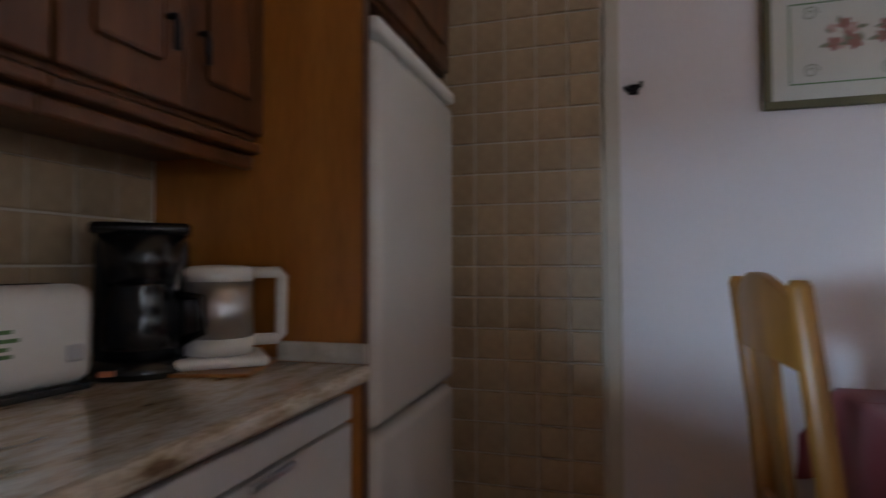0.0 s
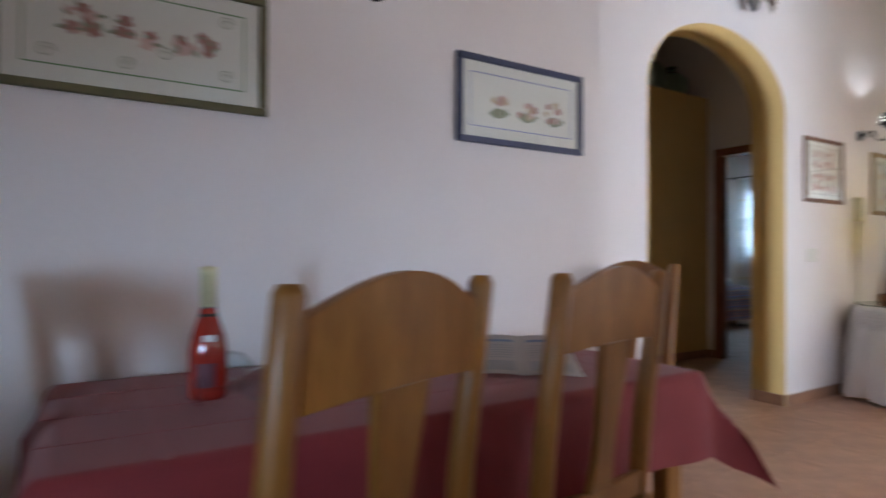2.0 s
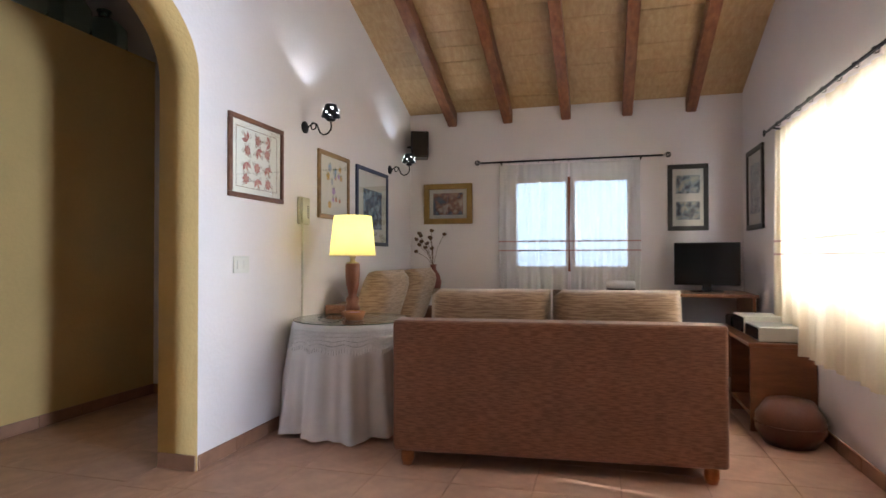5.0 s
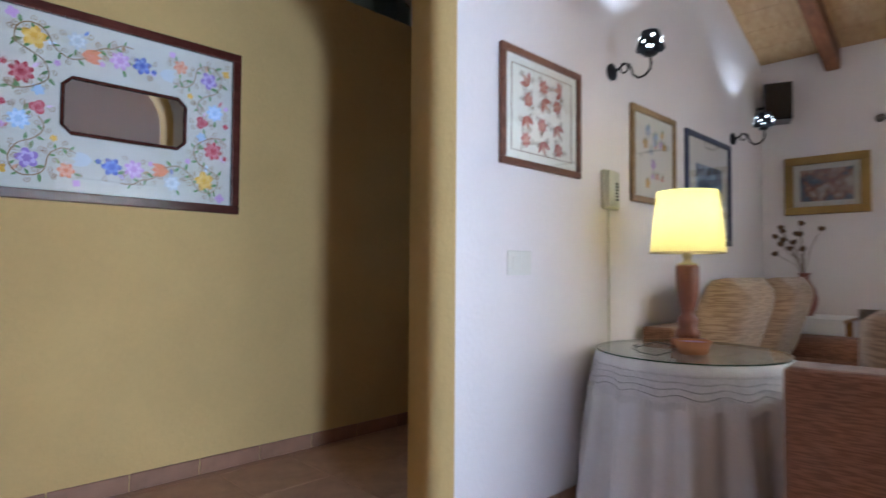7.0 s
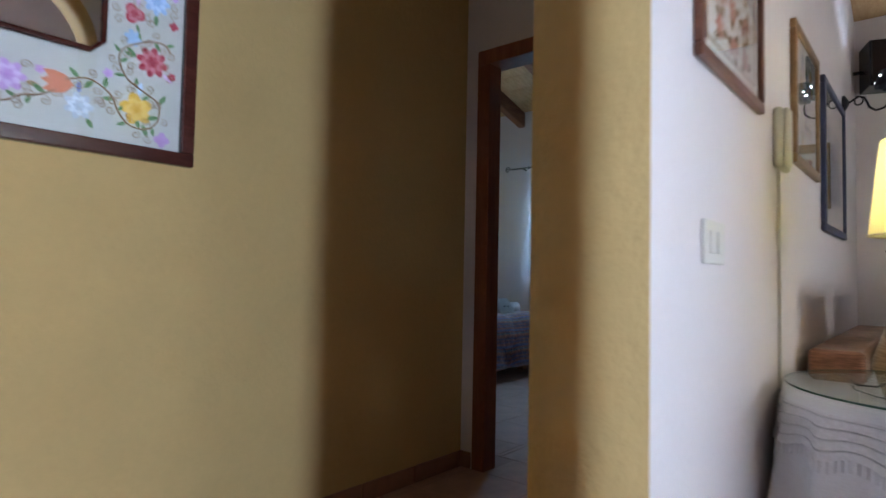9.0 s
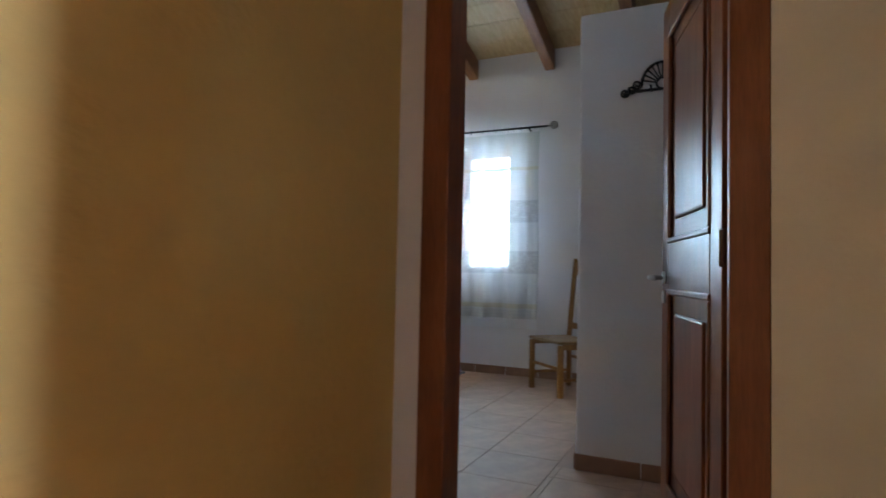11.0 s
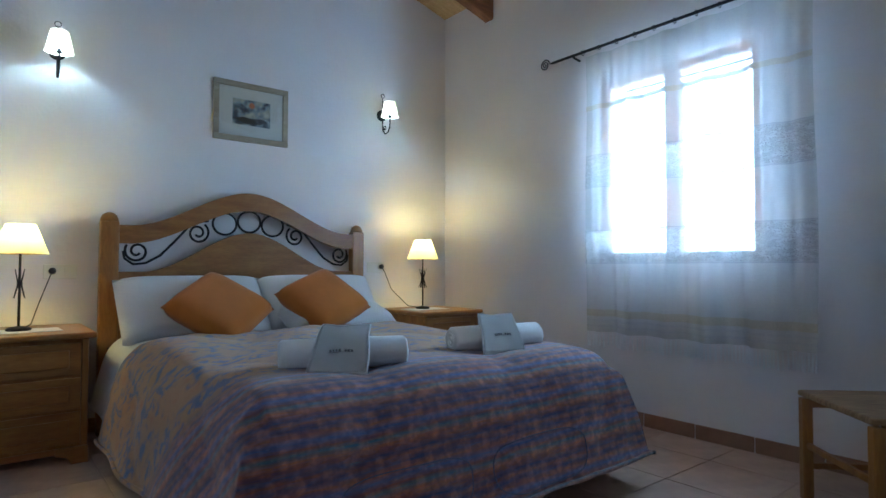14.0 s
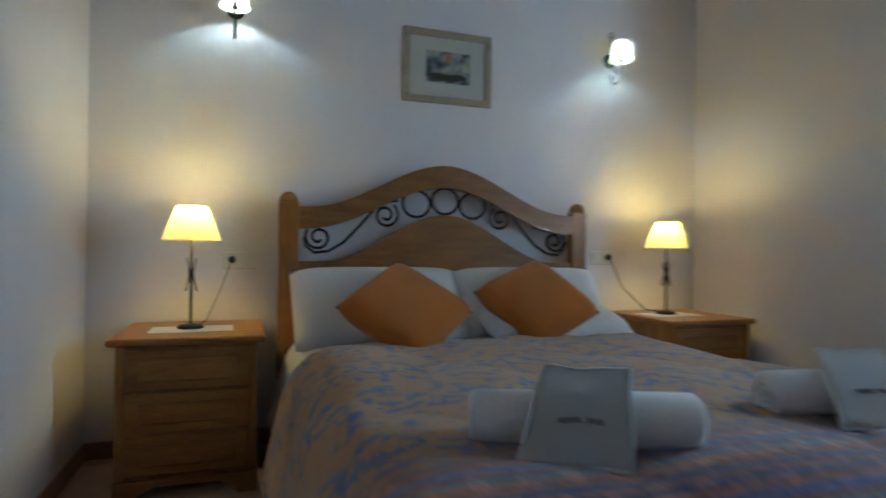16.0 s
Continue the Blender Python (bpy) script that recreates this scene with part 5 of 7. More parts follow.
embroidered_mirror()
BOTTLES = ((4.95, 0.17, 0.42), (5.32, 0.19, 0.46), (5.72, 0.16, 0.44), (6.05, 0.17, 0.36))
for x, r, h in BOTTLES:
    b = thing("demijohn", (x, 4.02, 2.76), "large green glass demijohn on the ledge", "bottle", "demijohns on the ledge")
    part("glass_body", lathe([(0.0, 0.0), (r * 0.8, 0.0), (r, 0.05), (r, h * 0.55), (r * 0.7, h * 0.72), (0.045, h * 0.84), (0.04, h * 0.97), (0.0, h * 0.97)], 28), GREEN_GLASS, b, smooth=True)
    part("rim", lathe([(0.041, h * 0.94), (0.055, h * 0.955), (0.055, h * 0.99), (0.0, h)], 20), GREEN_GLASS, b, smooth=True)


# ---- living room ----
def side_picture(name, x0, x1, z0, z1, fw, fm, label):
    return framed(name, ((x0 + x1) / 2, B, (z0 + z1) / 2), x1 - x0, z1 - z0, fw, fm, label, PAPER)


r = random.Random(21)
p1 = side_picture("picture", 5.160, 5.743, 1.483, 1.973, 0.030, RED_FRAME, "red bird embroidery in a reddish wood frame")
line_frame(p1, 0.44, 0.36, YARN[8], 0.003)
for gx in range(3):
    for gz in range(4):
        x, z = -0.115 + 0.115 * gx + r.uniform(-0.012, 0.012), -0.130 + 0.087 * gz + r.uniform(-0.01, 0.01)
        turn, red = r.uniform(0, 6.3), RED_THREAD[(gx + gz) % 2]
        if (gx + gz) % 2:
            for i, k in enumerate((-0.75, 0.0, 0.75)):
                part("motif", leaf(x - 0.025 * math.cos(turn), z - 0.025 * math.sin(turn), 0.062, turn + k, -0.0091 - 0.0004 * i), RED_THREAD[i % 2], p1)
        else:
            part("motif", flower(x, z, 0.034, 7, turn, -0.0092), red, p1)
            part("motif_heart", flower(x, z, 0.018, 5, turn, -0.0108), RED_THREAD[(gx + gz + 1) % 2], p1)
        for k in range(3):
            a = turn + 2.1 * k
            part("tendril", tube(spiral((x + 0.042 * math.cos(a), -0.0094, z + 0.036 * math.sin(a)), 0.016, 0.004, 1.4, a, n=12), 0.0012, 4), YARN[8], p1)
p2 = side_picture("picture", 6.242, 6.790, 1.428, 1.952, 0.035, TAN_FRAME, "flower embroidery in a light brown frame")
for i in range(16):
    x, z = r.uniform(-0.13, 0.13), r.uniform(-0.16, 0.16)
    part("motif", flower(x, z, r.uniform(0.02, 0.034), 5, r.uniform(0, 6), -0.0092), YARN[(0, 2, 5, 9, 6)[i % 5]], p2)
    part("tendril", tube(spiral((x, -0.0094, z + 0.02), 0.018, 0.004, 1.4, r.uniform(0, 6), n=12), 0.0012, 4), YARN[7], p2)
p3 = side_picture("picture", 6.942, 7.700, 1.235, 1.942, 0.035, NAVY, "blue print with a wide mat in a navy frame")
part("print", boxed(-0.22, 0.22, -0.0095, -0.0082, -0.20, 0.16), ART_BLUE, p3)
pg = framed("picture", pose(EX, 1.79, 1.712, 0, 0, -90), 0.545, 0.44, 0.06, GILT, "still life in a carved gilt frame", MAT_BOARD, True, 0.035)
part("print", boxed(-0.17, 0.17, -0.0095, -0.0082, -0.12, 0.12), ART_WARM, pg)
pk = framed("picture", pose(EX, -0.655, 1.715, 0, 0, -90), 0.375, 0.655, 0.045, DARK_FRAME, "two small prints in a dark upright frame", MAT_BOARD)
for z in (0.13, -0.13):
    part("print", boxed(-0.11, 0.11, -0.0095, -0.0082, z - 0.09, z + 0.09), ART_SEA, pk)
pr = framed("picture", pose(7.95, RY, 1.73, 0, 0, 180), 0.56, 0.72, 0.045, DARK_FRAME, "print in a dark frame on the side wall", MAT_BOARD)
part("print", boxed(-0.16, 0.16, -0.0095, -0.0082, -0.22, 0.22), ART_BLUE, pr)

ic = thing("intercom", (6.02, B, 1.46), "cream plastic door intercom with a handset", "intercom")
part("back_plate", boxed(-0.078, 0.072, -0.030, -0.001, -0.098, 0.098, bevel=0.014, seg=4), CREAM_PLASTIC, ic, smooth=True)
part("handset", boxed(-0.070, -0.004, -0.046, -0.0305, -0.092, 0.092, bevel=0.007, seg=3), CREAM_PLASTIC, ic, smooth=True)
for i in range(6):
    part("grille_slot", boxed(0.015, 0.052, -0.0315, -0.0295, -0.05 + 0.016 * i, -0.043 + 0.016 * i), BLACK_PLASTIC, ic)
part("cable_duct", boxed(-0.008, 0.008, -0.01, -0.001, -0.80, -0.1), PLASTIC, ic)


def switch_plate(m, w, h, sockets, rockers, label):
    s = thing("switch", m, label, "switch")
    part("plate", boxed(-w / 2, w / 2, -0.010, -0.001, -h / 2, h / 2, bevel=0.004), PLASTIC, s)
    for x in rockers:
        part("rocker", boxed(x - 0.019, x + 0.019, -0.0145, -0.009, -0.026, 0.026, bevel=0.002), PLASTIC, s)
    for x in sockets:
        bm = lathe([(0.0, 0.004), (0.020, 0.004), (0.021, 0.0), (0.0, 0.0)], 22)
        bmesh.ops.transform(bm, matrix=pose(x, -0.0105, 0, 90), verts=bm.verts[:])
        part("socket_well", bm, CREAM_PLASTIC, s)
    return s


switch_plate((5.293, B, 1.087), 0.155, 0.10, (), (-0.03, 0.03), "white double light switch on the wall")

sp = thing("loudspeaker", pose(8.30, 2.08, 2.20, 0, 0, 20), "black loudspeaker on the wall in the corner", "loudspeaker")
part("cabinet", boxed(-0.10, 0.10, -0.10, 0.09, 0.0, 0.28, bevel=0.006), BLACK_PLASTIC, sp)
part("front_grille", boxed(-0.112, -0.101, -0.092, 0.082, 0.01, 0.27, bevel=0.004), BLACK_PLASTIC, sp)
part("bracket", tube([(0.08, 0.06, 0.14), (0.10, 0.13, 0.14)], 0.012, 8), IRON, sp)


def round_table():
    cx, cy, top, rad = 5.95, 1.80, 0.708, 0.392
    t = thing("side_table", (cx, cy, 0), "round side table under a white cloth", "table")
    part("tabletop", lathe([(0.0, top - 0.03), (rad - 0.01, top - 0.03), (rad - 0.005, top - 0.006), (0.0, top - 0.006)], 40), CHAIR_WOOD, t)
    part("pedestal", lathe([(0.0, 0.0), (0.18, 0.0), (0.16, 0.03), (0.05, 0.06), (0.04, 0.6), (0.08, top - 0.031), (0.0, top - 0.031)], 24), CHAIR_WOOD, t, smooth=True)
    c = thing("tablecloth", (cx, cy, 0), "white round tablecloth with a lace band, hanging in folds", "tablecloth")

    def fold(u, v):
        a = 2 * math.pi * u
        if v < 0.3:
            q = rad * v / 0.3
            return (q * math.cos(a), q * math.sin(a), top - 0.004)
        k = (v - 0.3) / 0.7
        amp = 0.040 * k ** 0.8
        q = rad + 0.005 + 0.075 * k + amp * (math.sin(13 * a + 0.8 * math.sin(3 * a)) + 0.35 * math.sin(29 * a))
        if cy + q * math.sin(a) > B - 0.012:
            q = (B - 0.012 - cy) / math.sin(a)
        return (q * math.cos(a), q * math.sin(a), top - 0.006 - 0.68 * k + 0.012 * k * math.sin(5 * a))
    bm = sheet_grid(fold, 200, 30)
    bmesh.ops.remove_doubles(bm, verts=bm.verts[:], dist=1e-5)
    part("cloth", bm, CLOTH, c, smooth=True)

    def band(u, v):
        a = 2 * math.pi * u
        p = fold(u, 0.33 + 0.10 * v)
        return (p[0] * 1.008, min(p[1] * 1.008, B - cy - 0.008), p[2] - 0.02 * v * (0.5 + 0.5 * math.sin(16 * a)))
    part("lace_overlay", sheet_grid(band, 160, 4), LACE, c, "white lace overlay", True)
    fringe = bmesh.new()
    for i in range(150):
        p = band(i / 150, 1.0)
        tube([(p[0] * 1.004, min(p[1] * 1.004, B - cy - 0.006), p[2]), (p[0] * 1.012, min(p[1] * 1.012, B - cy - 0.006), p[2] - 0.028)], [0.003, 0.0045], 5, fringe)
    tagged(part("lace_fringe", fringe, CLOTH, c, "short cotton fringe"), kind="stuff")
    for k in (0.05, 0.28, 0.52, 0.76):
        def rib(u, v, k=k):
            p = band(u, k + 0.05 * v)
            return (p[0] * 1.004, min(p[1] * 1.004, B - cy - 0.007), p[2])
        part("drawn_rib", sheet_grid(rib, 160, 1, 0.0015), CLOTH, c, smooth=True)
    g = thing("glass_top", (cx, cy, top), "round glass plate with a dark green edge", "glass plate")
    part("plate", lathe([(0.0, 0.001), (rad, 0.001), (rad, 0.007), (0.0, 0.007)], 48), TABLE_GLASS, g).visible_shadow = False
    part("edge", lathe([(rad + 0.0015, 0.001), (rad + 0.0015, 0.007)], 48), surface("glass_edge", (0.03, 0.07, 0.05), 0.1, var=0.1, relief=0), g)
    zt = top + 0.008
    L = thing("table_lamp", (cx + 0.06, cy + 0.03, zt), "turned red-wood table lamp with a yellow fabric shade, lit", "lamp")
    part("foot", boxed(-0.058, 0.058, -0.058, 0.058, 0.0, 0.045, bevel=0.008), DOOR_WOOD, L)
    part("stem", lathe([(0.0, 0.046), (0.052, 0.046), (0.052, 0.075), (0.040, 0.09), (0.046, 0.12), (0.046, 0.13), (0.030, 0.15), (0.032, 0.17), (0.044, 0.22), (0.050, 0.29), (0.050, 0.36), (0.046, 0.37), (0.0, 0.37)], 28), DOOR_WOOD, L, smooth=True)
    part("brass_neck", lathe([(0.044, 0.371), (0.044, 0.376), (0.02, 0.382), (0.015, 0.40), (0.022, 0.41), (0.022, 0.44), (0.0, 0.44)], 24), BRASS, L, "brass neck and socket", True)
    shade = lathe([(0.160, 0.425), (0.130, 0.700)], 40)
    part("shade", shade, SHADE_YELLOW, L, "glowing yellow fabric shade", True)
    part("shade_ring", tube([(0.160 * math.cos(a), 0.160 * math.sin(a), 0.425) for a in [2 * math.pi * i / 40 for i in range(40)]], 0.003, 6, closed=True), BRASS, L)
    part("bulb", lathe([(0.0, 0.45), (0.014, 0.455), (0.028, 0.51), (0.018, 0.55), (0.0, 0.555)], 16), WARM_BULB, L, "lit bulb", True)
    lamp("table_lamp_light", "POINT", pose(cx + 0.06, cy + 0.03, zt + 0.60), 1.7, (1.0, 0.88, 0.52), 0.03)
    part("cord", tube([(-0.05, 0.03, 0.006), (-0.12, 0.09, 0.03), (-0.20, 0.13, 0.012), (-0.16, 0.18, 0.006), (-0.06, 0.2, 0.006)], 0.0025, 6), CORD, L)
    b = thing("clay_bowl", (cx - 0.10, cy - 0.055, zt), "small terracotta bowl on the glass", "bowl")
    part("bowl", lathe([(0.0, 0.0), (0.055, 0.0), (0.075, 0.055), (0.070, 0.055), (0.050, 0.008), (0.0, 0.008)], 28), TERRACOTTA, b, smooth=True)
    part("filling", lathe([(0.0, 0.048), (0.069, 0.046), (0.0, 0.047)], 20), YARN[6], b, "lilac potpourri")


round_table()


def pad(w, d, h, puff=0.25, n=14):
    """A stuffed cushion lying flat: w x d, thickness h."""
    def f(u, v, s):
        a, b = 2 * u - 1, 2 * v - 1
        edge = (1 - abs(a) ** 6) * (1 - abs(b) ** 6)
        pull = 1 - 0.06 * (1 - abs(a) ** 2) * abs(b) ** 3 - 0.0
        return (a * w / 2 * (1 - 0.05 * abs(b) ** 2 * (1 - abs(a))), b * d / 2 * (1 - 0.05 * abs(a) ** 2 * (1 - abs(b))), s * h / 2 * max(edge, 0) ** 0.55)
    bm = bmesh.new()
    for s in (1, -1):
        g = [[bm.verts.new(f(i / n, j / n, s)) for j in range(n + 1)] for i in range(n + 1)]
        for i in range(n):
            for j in range(n):
                bm.faces.new((g[i][j], g[i + 1][j], g[i + 1][j + 1], g[i][j + 1]))
    bmesh.ops.remove_doubles(bm, verts=bm.verts[:], dist=1e-5)
    return bm


def sofa(m, length, label, back_h=0.79, lift=0.0, group="sofas"):
    """Local x along its back, +y to the front; origin under the middle of the back's foot."""
    s = thing("sofa", m, label, "sofa", group)
    L = length / 2
    part("back", boxed(-L, L, 0.0, 0.17, 0.085, back_h, bevel=0.02, seg=3), SOFA, s)
    part("seat_base", boxed(-L + 0.16, L - 0.16, 0.171, 0.86, 0.085, 0.30, bevel=0.02), SOFA, s)
    for q in (-1, 1):
        a = part("arm", boxed(min(q * L, q * (L - 0.16)), max(q * L, q * (L - 0.16)), 0.172, 0.88, 0.085, 0.56, bevel=0.05, seg=4), SOFA, s, smooth=True)
        part("arm_roll", tube([(q * (L - 0.07), 0.18, 0.55), (q * (L - 0.07), 0.90, 0.55)], 0.10, 14), SOFA, a, smooth=True)
        for y in (0.06, 0.80):
            part("foot", lathe([(0.0, 0.0), (0.028, 0.0), (0.036, 0.03), (0.036, 0.084), (0.0, 0.084)], 16, (q * (L - 0.07), y)), FOOT_WOOD, s, "orange turned wooden foot", True)
        part("seat_cushion", boxed(min(q * 0.006, q * (L - 0.17)), max(q * 0.006, q * (L - 0.17)), 0.20, 0.88, 0.302, 0.45, bevel=0.045, seg=4), CUSHION, s, "striped seat cushion", True)
        wd = L - 0.19
        part("back_cushion", placed(pad(wd * 1.04, 0.52 + lift * 0.6, 0.24), pose(q * (wd / 2 + 0.02 + lift * 1.2), 0.27 + lift * 0.5, 0.69 + lift, 78 - lift * 90)), CUSHION, s, "striped loose back cushion", True)
    return s


FOOT_WOOD = wood("orange_foot_wood", (0.42, 0.13, 0.03), (0.60, 0.22, 0.06), 0.4)
sofa(pose(5.33, 0.41, 0, 0, 0, -85), 1.70, "brown striped two-seat sofa seen from behind")
sofa(pose(7.10, 2.19, 0, 0, 0, 180), 1.62, "brown striped sofa along the white wall", 0.77, 0.07)


# curtains
def curtain(name, m, width, drop, folds, label, cloth, bands=(), fringe=0.0, amp=0.035, seedv=1):
    """Hangs in local xz from z = 0 downwards, its folds in y; bands: (z0, z1, material, name)."""
    c = thing(name, m, label, "curtain")
    rr = random.Random(seedv)
    ph = [rr.uniform(0, 6.3) for _ in range(4)]

    def f(u, v):
        k = 0.35 + 0.65 * v
        x = (u - 0.5) * width
        y = amp * k * (math.sin(2 * math.pi * folds * u + ph[0] + 0.9 * math.sin(5 * u + ph[1])) + 0.4 * math.sin(2 * math.pi * folds * 2.3 * u + ph[2]))
        return (x + 0.006 * math.sin(8 * v + 9 * u), y + 0.012 * math.sin(3.3 * u * 6 + ph[3]) * v, -drop * v)
    part("cloth", sheet_grid(f, 150, 36), cloth, c, smooth=True)
    for z0, z1, mt, nm in bands:
        def g(u, v, z0=z0, z1=z1):
            p = f(u, (z0 + (z1 - z0) * v) / drop)
            return (p[0], p[1] - 0.004, p[2])
        part(nm, sheet_grid(g, 150, 3), mt, c, smooth=True)
    if fringe:
        bm = bmesh.new()
        n = int(width / 0.017)
        for i in range(n):
            p = f((i + 0.5) / n, 1.0)
            tube([p, (p[0] + rr.uniform(-0.003, 0.003), p[1], p[2] - fringe * rr.uniform(0.85, 1.0))], [0.0035, 0.0055], 5, bm)
        tagged(part("fringe", bm, CLOTH, c, "knotted cotton fringe"), kind="stuff")
    return c


def curtain_rod(m, length, label, curl=0.035, rings=9):
    s = thing("curtain_rod", m, label, "curtain rod")
    h = length / 2
    part("bar", tube([(-h + curl * 1.8, 0, 0), (h - curl * 1.8, 0, 0)], 0.0095, 12), IRON, s, smooth=True)
    for q in (-1, 1):
        part("finial", tube([(q * (h - curl * 1.8), 0, 0)] + spiral((q * (h - curl * 0.2), 0, 0), curl, 0.005, -q * 2.2, math.pi if q > 0 else 0.0, n=44), 0.0045, 6), IRON, s, "flat iron spiral", True)
        part("bracket", tube([(q * (h - 0.26), 0.075, -0.02), (q * (h - 0.26), 0.02, -0.015), (q * (h - 0.26), 0, -0.006)], 0.008, 8), IRON, s, smooth=True)
    for i in range(rings):
        x = (-0.5 + (i + 0.5) / rings) * (length - 0.55)
        part("ring", tube([(x, 0.016 * math.cos(a), -0.004 + 0.016 * math.sin(a)) for a in [2 * math.pi * k / 18 for k in range(18)]], 0.0028, 6, closed=True), IRON, s, smooth=True)
    return s


EMB = [(0.80, 0.815, CURTAIN_RED, "red_line"), (0.835, 0.875, CURTAIN_RED, "red_motif_band"), (0.895, 0.91, CURTAIN_RED, "red_line")]
for k, (y0, y1) in enumerate(((1.22, 0.50), (0.48, -0.21))):
    curtain("curtain", pose(EX - 0.065, (y0 + y1) / 2, 2.10, 0, 0, -90), y0 - y1, 1.30, 5, "white sheer curtain with a red embroidered band", CURTAIN, EMB[:1] + EMB[2:], 0.0, 0.018, 3 + k)
curtain_rod(pose(EX - 0.07, 0.49, 2.135, 0, 0, -90), 1.93, "black iron curtain rod over the living-room window", 0.03)
for k, (x0, x1) in enumerate(((7.10, 6.10), (6.06, 5.05))):
    curtain("curtain", pose((x0 + x1) / 2, RY + 0.075, 2.05, 0, 0, 180), x0 - x1, 1.55, 7, "cream curtain with red embroidery, sunlit from behind", CURTAIN_CREAM, EMB[:1] + EMB[2:], 0.0, 0.026, 8 + k)
curtain_rod(pose(6.10, RY + 0.075, 2.10, 0, 0, 180), 2.55, "black iron curtain rod over the side window", 0.03)

# corner: small table with cloth, vase, television, shelves
ct = thing("corner_table", (8.12, 1.86, 0), "small corner table with a white cloth", "table")
part("tabletop", boxed(-0.24, 0.24, -0.26, 0.26, 0.72, 0.745, bevel=0.004), CHAIR_WOOD, ct)
for sx in (-1, 1):
    for sy in (-1, 1):
        part("leg", boxed(sx * 0.20 - 0.02, sx * 0.20 + 0.02, sy * 0.22 - 0.02, sy * 0.22 + 0.02, 0, 0.719, bevel=0.003), CHAIR_WOOD, ct)
cc = thing("table_runner", (8.12, 1.86, 0.745), "folded white cloth over the corner table", "cloth")
part("top_fold", boxed(-0.255, 0.245, -0.27, 0.27, 0.001, 0.006, bevel=0.002), SHEET, cc)
part("hanging_fold", boxed(-0.262, -0.2555, -0.27, 0.27, -0.22, 0.006, bevel=0.002), SHEET, cc)
vs = thing("vase", (8.13, 1.87, 0.752), "rust-red clay vase with dried flowers", "vase")
part("vase_body", lathe([(0.0, 0.0), (0.05, 0.0), (0.078, 0.06), (0.085, 0.12), (0.068, 0.19), (0.032, 0.25), (0.030, 0.285), (0.042, 0.30), (0.034, 0.30), (0.024, 0.27), (0.0, 0.26)], 28), VASE_RED, vs, smooth=True)
rv = random.Random(4)
for i in range(13):
    a, sp2 = rv.uniform(0, 6.3), rv.uniform(0.04, 0.20)
    h = rv.uniform(0.42, 0.66)
    tip = (sp2 * math.cos(a), sp2 * math.sin(a), h)
    part("stalk", tube([(0, 0, 0.28), (tip[0] * 0.4, tip[1] * 0.4, 0.28 + (h - 0.28) * 0.6), tip], 0.002, 5), DRY, vs)
    hd = lathe([(0.0, 0.0), (0.014, 0.006), (0.024, 0.022), (0.020, 0.032), (0.0, 0.038)], 10)
    part("seed_head", placed(hd, pose(tip[0], tip[1], tip[2] - 0.01, rv.uniform(-30, 30), rv.uniform(-30, 30))), DRY, vs, smooth=True)

st = thing("tv_stand", pose(8.08, -0.72, 0, 0, 0, 0), "brown wooden television stand with a drawer", "tv stand")
RED_OAK = wood("red_brown_wood", (0.17, 0.055, 0.02), (0.30, 0.11, 0.045), 0.4, (9, 1.4, 9))
part("top", boxed(-0.34, 0.34, -0.40, 0.44, 0.775, 0.805, bevel=0.006), RED_OAK, st)
part("side", boxed(-0.32, 0.32, -0.38, -0.355, 0.0, 0.774), RED_OAK, st)
part("side", boxed(-0.32, 0.32, 0.395, 0.42, 0.0, 0.774), RED_OAK, st)
part("shelf", boxed(-0.32, 0.32, -0.354, 0.394, 0.42, 0.445), RED_OAK, st)
part("back", boxed(0.30, 0.319, -0.354, 0.394, 0.0, 0.419), RED_OAK, st)
part("drawer", boxed(-0.325, -0.30, -0.35, 0.39, 0.06, 0.41, bevel=0.004), RED_OAK, st)
tv = thing("television", pose(8.12, -0.77, 0.806, 0, 0, -8), "black flat-screen television, switched off", "television")
part("bezel", boxed(-0.03, 0.03, -0.28, 0.28, 0.06, 0.455, bevel=0.006), BLACK_PLASTIC, tv)
part("screen", boxed(-0.033, -0.0305, -0.26, 0.26, 0.085, 0.435), GRAPHITE, tv)
part("stand_foot", boxed(-0.09, 0.09, -0.14, 0.14, 0.0, 0.012, bevel=0.004), BLACK_PLASTIC, tv)
part("stand_neck", boxed(-0.02, 0.02, -0.04, 0.04, 0.012, 0.06), BLACK_PLASTIC, tv)
lc = thing("low_shelf", (7.05, RY, 0), "low red-brown shelf unit along the wall", "shelf")
part("top", boxed(-0.60, 0.60, 0.004, 0.40, 0.545, 0.57, bevel=0.004), RED_OAK, lc)
part("bottom", boxed(-0.58, 0.58, 0.004, 0.39, 0.10, 0.125), RED_OAK, lc)
for x in (-0.59, -0.01, 0.567):
    part("upright", boxed(x, x + 0.023, 0.004, 0.39, 0.0, 0.544), RED_OAK, lc)
for i, (x, w, h, m) in enumerate(((-0.38, 0.36, 0.10, CHROME), (0.02, 0.34, 0.13, PLASTIC), (0.38, 0.22, 0.09, BLACK_PLASTIC))):
    e = thing("stereo_unit", (7.05 + x, RY + 0.2, 0.571), "boxy grey stereo unit on the low shelf", "stereo", "stereo units")
    part("case", boxed(-w / 2, w / 2, -0.13, 0.13, 0.006, h, bevel=0.005), m, e)
    part("front_panel", boxed(-w / 2 + 0.01, w / 2 - 0.01, 0.131, 0.136, 0.014, h - 0.01, bevel=0.002), BLACK_PLASTIC, e)
    for q in (-1, 1):
        part("foot", boxed(q * w * 0.4 - 0.015, q * w * 0.4 + 0.015, -0.1, 0.1, 0.0, 0.006), BLACK_PLASTIC, e)
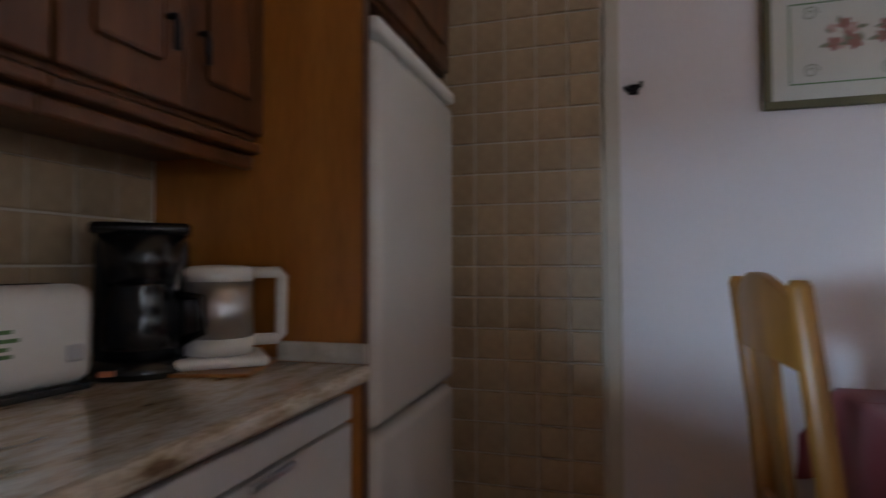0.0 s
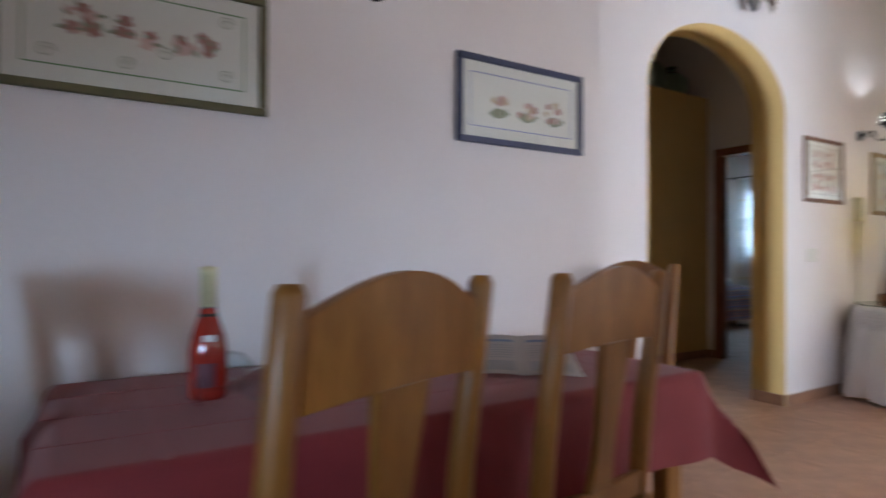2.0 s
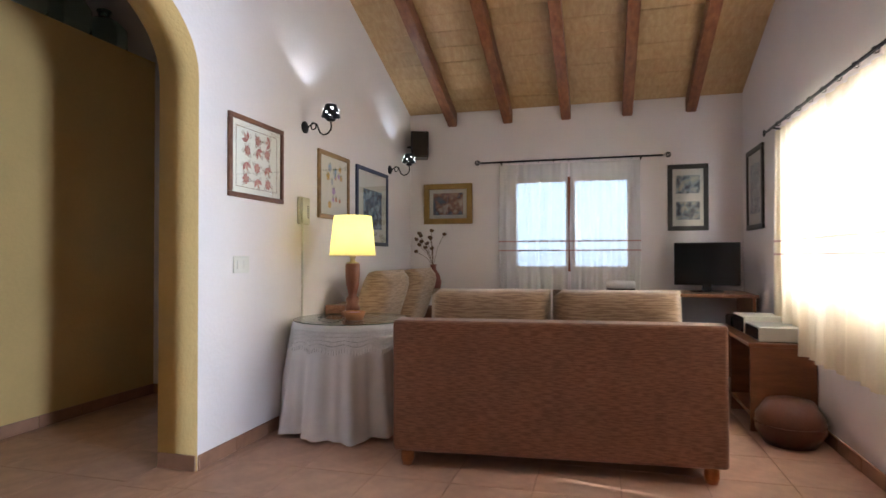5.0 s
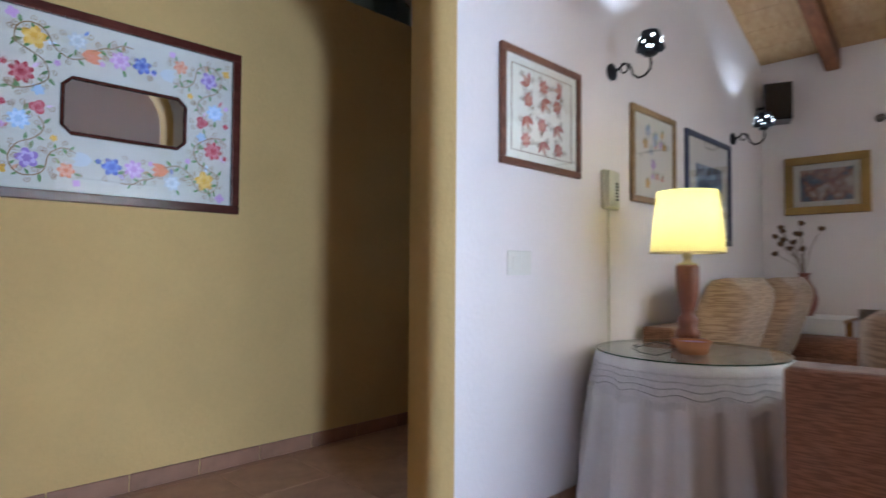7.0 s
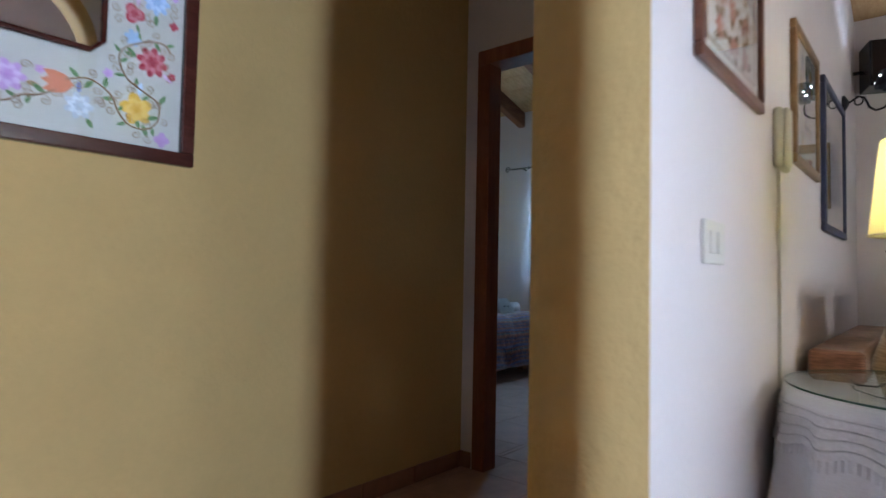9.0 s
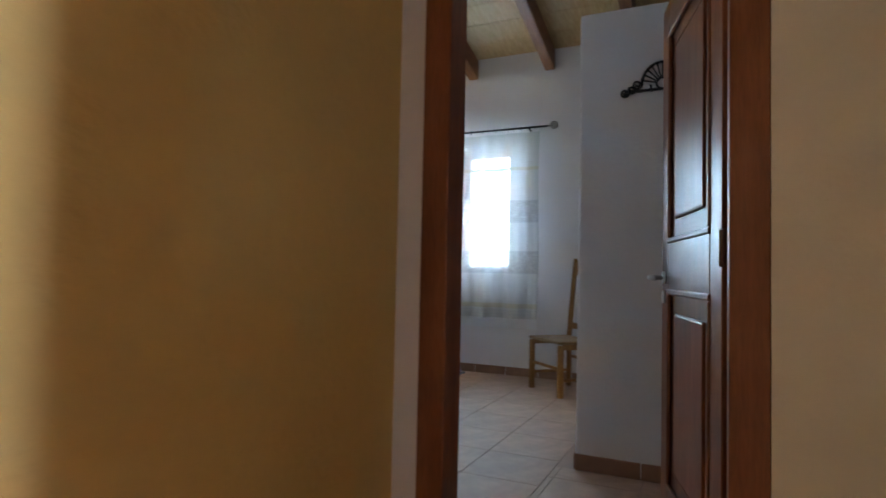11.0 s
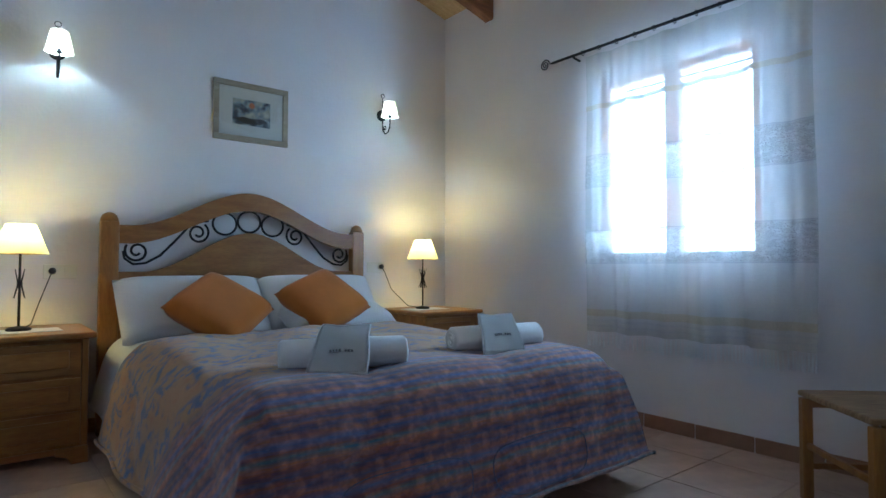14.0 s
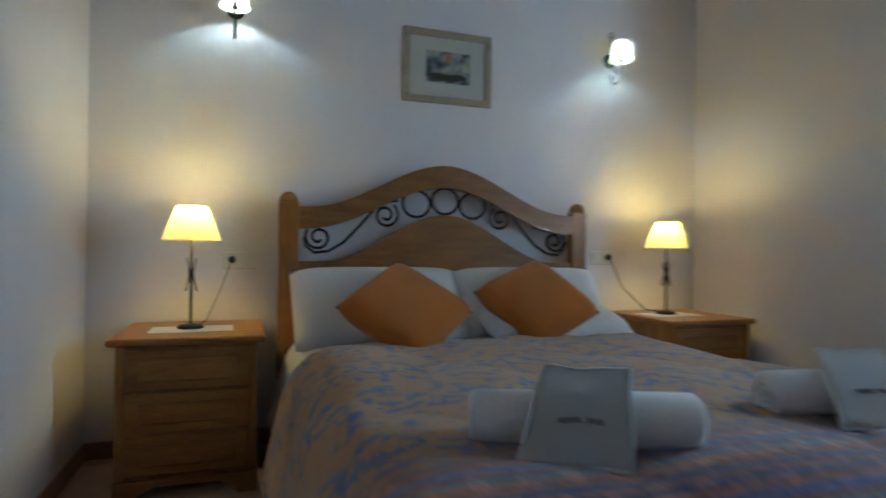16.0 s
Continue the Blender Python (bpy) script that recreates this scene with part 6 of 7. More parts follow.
for i in range(7):
    bk = thing("book", (6.60 + 0.045 * i, RY + 0.17, 0.126), "book standing on the low shelf", "book", "books on the low shelf")
    hh = 0.20 + 0.03 * ((i * 7) % 3)
    part("cover", boxed(0.0, 0.034, -0.09, 0.09, 0.0, hh, bevel=0.003), YARN[(1, 4, 8, 2, 9, 0, 7)[i]], bk)
    part("pages", boxed(0.004, 0.030, 0.0905, 0.094, 0.004, hh - 0.004), PAPER, bk)
bag = thing("leather_bag", (6.25, -0.93, 0), "brown leather pouffe beside the shelf", "pouffe")
part("body", lathe([(0.0, 0.0), (0.14, 0.0), (0.19, 0.08), (0.19, 0.17), (0.13, 0.26), (0.0, 0.28)], 20), LEATHER, bag, smooth=True)
part("seam", tube([(0.193 * math.cos(a), 0.193 * math.sin(a), 0.125) for a in [2 * math.pi * i / 30 for i in range(30)]], 0.005, 6, closed=True), LEATHER, bag)
sb = thing("striped_basket", (7.85, 0.0, 0), "tall basket with dark and white stripes", "basket")
for i in range(14):
    part("band", lathe([(0.125, 0.065 * i), (0.132, 0.065 * i + 0.03), (0.125, 0.065 * i + 0.064), (0.11, 0.065 * i + 0.064), (0.11, 0.065 * i)], 22, (0, 0)), SHEET if i % 2 else BLACK_PLASTIC, sb, smooth=True)
part("base", lathe([(0.0, 0.0), (0.109, 0.0), (0.109, 0.01), (0.0, 0.01)], 20), BLACK_PLASTIC, sb)


# ---- bedroom ----
def bed():
    y = 7.40
    b = thing("bed", (8.645, y, 0), "double bed with a pine headboard and iron scrollwork", "bed")
    for q in (-1, 1):
        pts = [(q * 0.84, 0.0, 0.0), (q * 0.84, 0.0, 1.255), (q * 0.84, 0.0, 1.29), (q * 0.84, 0.0, 1.308)]
        bm = boxed(q * 0.84 - 0.05, q * 0.84 + 0.05, -0.035, 0.035, 0.0, 1.255, bevel=0.010, seg=3)
        part("post", bm, PINE_UP, b)
        cap = lathe([(0.0, 0.05), (0.02, 0.046), (0.038, 0.034), (0.048, 0.014), (0.050, 0.0), (0.0, 0.0)], 24)
        bmesh.ops.transform(cap, matrix=Matrix.Translation((q * 0.84, 0, 1.255)) @ Matrix.Diagonal((1, 0.72, 1.1, 1)), verts=cap.verts[:])
        part("post_cap", cap, PINE_UP, b, smooth=True)

    def hump(k, side, peak):
        s = max(0.0, 1 - abs(k) / 0.74)
        return side + (peak - side) * (s * s * (3 - 2 * s))
    n = 48
    xs = [-0.79 + 1.58 * i / n for i in range(n + 1)]
    top = [(x, hump(x, 1.235, 1.485)) for x in xs]
    low = [(x, hump(x, 1.125, 1.365)) for x in reversed(xs)]
    bm = prism(top + low, "y", -0.028, 0.028)
    part("top_rail", bm, PINE_BED, b)
    panel = [(x, hump(x * 1.12, 0.955, 1.215)) for x in xs] + [(0.79, 0.40), (-0.79, 0.40)]
    part("lower_panel", prism(panel, "y", -0.022, 0.022), PINE_BED, b)
    iron = 0.0075

    def wire(pts):
        part("iron_scroll", tube(pts, iron, 8), IRON, b, "black wrought-iron scroll", True)
    for cx in (-0.165, 0.0, 0.165):
        cz = 1.292 - 0.02 * (abs(cx) > 0.01)
        wire([(cx + 0.078 * math.cos(t), 0.0, cz + 0.072 * math.sin(t)) for t in [2 * math.pi * i / 36 for i in range(37)]])
    for q in (-1, 1):
        wire([(q * (0.335 + 0.0) + p[0] * q, 0.0, p[2]) for p in spiral((0.0, 0, 1.205), 0.070, 0.018, 1.55, 2.2, n=44)])
        wire([(q * 0.69 + p[0] * q, 0.0, p[2]) for p in spiral((0.0, 0, 1.08), 0.068, 0.018, -1.5, 0.6, n=44)])
        swing = [(q * 0.27, 0.0, 1.285), (q * 0.33, 0.0, 1.278), (q * 0.40, 0.0, 1.235), (q * 0.48, 0.0, 1.14), (q * 0.56, 0.0, 1.055), (q * 0.64, 0.0, 1.008), (q * 0.71, 0.0, 1.0), (q * 0.757, 0.0, 1.035), (q * 0.765, 0.0, 1.08)]
        wire(swing)
    part("base", boxed(-0.76, 0.76, -2.20, -0.04, 0.20, 0.32, bevel=0.01), PINE_BED, b)
    for q in (-1, 1):
        part("foot", boxed(q * 0.68 - 0.035, q * 0.68 + 0.035, -2.12, -2.05, 0, 0.199), PINE_BED, b)
    part("mattress", boxed(-0.77, 0.77, -2.20, -0.04, 0.322, 0.56, bevel=0.05, seg=4), SHEET, b, smooth=True)
    part("bolt_hole", boxed(-0.845, -0.835, -0.037, -0.034, 0.50, 0.512), DARK_FRAME, b)


bed()
STITCH = fabric("blue_stitch", (0.10, 0.12, 0.22), 300, 0.1)


def drape(name, label, cx, y0, y1, hx, top, hem, material, folds, flare, side_only=False, nu=120, nv=110, quilt=False, thick=0.02):
    """A cover over the mattress: flat on top, falling over both sides and, unless side_only, over the foot."""
    d = thing(name, (cx, y0, 0), label, "bedspread" if quilt else "sheet")
    fall = top - hem
    rr = random.Random(9)

    def f(u, v):
        s = (u - 0.5) * 2 * (hx + fall)
        t = v * ((y1 - y0) + (0 if side_only else fall))
        ox = max(abs(s) - hx, 0.0)
        foot = 0.0 if side_only else max(t - (y1 - y0), 0.0)
        x = math.copysign(min(abs(s), hx), s)
        y = -min(t, y1 - y0)
        z = top
        puff = 0.0
        if quilt:
            puff = 0.022 * abs(math.sin(math.pi * (s * 1.6 + t * 0.9 + 0.25))) ** 0.6 + 0.010 * abs(math.sin(math.pi * (s * 1.6 - t * 0.9))) ** 0.6
            puff += 0.006 * noise.noise((s * 4, t * 4, 0.3))
        if not ox and not foot:
            edge = min(hx - abs(s), (y1 - y0) - t if not side_only else 9)
            z = top - 0.035 * math.exp(-max(edge, 0) / 0.05) + puff
        else:
            k = min(max(ox, foot) / fall, 1.0)
            drop = max(ox, foot) + (min(ox, foot) * 0.35 if ox and foot else 0)
            sw = folds * k * math.sin(11 * (t if ox > foot else s) + 2.0 * math.sin(3 * s))
            out = 0.05 * (1 - math.exp(-drop / 0.05)) + flare * k + sw + puff
            if ox and foot:
                x += math.copysign(out * 0.95 * min(1, ox / 0.05), s)
                y -= out * 0.95 * min(1, foot / 0.05)
            elif ox:
                x += math.copysign(out, s)
            else:
                y -= out
            z = max(top - 0.035 - drop, hem)
        return (x, y, z)
    part("cover", sheet_grid(f, nu, nv), material, d, smooth=True)
    if quilt:
        ln = (y1 - y0) + fall
        rim = [f(0, j / 60) for j in range(61)] + [f(i / 60, 1) for i in range(61)] + [f(1, 1 - j / 60) for j in range(61)]
        part("hem", tube(rim, 0.009, 6), material, d, "rolled hem of the bedspread", True)
        for cu, cv, ru, rv in ((0.36, 0.93, 0.10, 0.045), (0.60, 0.93, 0.10, 0.045)):
            seam = []
            for i in range(49):
                a = 2 * math.pi * i / 48
                p = f(cu + ru * math.copysign(abs(math.cos(a)) ** 0.6, math.cos(a)), cv + rv * math.copysign(abs(math.sin(a)) ** 0.6, math.sin(a)))
                seam.append((p[0], p[1] - 0.002, p[2] + 0.001))
            part("stitch_line", tube(seam[:-1], 0.0022, 5, closed=True), STITCH, d, smooth=True)
    return d


drape("bed_sheet", "white sheet turned over and hanging at the side", 8.645, 7.34, 7.34 + 0.70, 0.80, 0.588, 0.20, SHEET, 0.006, 0.085, True, 90, 20)
drape("quilt", "quilted patchwork bedspread in rust, sand and blue", 8.665, 6.77, 6.77 + 1.63, 0.815, 0.60, 0.135, QUILT, 0.012, 0.10, False, 190, 150, True)


def pillow(m, w, d, h, material, label, name, group, piping=None):
    p = thing(name, m, label, "pillow" if name == "pillow" else "cushion", group)
    part("cover", pad(w, d, h, n=20), material, p, smooth=True)
    if piping:
        part("piping", tube([(w / 2 * a, d / 2 * b, 0) for a, b in ((-0.93, -0.93), (0, -0.97), (0.93, -0.93), (0.97, 0), (0.93, 0.93), (0, 0.97), (-0.93, 0.93), (-0.97, 0))], 0.004, 6, closed=True), piping, p)
    return p


pillow(pose(8.235, 7.13, 0.735, 52, 0, 3), 0.86, 0.44, 0.20, SHEET, "long white pillow against the headboard", "pillow", "white pillows")
pillow(pose(9.06, 7.15, 0.735, 52, 0, -3), 0.84, 0.44, 0.20, SHEET, "long white pillow against the headboard", "pillow", "white pillows")
pillow(pose(9.10, 7.02, 0.665, 20, 0, 4), 0.80, 0.42, 0.16, SHEET, "white pillow lying on the sheet", "pillow", "white pillows")
pillow(pose(8.28, 6.84, 0.750, 38, 0, 4) @ pose(0, 0, 0, 0, 0, 40), 0.45, 0.45, 0.17, ORANGE, "orange velvet cushion standing on a corner", "cushion", "orange cushions")
pillow(pose(8.97, 6.93, 0.765, 40, 0, -10) @ pose(0, 0, 0, 0, 0, 32), 0.45, 0.45, 0.17, ORANGE, "orange velvet cushion standing on a corner", "cushion", "orange cushions")


def towels(m, label):
    t = thing("towel_roll", m, label, "towels", "towels on the bed")

    hl = 0.235
    body = lathe([(0.0, -hl + 0.006), (0.030, -hl + 0.004), (0.048, -hl), (0.058, -hl + 0.012), (0.060, 0.0), (0.058, hl - 0.012), (0.048, hl), (0.030, hl - 0.004), (0.0, hl - 0.006)], 36)
    for v in body.verts:
        v.co.x *= 1.0 + 0.03 * math.sin(9 * v.co.z + 2 * v.co.y)
    roll = part("rolled_towel", placed(body, pose(0, 0, 0.058, 0, 90)), TOWEL, t, smooth=True)
    for q in (-1, 1):
        coil = [(q * (hl - 0.002), 0.046 * (1 - k / 44) * math.cos(k * 0.42), 0.058 + 0.046 * (1 - k / 44) * math.sin(k * 0.42)) for k in range(42)]
        part("coiled_edge", tube(coil, 0.0036, 6), TOWEL, roll, smooth=True)

    def cover(u, v):
        # a folded guest towel propped on the roll, its foot on the bed and its top edge standing free
        wave = 0.005 * math.sin(5 * u + 2) * v + 0.003 * math.sin(11 * u + 7 * v)
        return (-0.045 + (u - 0.5) * (0.205 - 0.03 * v) + 0.06 * v + 0.004 * math.sin(6 * v), -0.150 + 0.170 * v + wave, 0.012 + 0.150 * v + 0.014 * math.sin(math.pi * v) + 0.5 * wave)
    g = part("folded_towel", sheet_grid(cover, 18, 18, 0.008), TOWEL, t, "folded towel with small grey lettering", True)
    rim = [cover(i / 14, 0) for i in range(14)] + [cover(1, i / 14) for i in range(14)] + [cover(1 - i / 14, 1) for i in range(14)] + [cover(0, 1 - i / 14) for i in range(14)]
    part("folded_rim", tube([(p[0], p[1] + 0.004, p[2] - 0.004) for p in rim], 0.0052, 8, closed=True), TOWEL, g, smooth=True)

    def under(u, v):
        p = cover(0.02 + 0.97 * u, 0.02 + 0.955 * v)
        return (p[0] + 0.004, p[1] + 0.008, p[2] - 0.008)
    part("under_fold", sheet_grid(under, 14, 16, 0.007), TOWEL, g, smooth=True)
    # illegible embroidery as short bars
    for i in range(8):
        if i == 4:
            continue
        p = cover(0.30 + 0.055 * i, 0.36)
        bm = boxed(-0.0035, 0.0035, -0.005, 0.005, -0.001, 0.001)
        part("stitched_letter", placed(bm, pose(p[0], p[1] - 0.0035, p[2] + 0.0035, 47)), GREY_THREAD, g)


GREY_THREAD = surface("grey_thread", (0.16, 0.16, 0.18), 0.9, var=0.1)
towels(pose(8.27, 5.40, 0.606, 0, 0, -22), "rolled white towel with a folded one leaning on it")
towels(pose(9.07, 5.42, 0.606, 0, 0, -12), "rolled white towel and folded towel near the window")


def nightstand(m, label):
    """Local x along the front, front towards -y; origin under the middle of the back."""
    n = thing("nightstand", m, label, "nightstand", "nightstands")
    part("top", boxed(-0.30, 0.30, -0.60, -0.004, 0.622, 0.652, bevel=0.010, seg=3), PINE_BED, n)
    part("body", boxed(-0.265, 0.265, -0.56, -0.01, 0.075, 0.621, bevel=0.004), PINE_UP, n)
    for z0, z1 in ((0.10, 0.255), (0.27, 0.425), (0.44, 0.600)):
        d = part("drawer", boxed(-0.235, 0.235, -0.572, -0.561, z0, z1, bevel=0.003), PINE_BED, n)
        part("raised_field", boxed(-0.185, 0.185, -0.582, -0.573, z0 + 0.035, z1 - 0.035, bevel=0.006), PINE_BED, d)
    for q in (-1, 1):
        part("corner_post", boxed(min(q * 0.268, q * 0.237), max(q * 0.268, q * 0.237), -0.575, -0.561, 0.0, 0.621, bevel=0.004), PINE_UP, n)
        s = bmesh.new()
        prism([(q * 0.27, 0.0), (q * 0.20, 0.0), (q * 0.18, 0.035), (q * 0.13, 0.05), (q * 0.13, 0.085), (q * 0.27, 0.085)], "y", -0.59, -0.575, s)
        part("bracket_foot", s, PINE_BED, n)
        part("back_foot", boxed(min(q * 0.26, q * 0.20), max(q * 0.26, q * 0.20), -0.10, -0.03, 0.0, 0.074), PINE_BED, n)
    part("apron", boxed(-0.13, 0.13, -0.587, -0.575, 0.055, 0.085, bevel=0.003), PINE_BED, n)
    return n


nightstand((7.385, HY - 0.006, 0), "waxed pine nightstand with raised drawer fronts beside the bed")
nightstand((10.06, HY - 0.006, 0.0), "waxed pine nightstand in the corner by the window")


def bedside_lamp(x, y, z, cord_to, label):
    d = thing("doily", pose(x + 0.01, y - 0.02, z, 0, 0, 2), "small white cloth mat under the lamp", "mat", "lamp mats")
    part("cloth", boxed(-0.17, 0.17, -0.10, 0.10, 0.0005, 0.004, bevel=0.0015), SHEET, d)
    L = thing("bedside_lamp", (x, y, z + 0.005), label, "lamp", "bedside lamps")
    part("foot", lathe([(0.0, 0.0), (0.055, 0.0), (0.056, 0.008), (0.045, 0.016), (0.010, 0.022), (0.0, 0.022)], 24), IRON, L, smooth=True)
    part("stem", tube([(0, 0, 0.02), (0, 0, 0.41)], 0.006, 8), IRON, L, smooth=True)
    for i in range(8):
        a = 2 * math.pi * i / 8
        k = 0.032 if i % 2 else 0.024
        part("wheat_leaf", tube([(k * math.cos(a), k * math.sin(a), 0.165), (0.007 * math.cos(a), 0.007 * math.sin(a), 0.24), (k * 0.9 * math.cos(a), k * 0.9 * math.sin(a), 0.315)], [0.002, 0.0035, 0.001], 5), IRON, L)
    part("tie", lathe([(0.011, 0.228), (0.013, 0.24), (0.011, 0.252)], 12), IRON, L)
    part("shade", lathe([(0.126, 0.392), (0.066, 0.545)], 40), SHADE_CREAM, L, "glowing cream cone shade", True)
    part("shade_ring", tube([(0.126 * math.cos(a), 0.126 * math.sin(a), 0.392) for a in [2 * math.pi * i / 40 for i in range(40)]], 0.002, 6, closed=True), BRASS, L)
    part("bulb", lathe([(0.0, 0.415), (0.012, 0.42), (0.022, 0.46), (0.0, 0.495)], 14), WARM_BULB, L, "lit warm bulb", True)
    cx, cz = cord_to[0] - x, cord_to[1] - z
    part("cord", tube([(0.02, 0.04, 0.006), (cx * 0.35, 0.10, 0.02), (cx * 0.65, HY - y - 0.06, cz * 0.45), (cx * 0.9, HY - y - 0.045, cz * 0.85), (cx, HY - y - 0.03, cz)], 0.003, 6), CORD, L, smooth=True)
    bm = lathe([(0.0, 0.0), (0.018, 0.0), (0.019, 0.02), (0.010, 0.032), (0.0, 0.033)], 16)
    part("plug", placed(bm, pose(cx, HY - y - 0.012, cz, 90)), CORD, L, smooth=True)
    lamp("bedside_light", "POINT", pose(x, y, z + 0.005 + 0.525), 3.2, (1.0, 0.84, 0.30), 0.022)


bedside_lamp(7.37, 7.17, 0.652, (7.535, 0.955), "wheat-sheaf iron bedside lamp with a cream shade, lit")
bedside_lamp(9.98, 7.20, 0.652, (9.77, 0.985), "wheat-sheaf iron bedside lamp with a cream shade, lit, by the corner")
switch_plate((7.575, HY, 0.955), 0.165, 0.085, (-0.04,), (0.04,), "white socket and light switch beside the bed")
switch_plate((9.725, HY, 0.985), 0.165, 0.085, (0.04,), (-0.04,), "white socket and light switch on the wall by the corner")


def sconce(x, z, label):
    s = thing("wall_lamp", (x, HY, z), label, "wall lamp", "bedroom wall lamps")
    bm = lathe([(0.0, 0.0), (0.045, 0.0), (0.046, 0.008), (0.030, 0.016), (0.0, 0.02)], 26)
    part("plate", placed(bm, pose(0, 0, 0, 90)), IRON, s, smooth=True)
    part("rod", tube([(0, -0.022, 0.145), (0, -0.022, -0.10)], 0.005, 8), IRON, s, smooth=True)
    part("ring", tube([(0.016 * math.cos(a), -0.022, 0.161 + 0.016 * math.sin(a)) for a in [2 * math.pi * i / 24 for i in range(24)]], 0.003, 6, closed=True), IRON, s, smooth=True)
    part("arm", tube([(0, -0.022, -0.09), (0, -0.03, -0.135), (0, -0.06, -0.16), (0, -0.10, -0.155), (0, -0.125, -0.12), (0, -0.13, -0.075), (0, -0.13, -0.04)], 0.0055, 8), IRON, s, smooth=True)
    part("scroll", tube(spiral((0, -0.055, -0.115), 0.026, 0.008, 1.3, -1.4, "yz", 24), 0.004, 6), IRON, s, smooth=True)
    part("cup", lathe([(0.0, -0.045), (0.013, -0.04), (0.014, -0.03), (0.009, -0.025), (0.009, -0.006), (0.0, -0.006)], 18, (0, -0.13)), IRON, s, smooth=True)
    part("shade", lathe([(0.072, -0.035), (0.046, 0.085)], 36, (0, -0.13)), SHADE_WHITE, s, "cream cone shade", True)
    part("bulb", lathe([(0.0, 0.020), (0.012, 0.024), (0.016, 0.042), (0.0, 0.07)], 14, (0, -0.13)), BULB, s, "lit cool-white bulb", True)
    lamp("sconce_light", "POINT", pose(x, HY - 0.13, z + 0.006), 2.6, (0.46, 0.80, 1.0), 0.008)


sconce(7.535, 2.235, "iron wall lamp with a cream shade and a ring, lit")
sconce(9.775, 2.235, "lit iron wall lamp with a cream shade near the corner")

pp = framed("picture", (8.688, HY, 2.068), 0.535, 0.418, 0.040, PALE_FRAME, "small harbour print with a wide mat in a pale frame", MAT_BOARD)
part("print", boxed(-0.135, 0.135, -0.0095, -0.0082, -0.088, 0.092), ART_SEA, pp)
part("print_hull", prism([(-0.12, -0.05), (-0.06, -0.03), (0.0, -0.04), (0.07, -0.03), (0.12, -0.05), (0.05, -0.075), (-0.06, -0.078)], "y", -0.0105, -0.0097), DARK_FRAME, pp)
part("print_sail", flower(0.0, 0.055, 0.024, 8, 0.0, -0.0106), YARN[5], pp)

BANDS = [(0.34, 0.372, CURTAIN_TAPE, "woven_tape"), (1.685, 1.73, CURTAIN_TAPE, "woven_tape"), (1.75, 1.762, CURTAIN_BAND, "hem_line"), (1.785, 1.797, CURTAIN_BAND, "hem_line")]
for z in (0.68, 1.18):
    BANDS.append((z, z + 0.20, CROCHET, "crochet_band"))
    BANDS += [(q, q + 0.009, CURTAIN_LINE, "drawn_thread_line") for q in (z - 0.010, z + 0.201)]
curtain("curtain", pose(WX - 0.085, 5.21, 2.40, 0, 0, -90), 1.36, 1.83, 5, "white sheer curtain with crochet bands and a fringe", CURTAIN, BANDS, 0.10, 0.036, 5)
curtain_rod(pose(WX - 0.085, 5.32, 2.445, 0, 0, -90), 1.88, "black iron curtain rod with flat spiral ends", 0.042, 10)

ladder_chair("side_chair", pose(9.95, 4.165, 0, 0, 0, 46.5), "tall-backed wooden chair with a rush seat by the window", CHAIR_WOOD, True, 0.50, 1.16, "bedroom chair")


def coat_rack():
    """Cast ironwork on the closet block: a fan over a scrolled bar."""
    c = thing("coat_rack", pose(8.004, 3.215, 1.955, 0, 0, -90), "black cast-iron coat rack with a fan crest", "coat rack")
    part("bar", boxed(-0.185, 0.185, -0.012, -0.001, 0.0, 0.014, bevel=0.003), IRON, c)
    for i in range(11):
        a = radians(12 + 15.6 * i)
        part("fan_rib", tube([(0.025 * math.cos(a), -0.008, 0.035 + 0.025 * math.sin(a)), (0.095 * math.cos(a), -0.008, 0.035 + 0.105 * math.sin(a))], 0.0045, 6), IRON, c)
    part("fan_rim", tube([(0.10 * math.cos(a), -0.008, 0.035 + 0.11 * math.sin(a)) for a in [math.pi * i / 24 for i in range(25)]], 0.007, 8), IRON, c, smooth=True)
    part("fan_heart", tube([(0.028 * math.cos(a), -0.009, 0.035 + 0.028 * math.sin(a)) for a in [2 * math.pi * i / 20 for i in range(20)]], 0.006, 6, closed=True), IRON, c, smooth=True)
    for q in (-1, 1):
        for x, z, r0 in ((0.122, 0.040, 0.026), (0.150, 0.016, 0.022), (0.183, 0.002, 0.024)):
            part("scroll", tube([(q * p[0], p[1], p[2]) for p in spiral((x, -0.008, z), r0, 0.006, 1.6, 2.6, n=24)], 0.0055, 6), IRON, c, smooth=True)
        for x in (0.05, 0.155):
            part("peg", tube([(q * x, -0.012, 0.004), (q * x, -0.045, -0.012), (q * x, -0.06, -0.004), (q * x, -0.062, 0.014)], 0.006, 8), IRON, c, smooth=True)


coat_rack()


# ---- tiles: floors, skirtings, kitchen walls ----
def shared_mesh(name, bm, material):
    me = bpy.data.meshes.new(name)
    bmesh.ops.recalc_face_normals(bm, faces=bm.faces[:])
    bm.to_mesh(me)
    bm.free()
    me.materials.append(material)
    return me


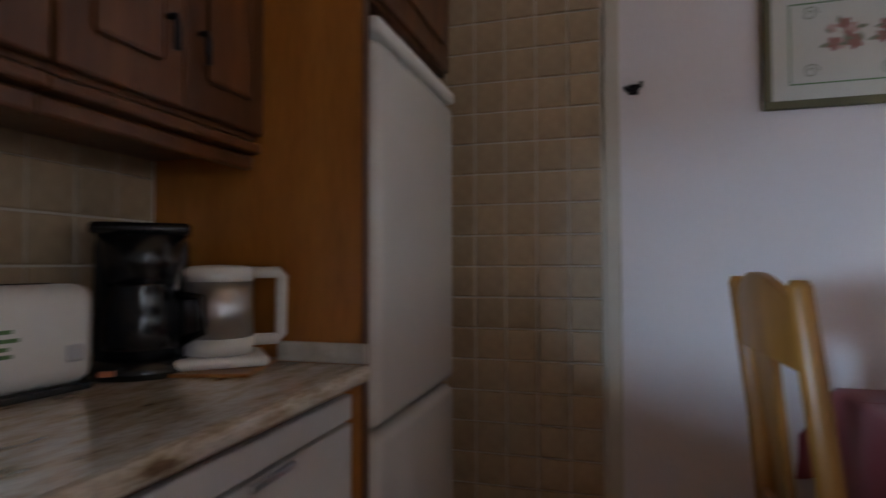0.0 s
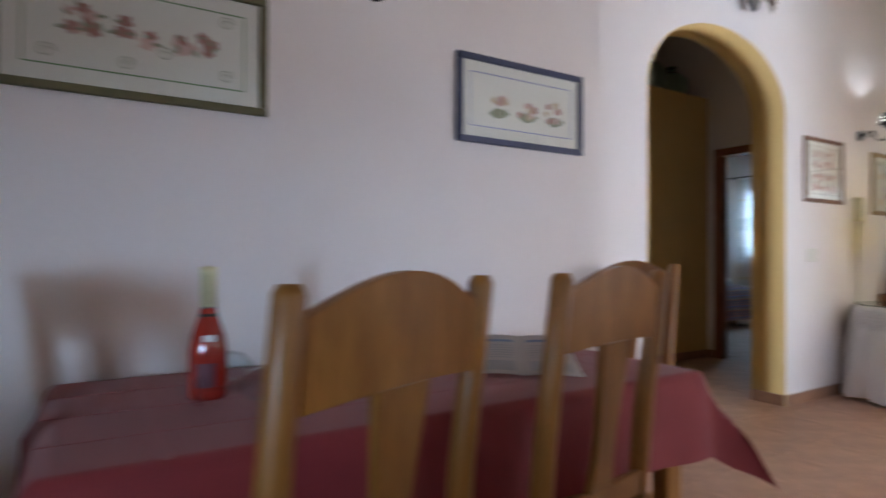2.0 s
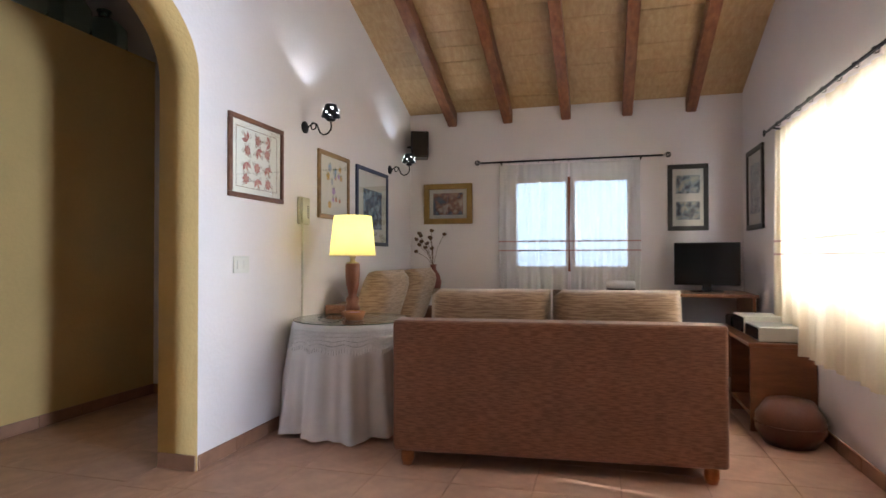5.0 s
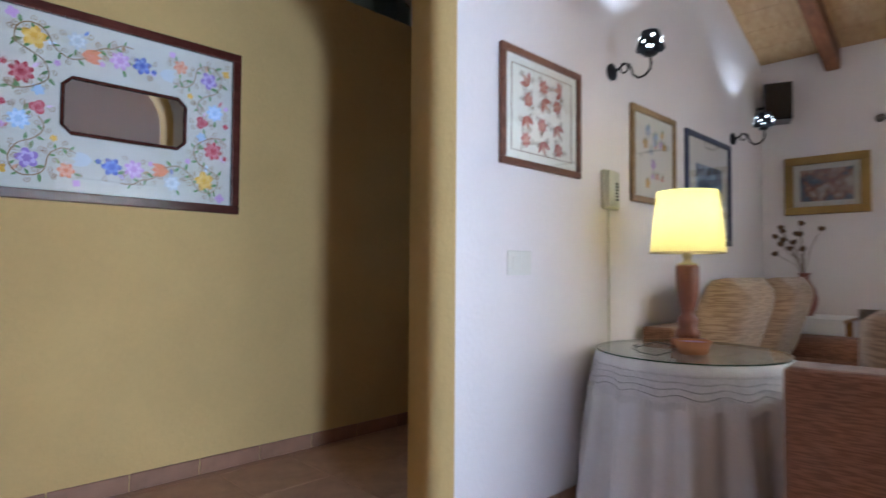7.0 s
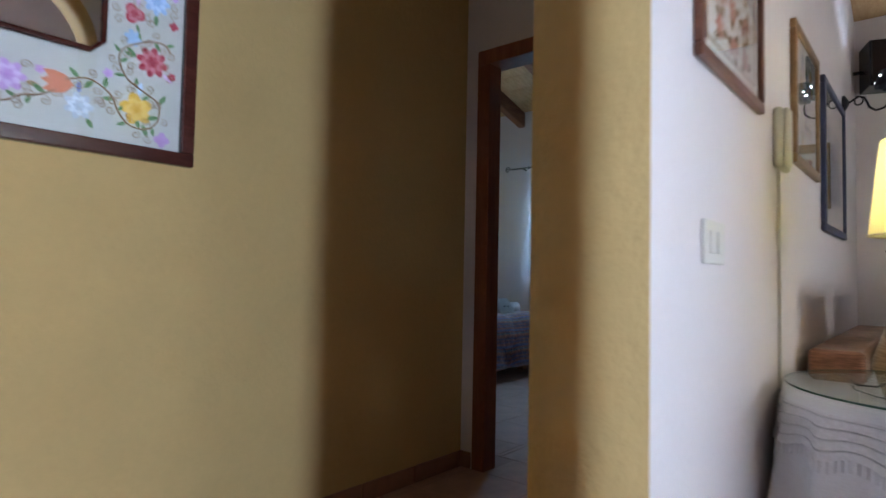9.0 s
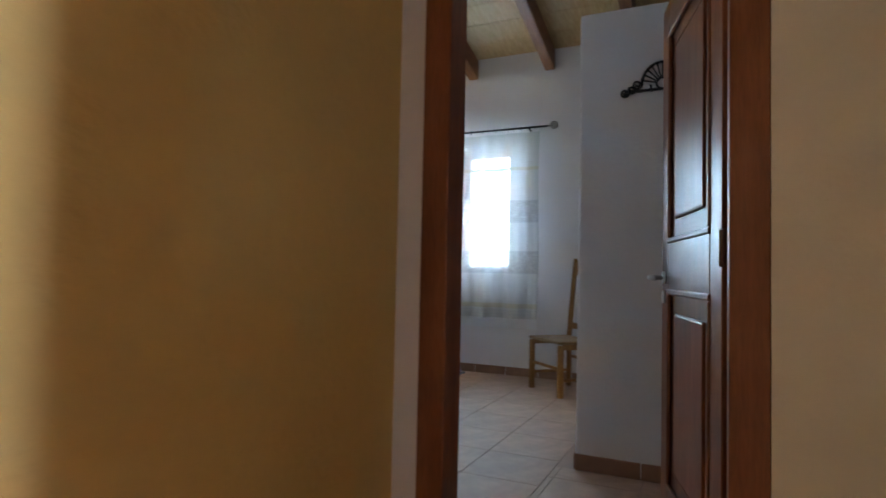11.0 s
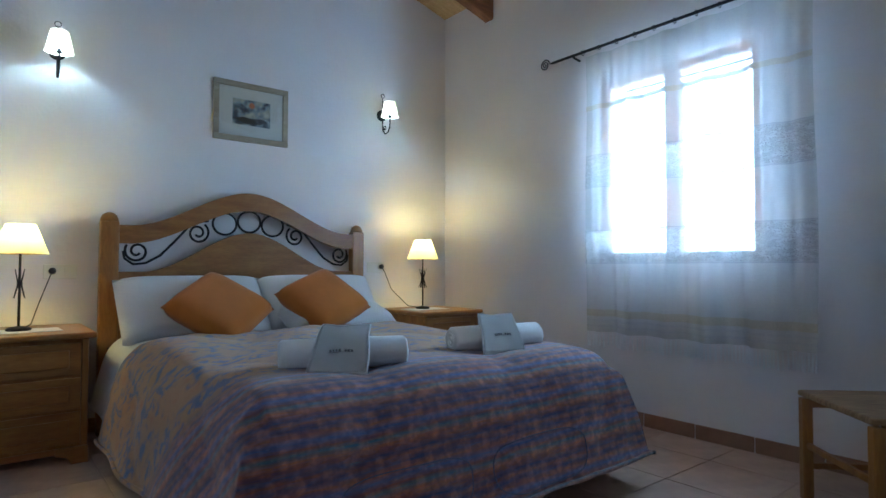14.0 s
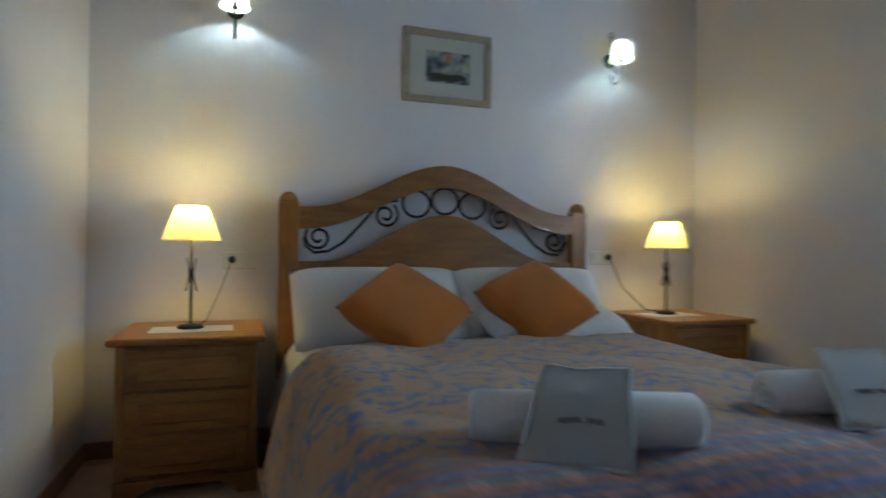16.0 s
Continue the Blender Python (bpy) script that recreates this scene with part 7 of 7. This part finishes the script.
def slab_mesh(name, w, d, h, edge, material):
    """A tile lying flat: w x d, its top at z = h, with a chamfered rim."""
    bm = bmesh.new()
    lo = [bm.verts.new((x, y, 0)) for x, y in ((0, 0), (w, 0), (w, d), (0, d))]
    md = [bm.verts.new((v.co.x, v.co.y, h - edge)) for v in lo]
    hi = [bm.verts.new((x, y, h)) for x, y in ((edge, edge), (w - edge, edge), (w - edge, d - edge), (edge, d - edge))]
    for a, b in ((lo, md), (md, hi)):
        for i in range(4):
            bm.faces.new((a[i], a[(i + 1) % 4], b[(i + 1) % 4], b[i]))
    bm.faces.new(hi)
    return shared_mesh(name, bm, material)


def piece(name, mesh, parent, m):
    ob = bpy.data.objects.new(name, mesh)
    scene.collection.objects.link(ob)
    ob.parent = parent
    ob.matrix_basis = m
    return ob


T = 0.41
ground_floor = bpy.data.objects["floor"]
tile_me = slab_mesh("floor_tile", T - 0.004, T - 0.004, 0.008, 0.001, FLOOR_TILE)


def tile_field(x0, x1, y0, y1, skip=None):
    nx, ny = math.ceil((x1 - x0) / T - 0.02), math.ceil((y1 - y0) / T - 0.02)
    for i in range(nx):
        for j in range(ny):
            ax, ay = x0 + i * T, y0 + j * T
            w, d = min(T, x1 - ax) - 0.004, min(T, y1 - ay) - 0.004
            if w < 0.02 or d < 0.02:
                continue
            m = Matrix.Translation((ax, ay, -0.0075)) @ Matrix.Diagonal((w / (T - 0.004), d / (T - 0.004), 1, 1))
            piece("floor_tile", tile_me, ground_floor, m)


tile_field(-0.45, 2.66, -0.40, A)
tile_field(2.66, EX, RY, B)
tile_field(ax0, ax1, B, BT)
tile_field(2.66, DX, BT, C)
tile_field(DX, DX2, 2.94, 3.61)
tile_field(DX2, 8.0, BT, C - 0.03)
tile_field(6.45, WX, C - 0.03, HY)

skirt = tagged(new("baseboard"), "terracotta skirting tiles along the walls", "baseboard", kind="structure")
SK = 0.33
sk_me = shared_mesh("skirting_tile", boxed(0, SK - 0.004, 0, 0.011, 0.001, 0.083, bevel=0.003, seg=1), BASE_TILE)


def skirting(x0, y0, x1, y1):
    """Tiles along a wall's foot from one corner to the next; the room lies to the right of the way."""
    run = Vector((x1 - x0, y1 - y0))
    ln, ang = run.length, math.degrees(math.atan2(run.y, run.x))
    i, s = 0, 0.0
    while s < ln - 0.01:
        w = min(SK, ln - s)
        p = Vector((x0, y0)) + run.normalized() * s
        piece("skirting_tile", sk_me, skirt, pose(p.x, p.y, 0, 0, 0, ang) @ Matrix.Diagonal(((w - 0.002) / SK, -1.0, 1, 1)))
        s += w


skirting(ax1, B, EX, B)
skirting(ax1 - 0.004, BT, ax1 - 0.004, B)
skirting(0.04, A, 2.66, A)
skirting(2.66, B, ax0, B)
skirting(2.66, C, DX, C)
skirting(DX, C, DX, 3.692)
skirting(DX, 2.858, DX, BT)
skirting(EX, B, EX, RY)
skirting(EX, RY, 4.95, RY)
skirting(LX, HY, WX, HY)
skirting(LX, 4.2, LX, HY)
skirting(WX, HY, WX, 3.632)
skirting(WX, 3.632, 8.004, 3.632)
skirting(8.004, 3.632, 8.004, BT)

# kitchen wall tiles, 10 cm, with raised pillow edges
kt = 0.1015
wt_me = slab_mesh("wall_tile", kt - 0.005, kt - 0.005, 0.007, 0.003, WALL_TILE)
w_din, w_kit = bpy.data.objects["wall_dining"], bpy.data.objects["wall_kitchen"]
grout1 = structure("tile_bed", boxed(-0.56, -0.015, A - 0.0035, A - 0.0005, 0.0, 2.6), WALL_GROUT, "pale grout bed of the kitchen tiles")
for i in range(6):
    for j in range(25):
        x = -0.02 - kt * (i + 1)
        piece("wall_tile", wt_me, grout1, Matrix.Translation((x, A - 0.0035, 0.055 + kt * j)) @ Matrix.Rotation(radians(90), 4, "X"))
structure("tile_edge_trim", boxed(-0.014, 0.034, A - 0.014, A - 0.0005, 0.0, 2.6, bevel=0.005), WALL_GROUT, "pale rounded edge trim of the tiles")
grout2 = structure("tile_splashback_bed", boxed(KX + 0.0005, KX + 0.0035, -0.45, 1.103, 0.87, 1.35), WALL_GROUT, "pale grout bed of the splashback")
for i in range(14):
    for j in range(5):
        y = 1.10 - kt * (i + 1)
        piece("wall_tile", wt_me, grout2, Matrix.Translation((KX + 0.0035, y, 0.872 + (kt) * j - (0.003 if j == 4 else 0))) @ Matrix.Rotation(radians(90), 4, "Z") @ Matrix.Rotation(radians(90), 4, "X"))
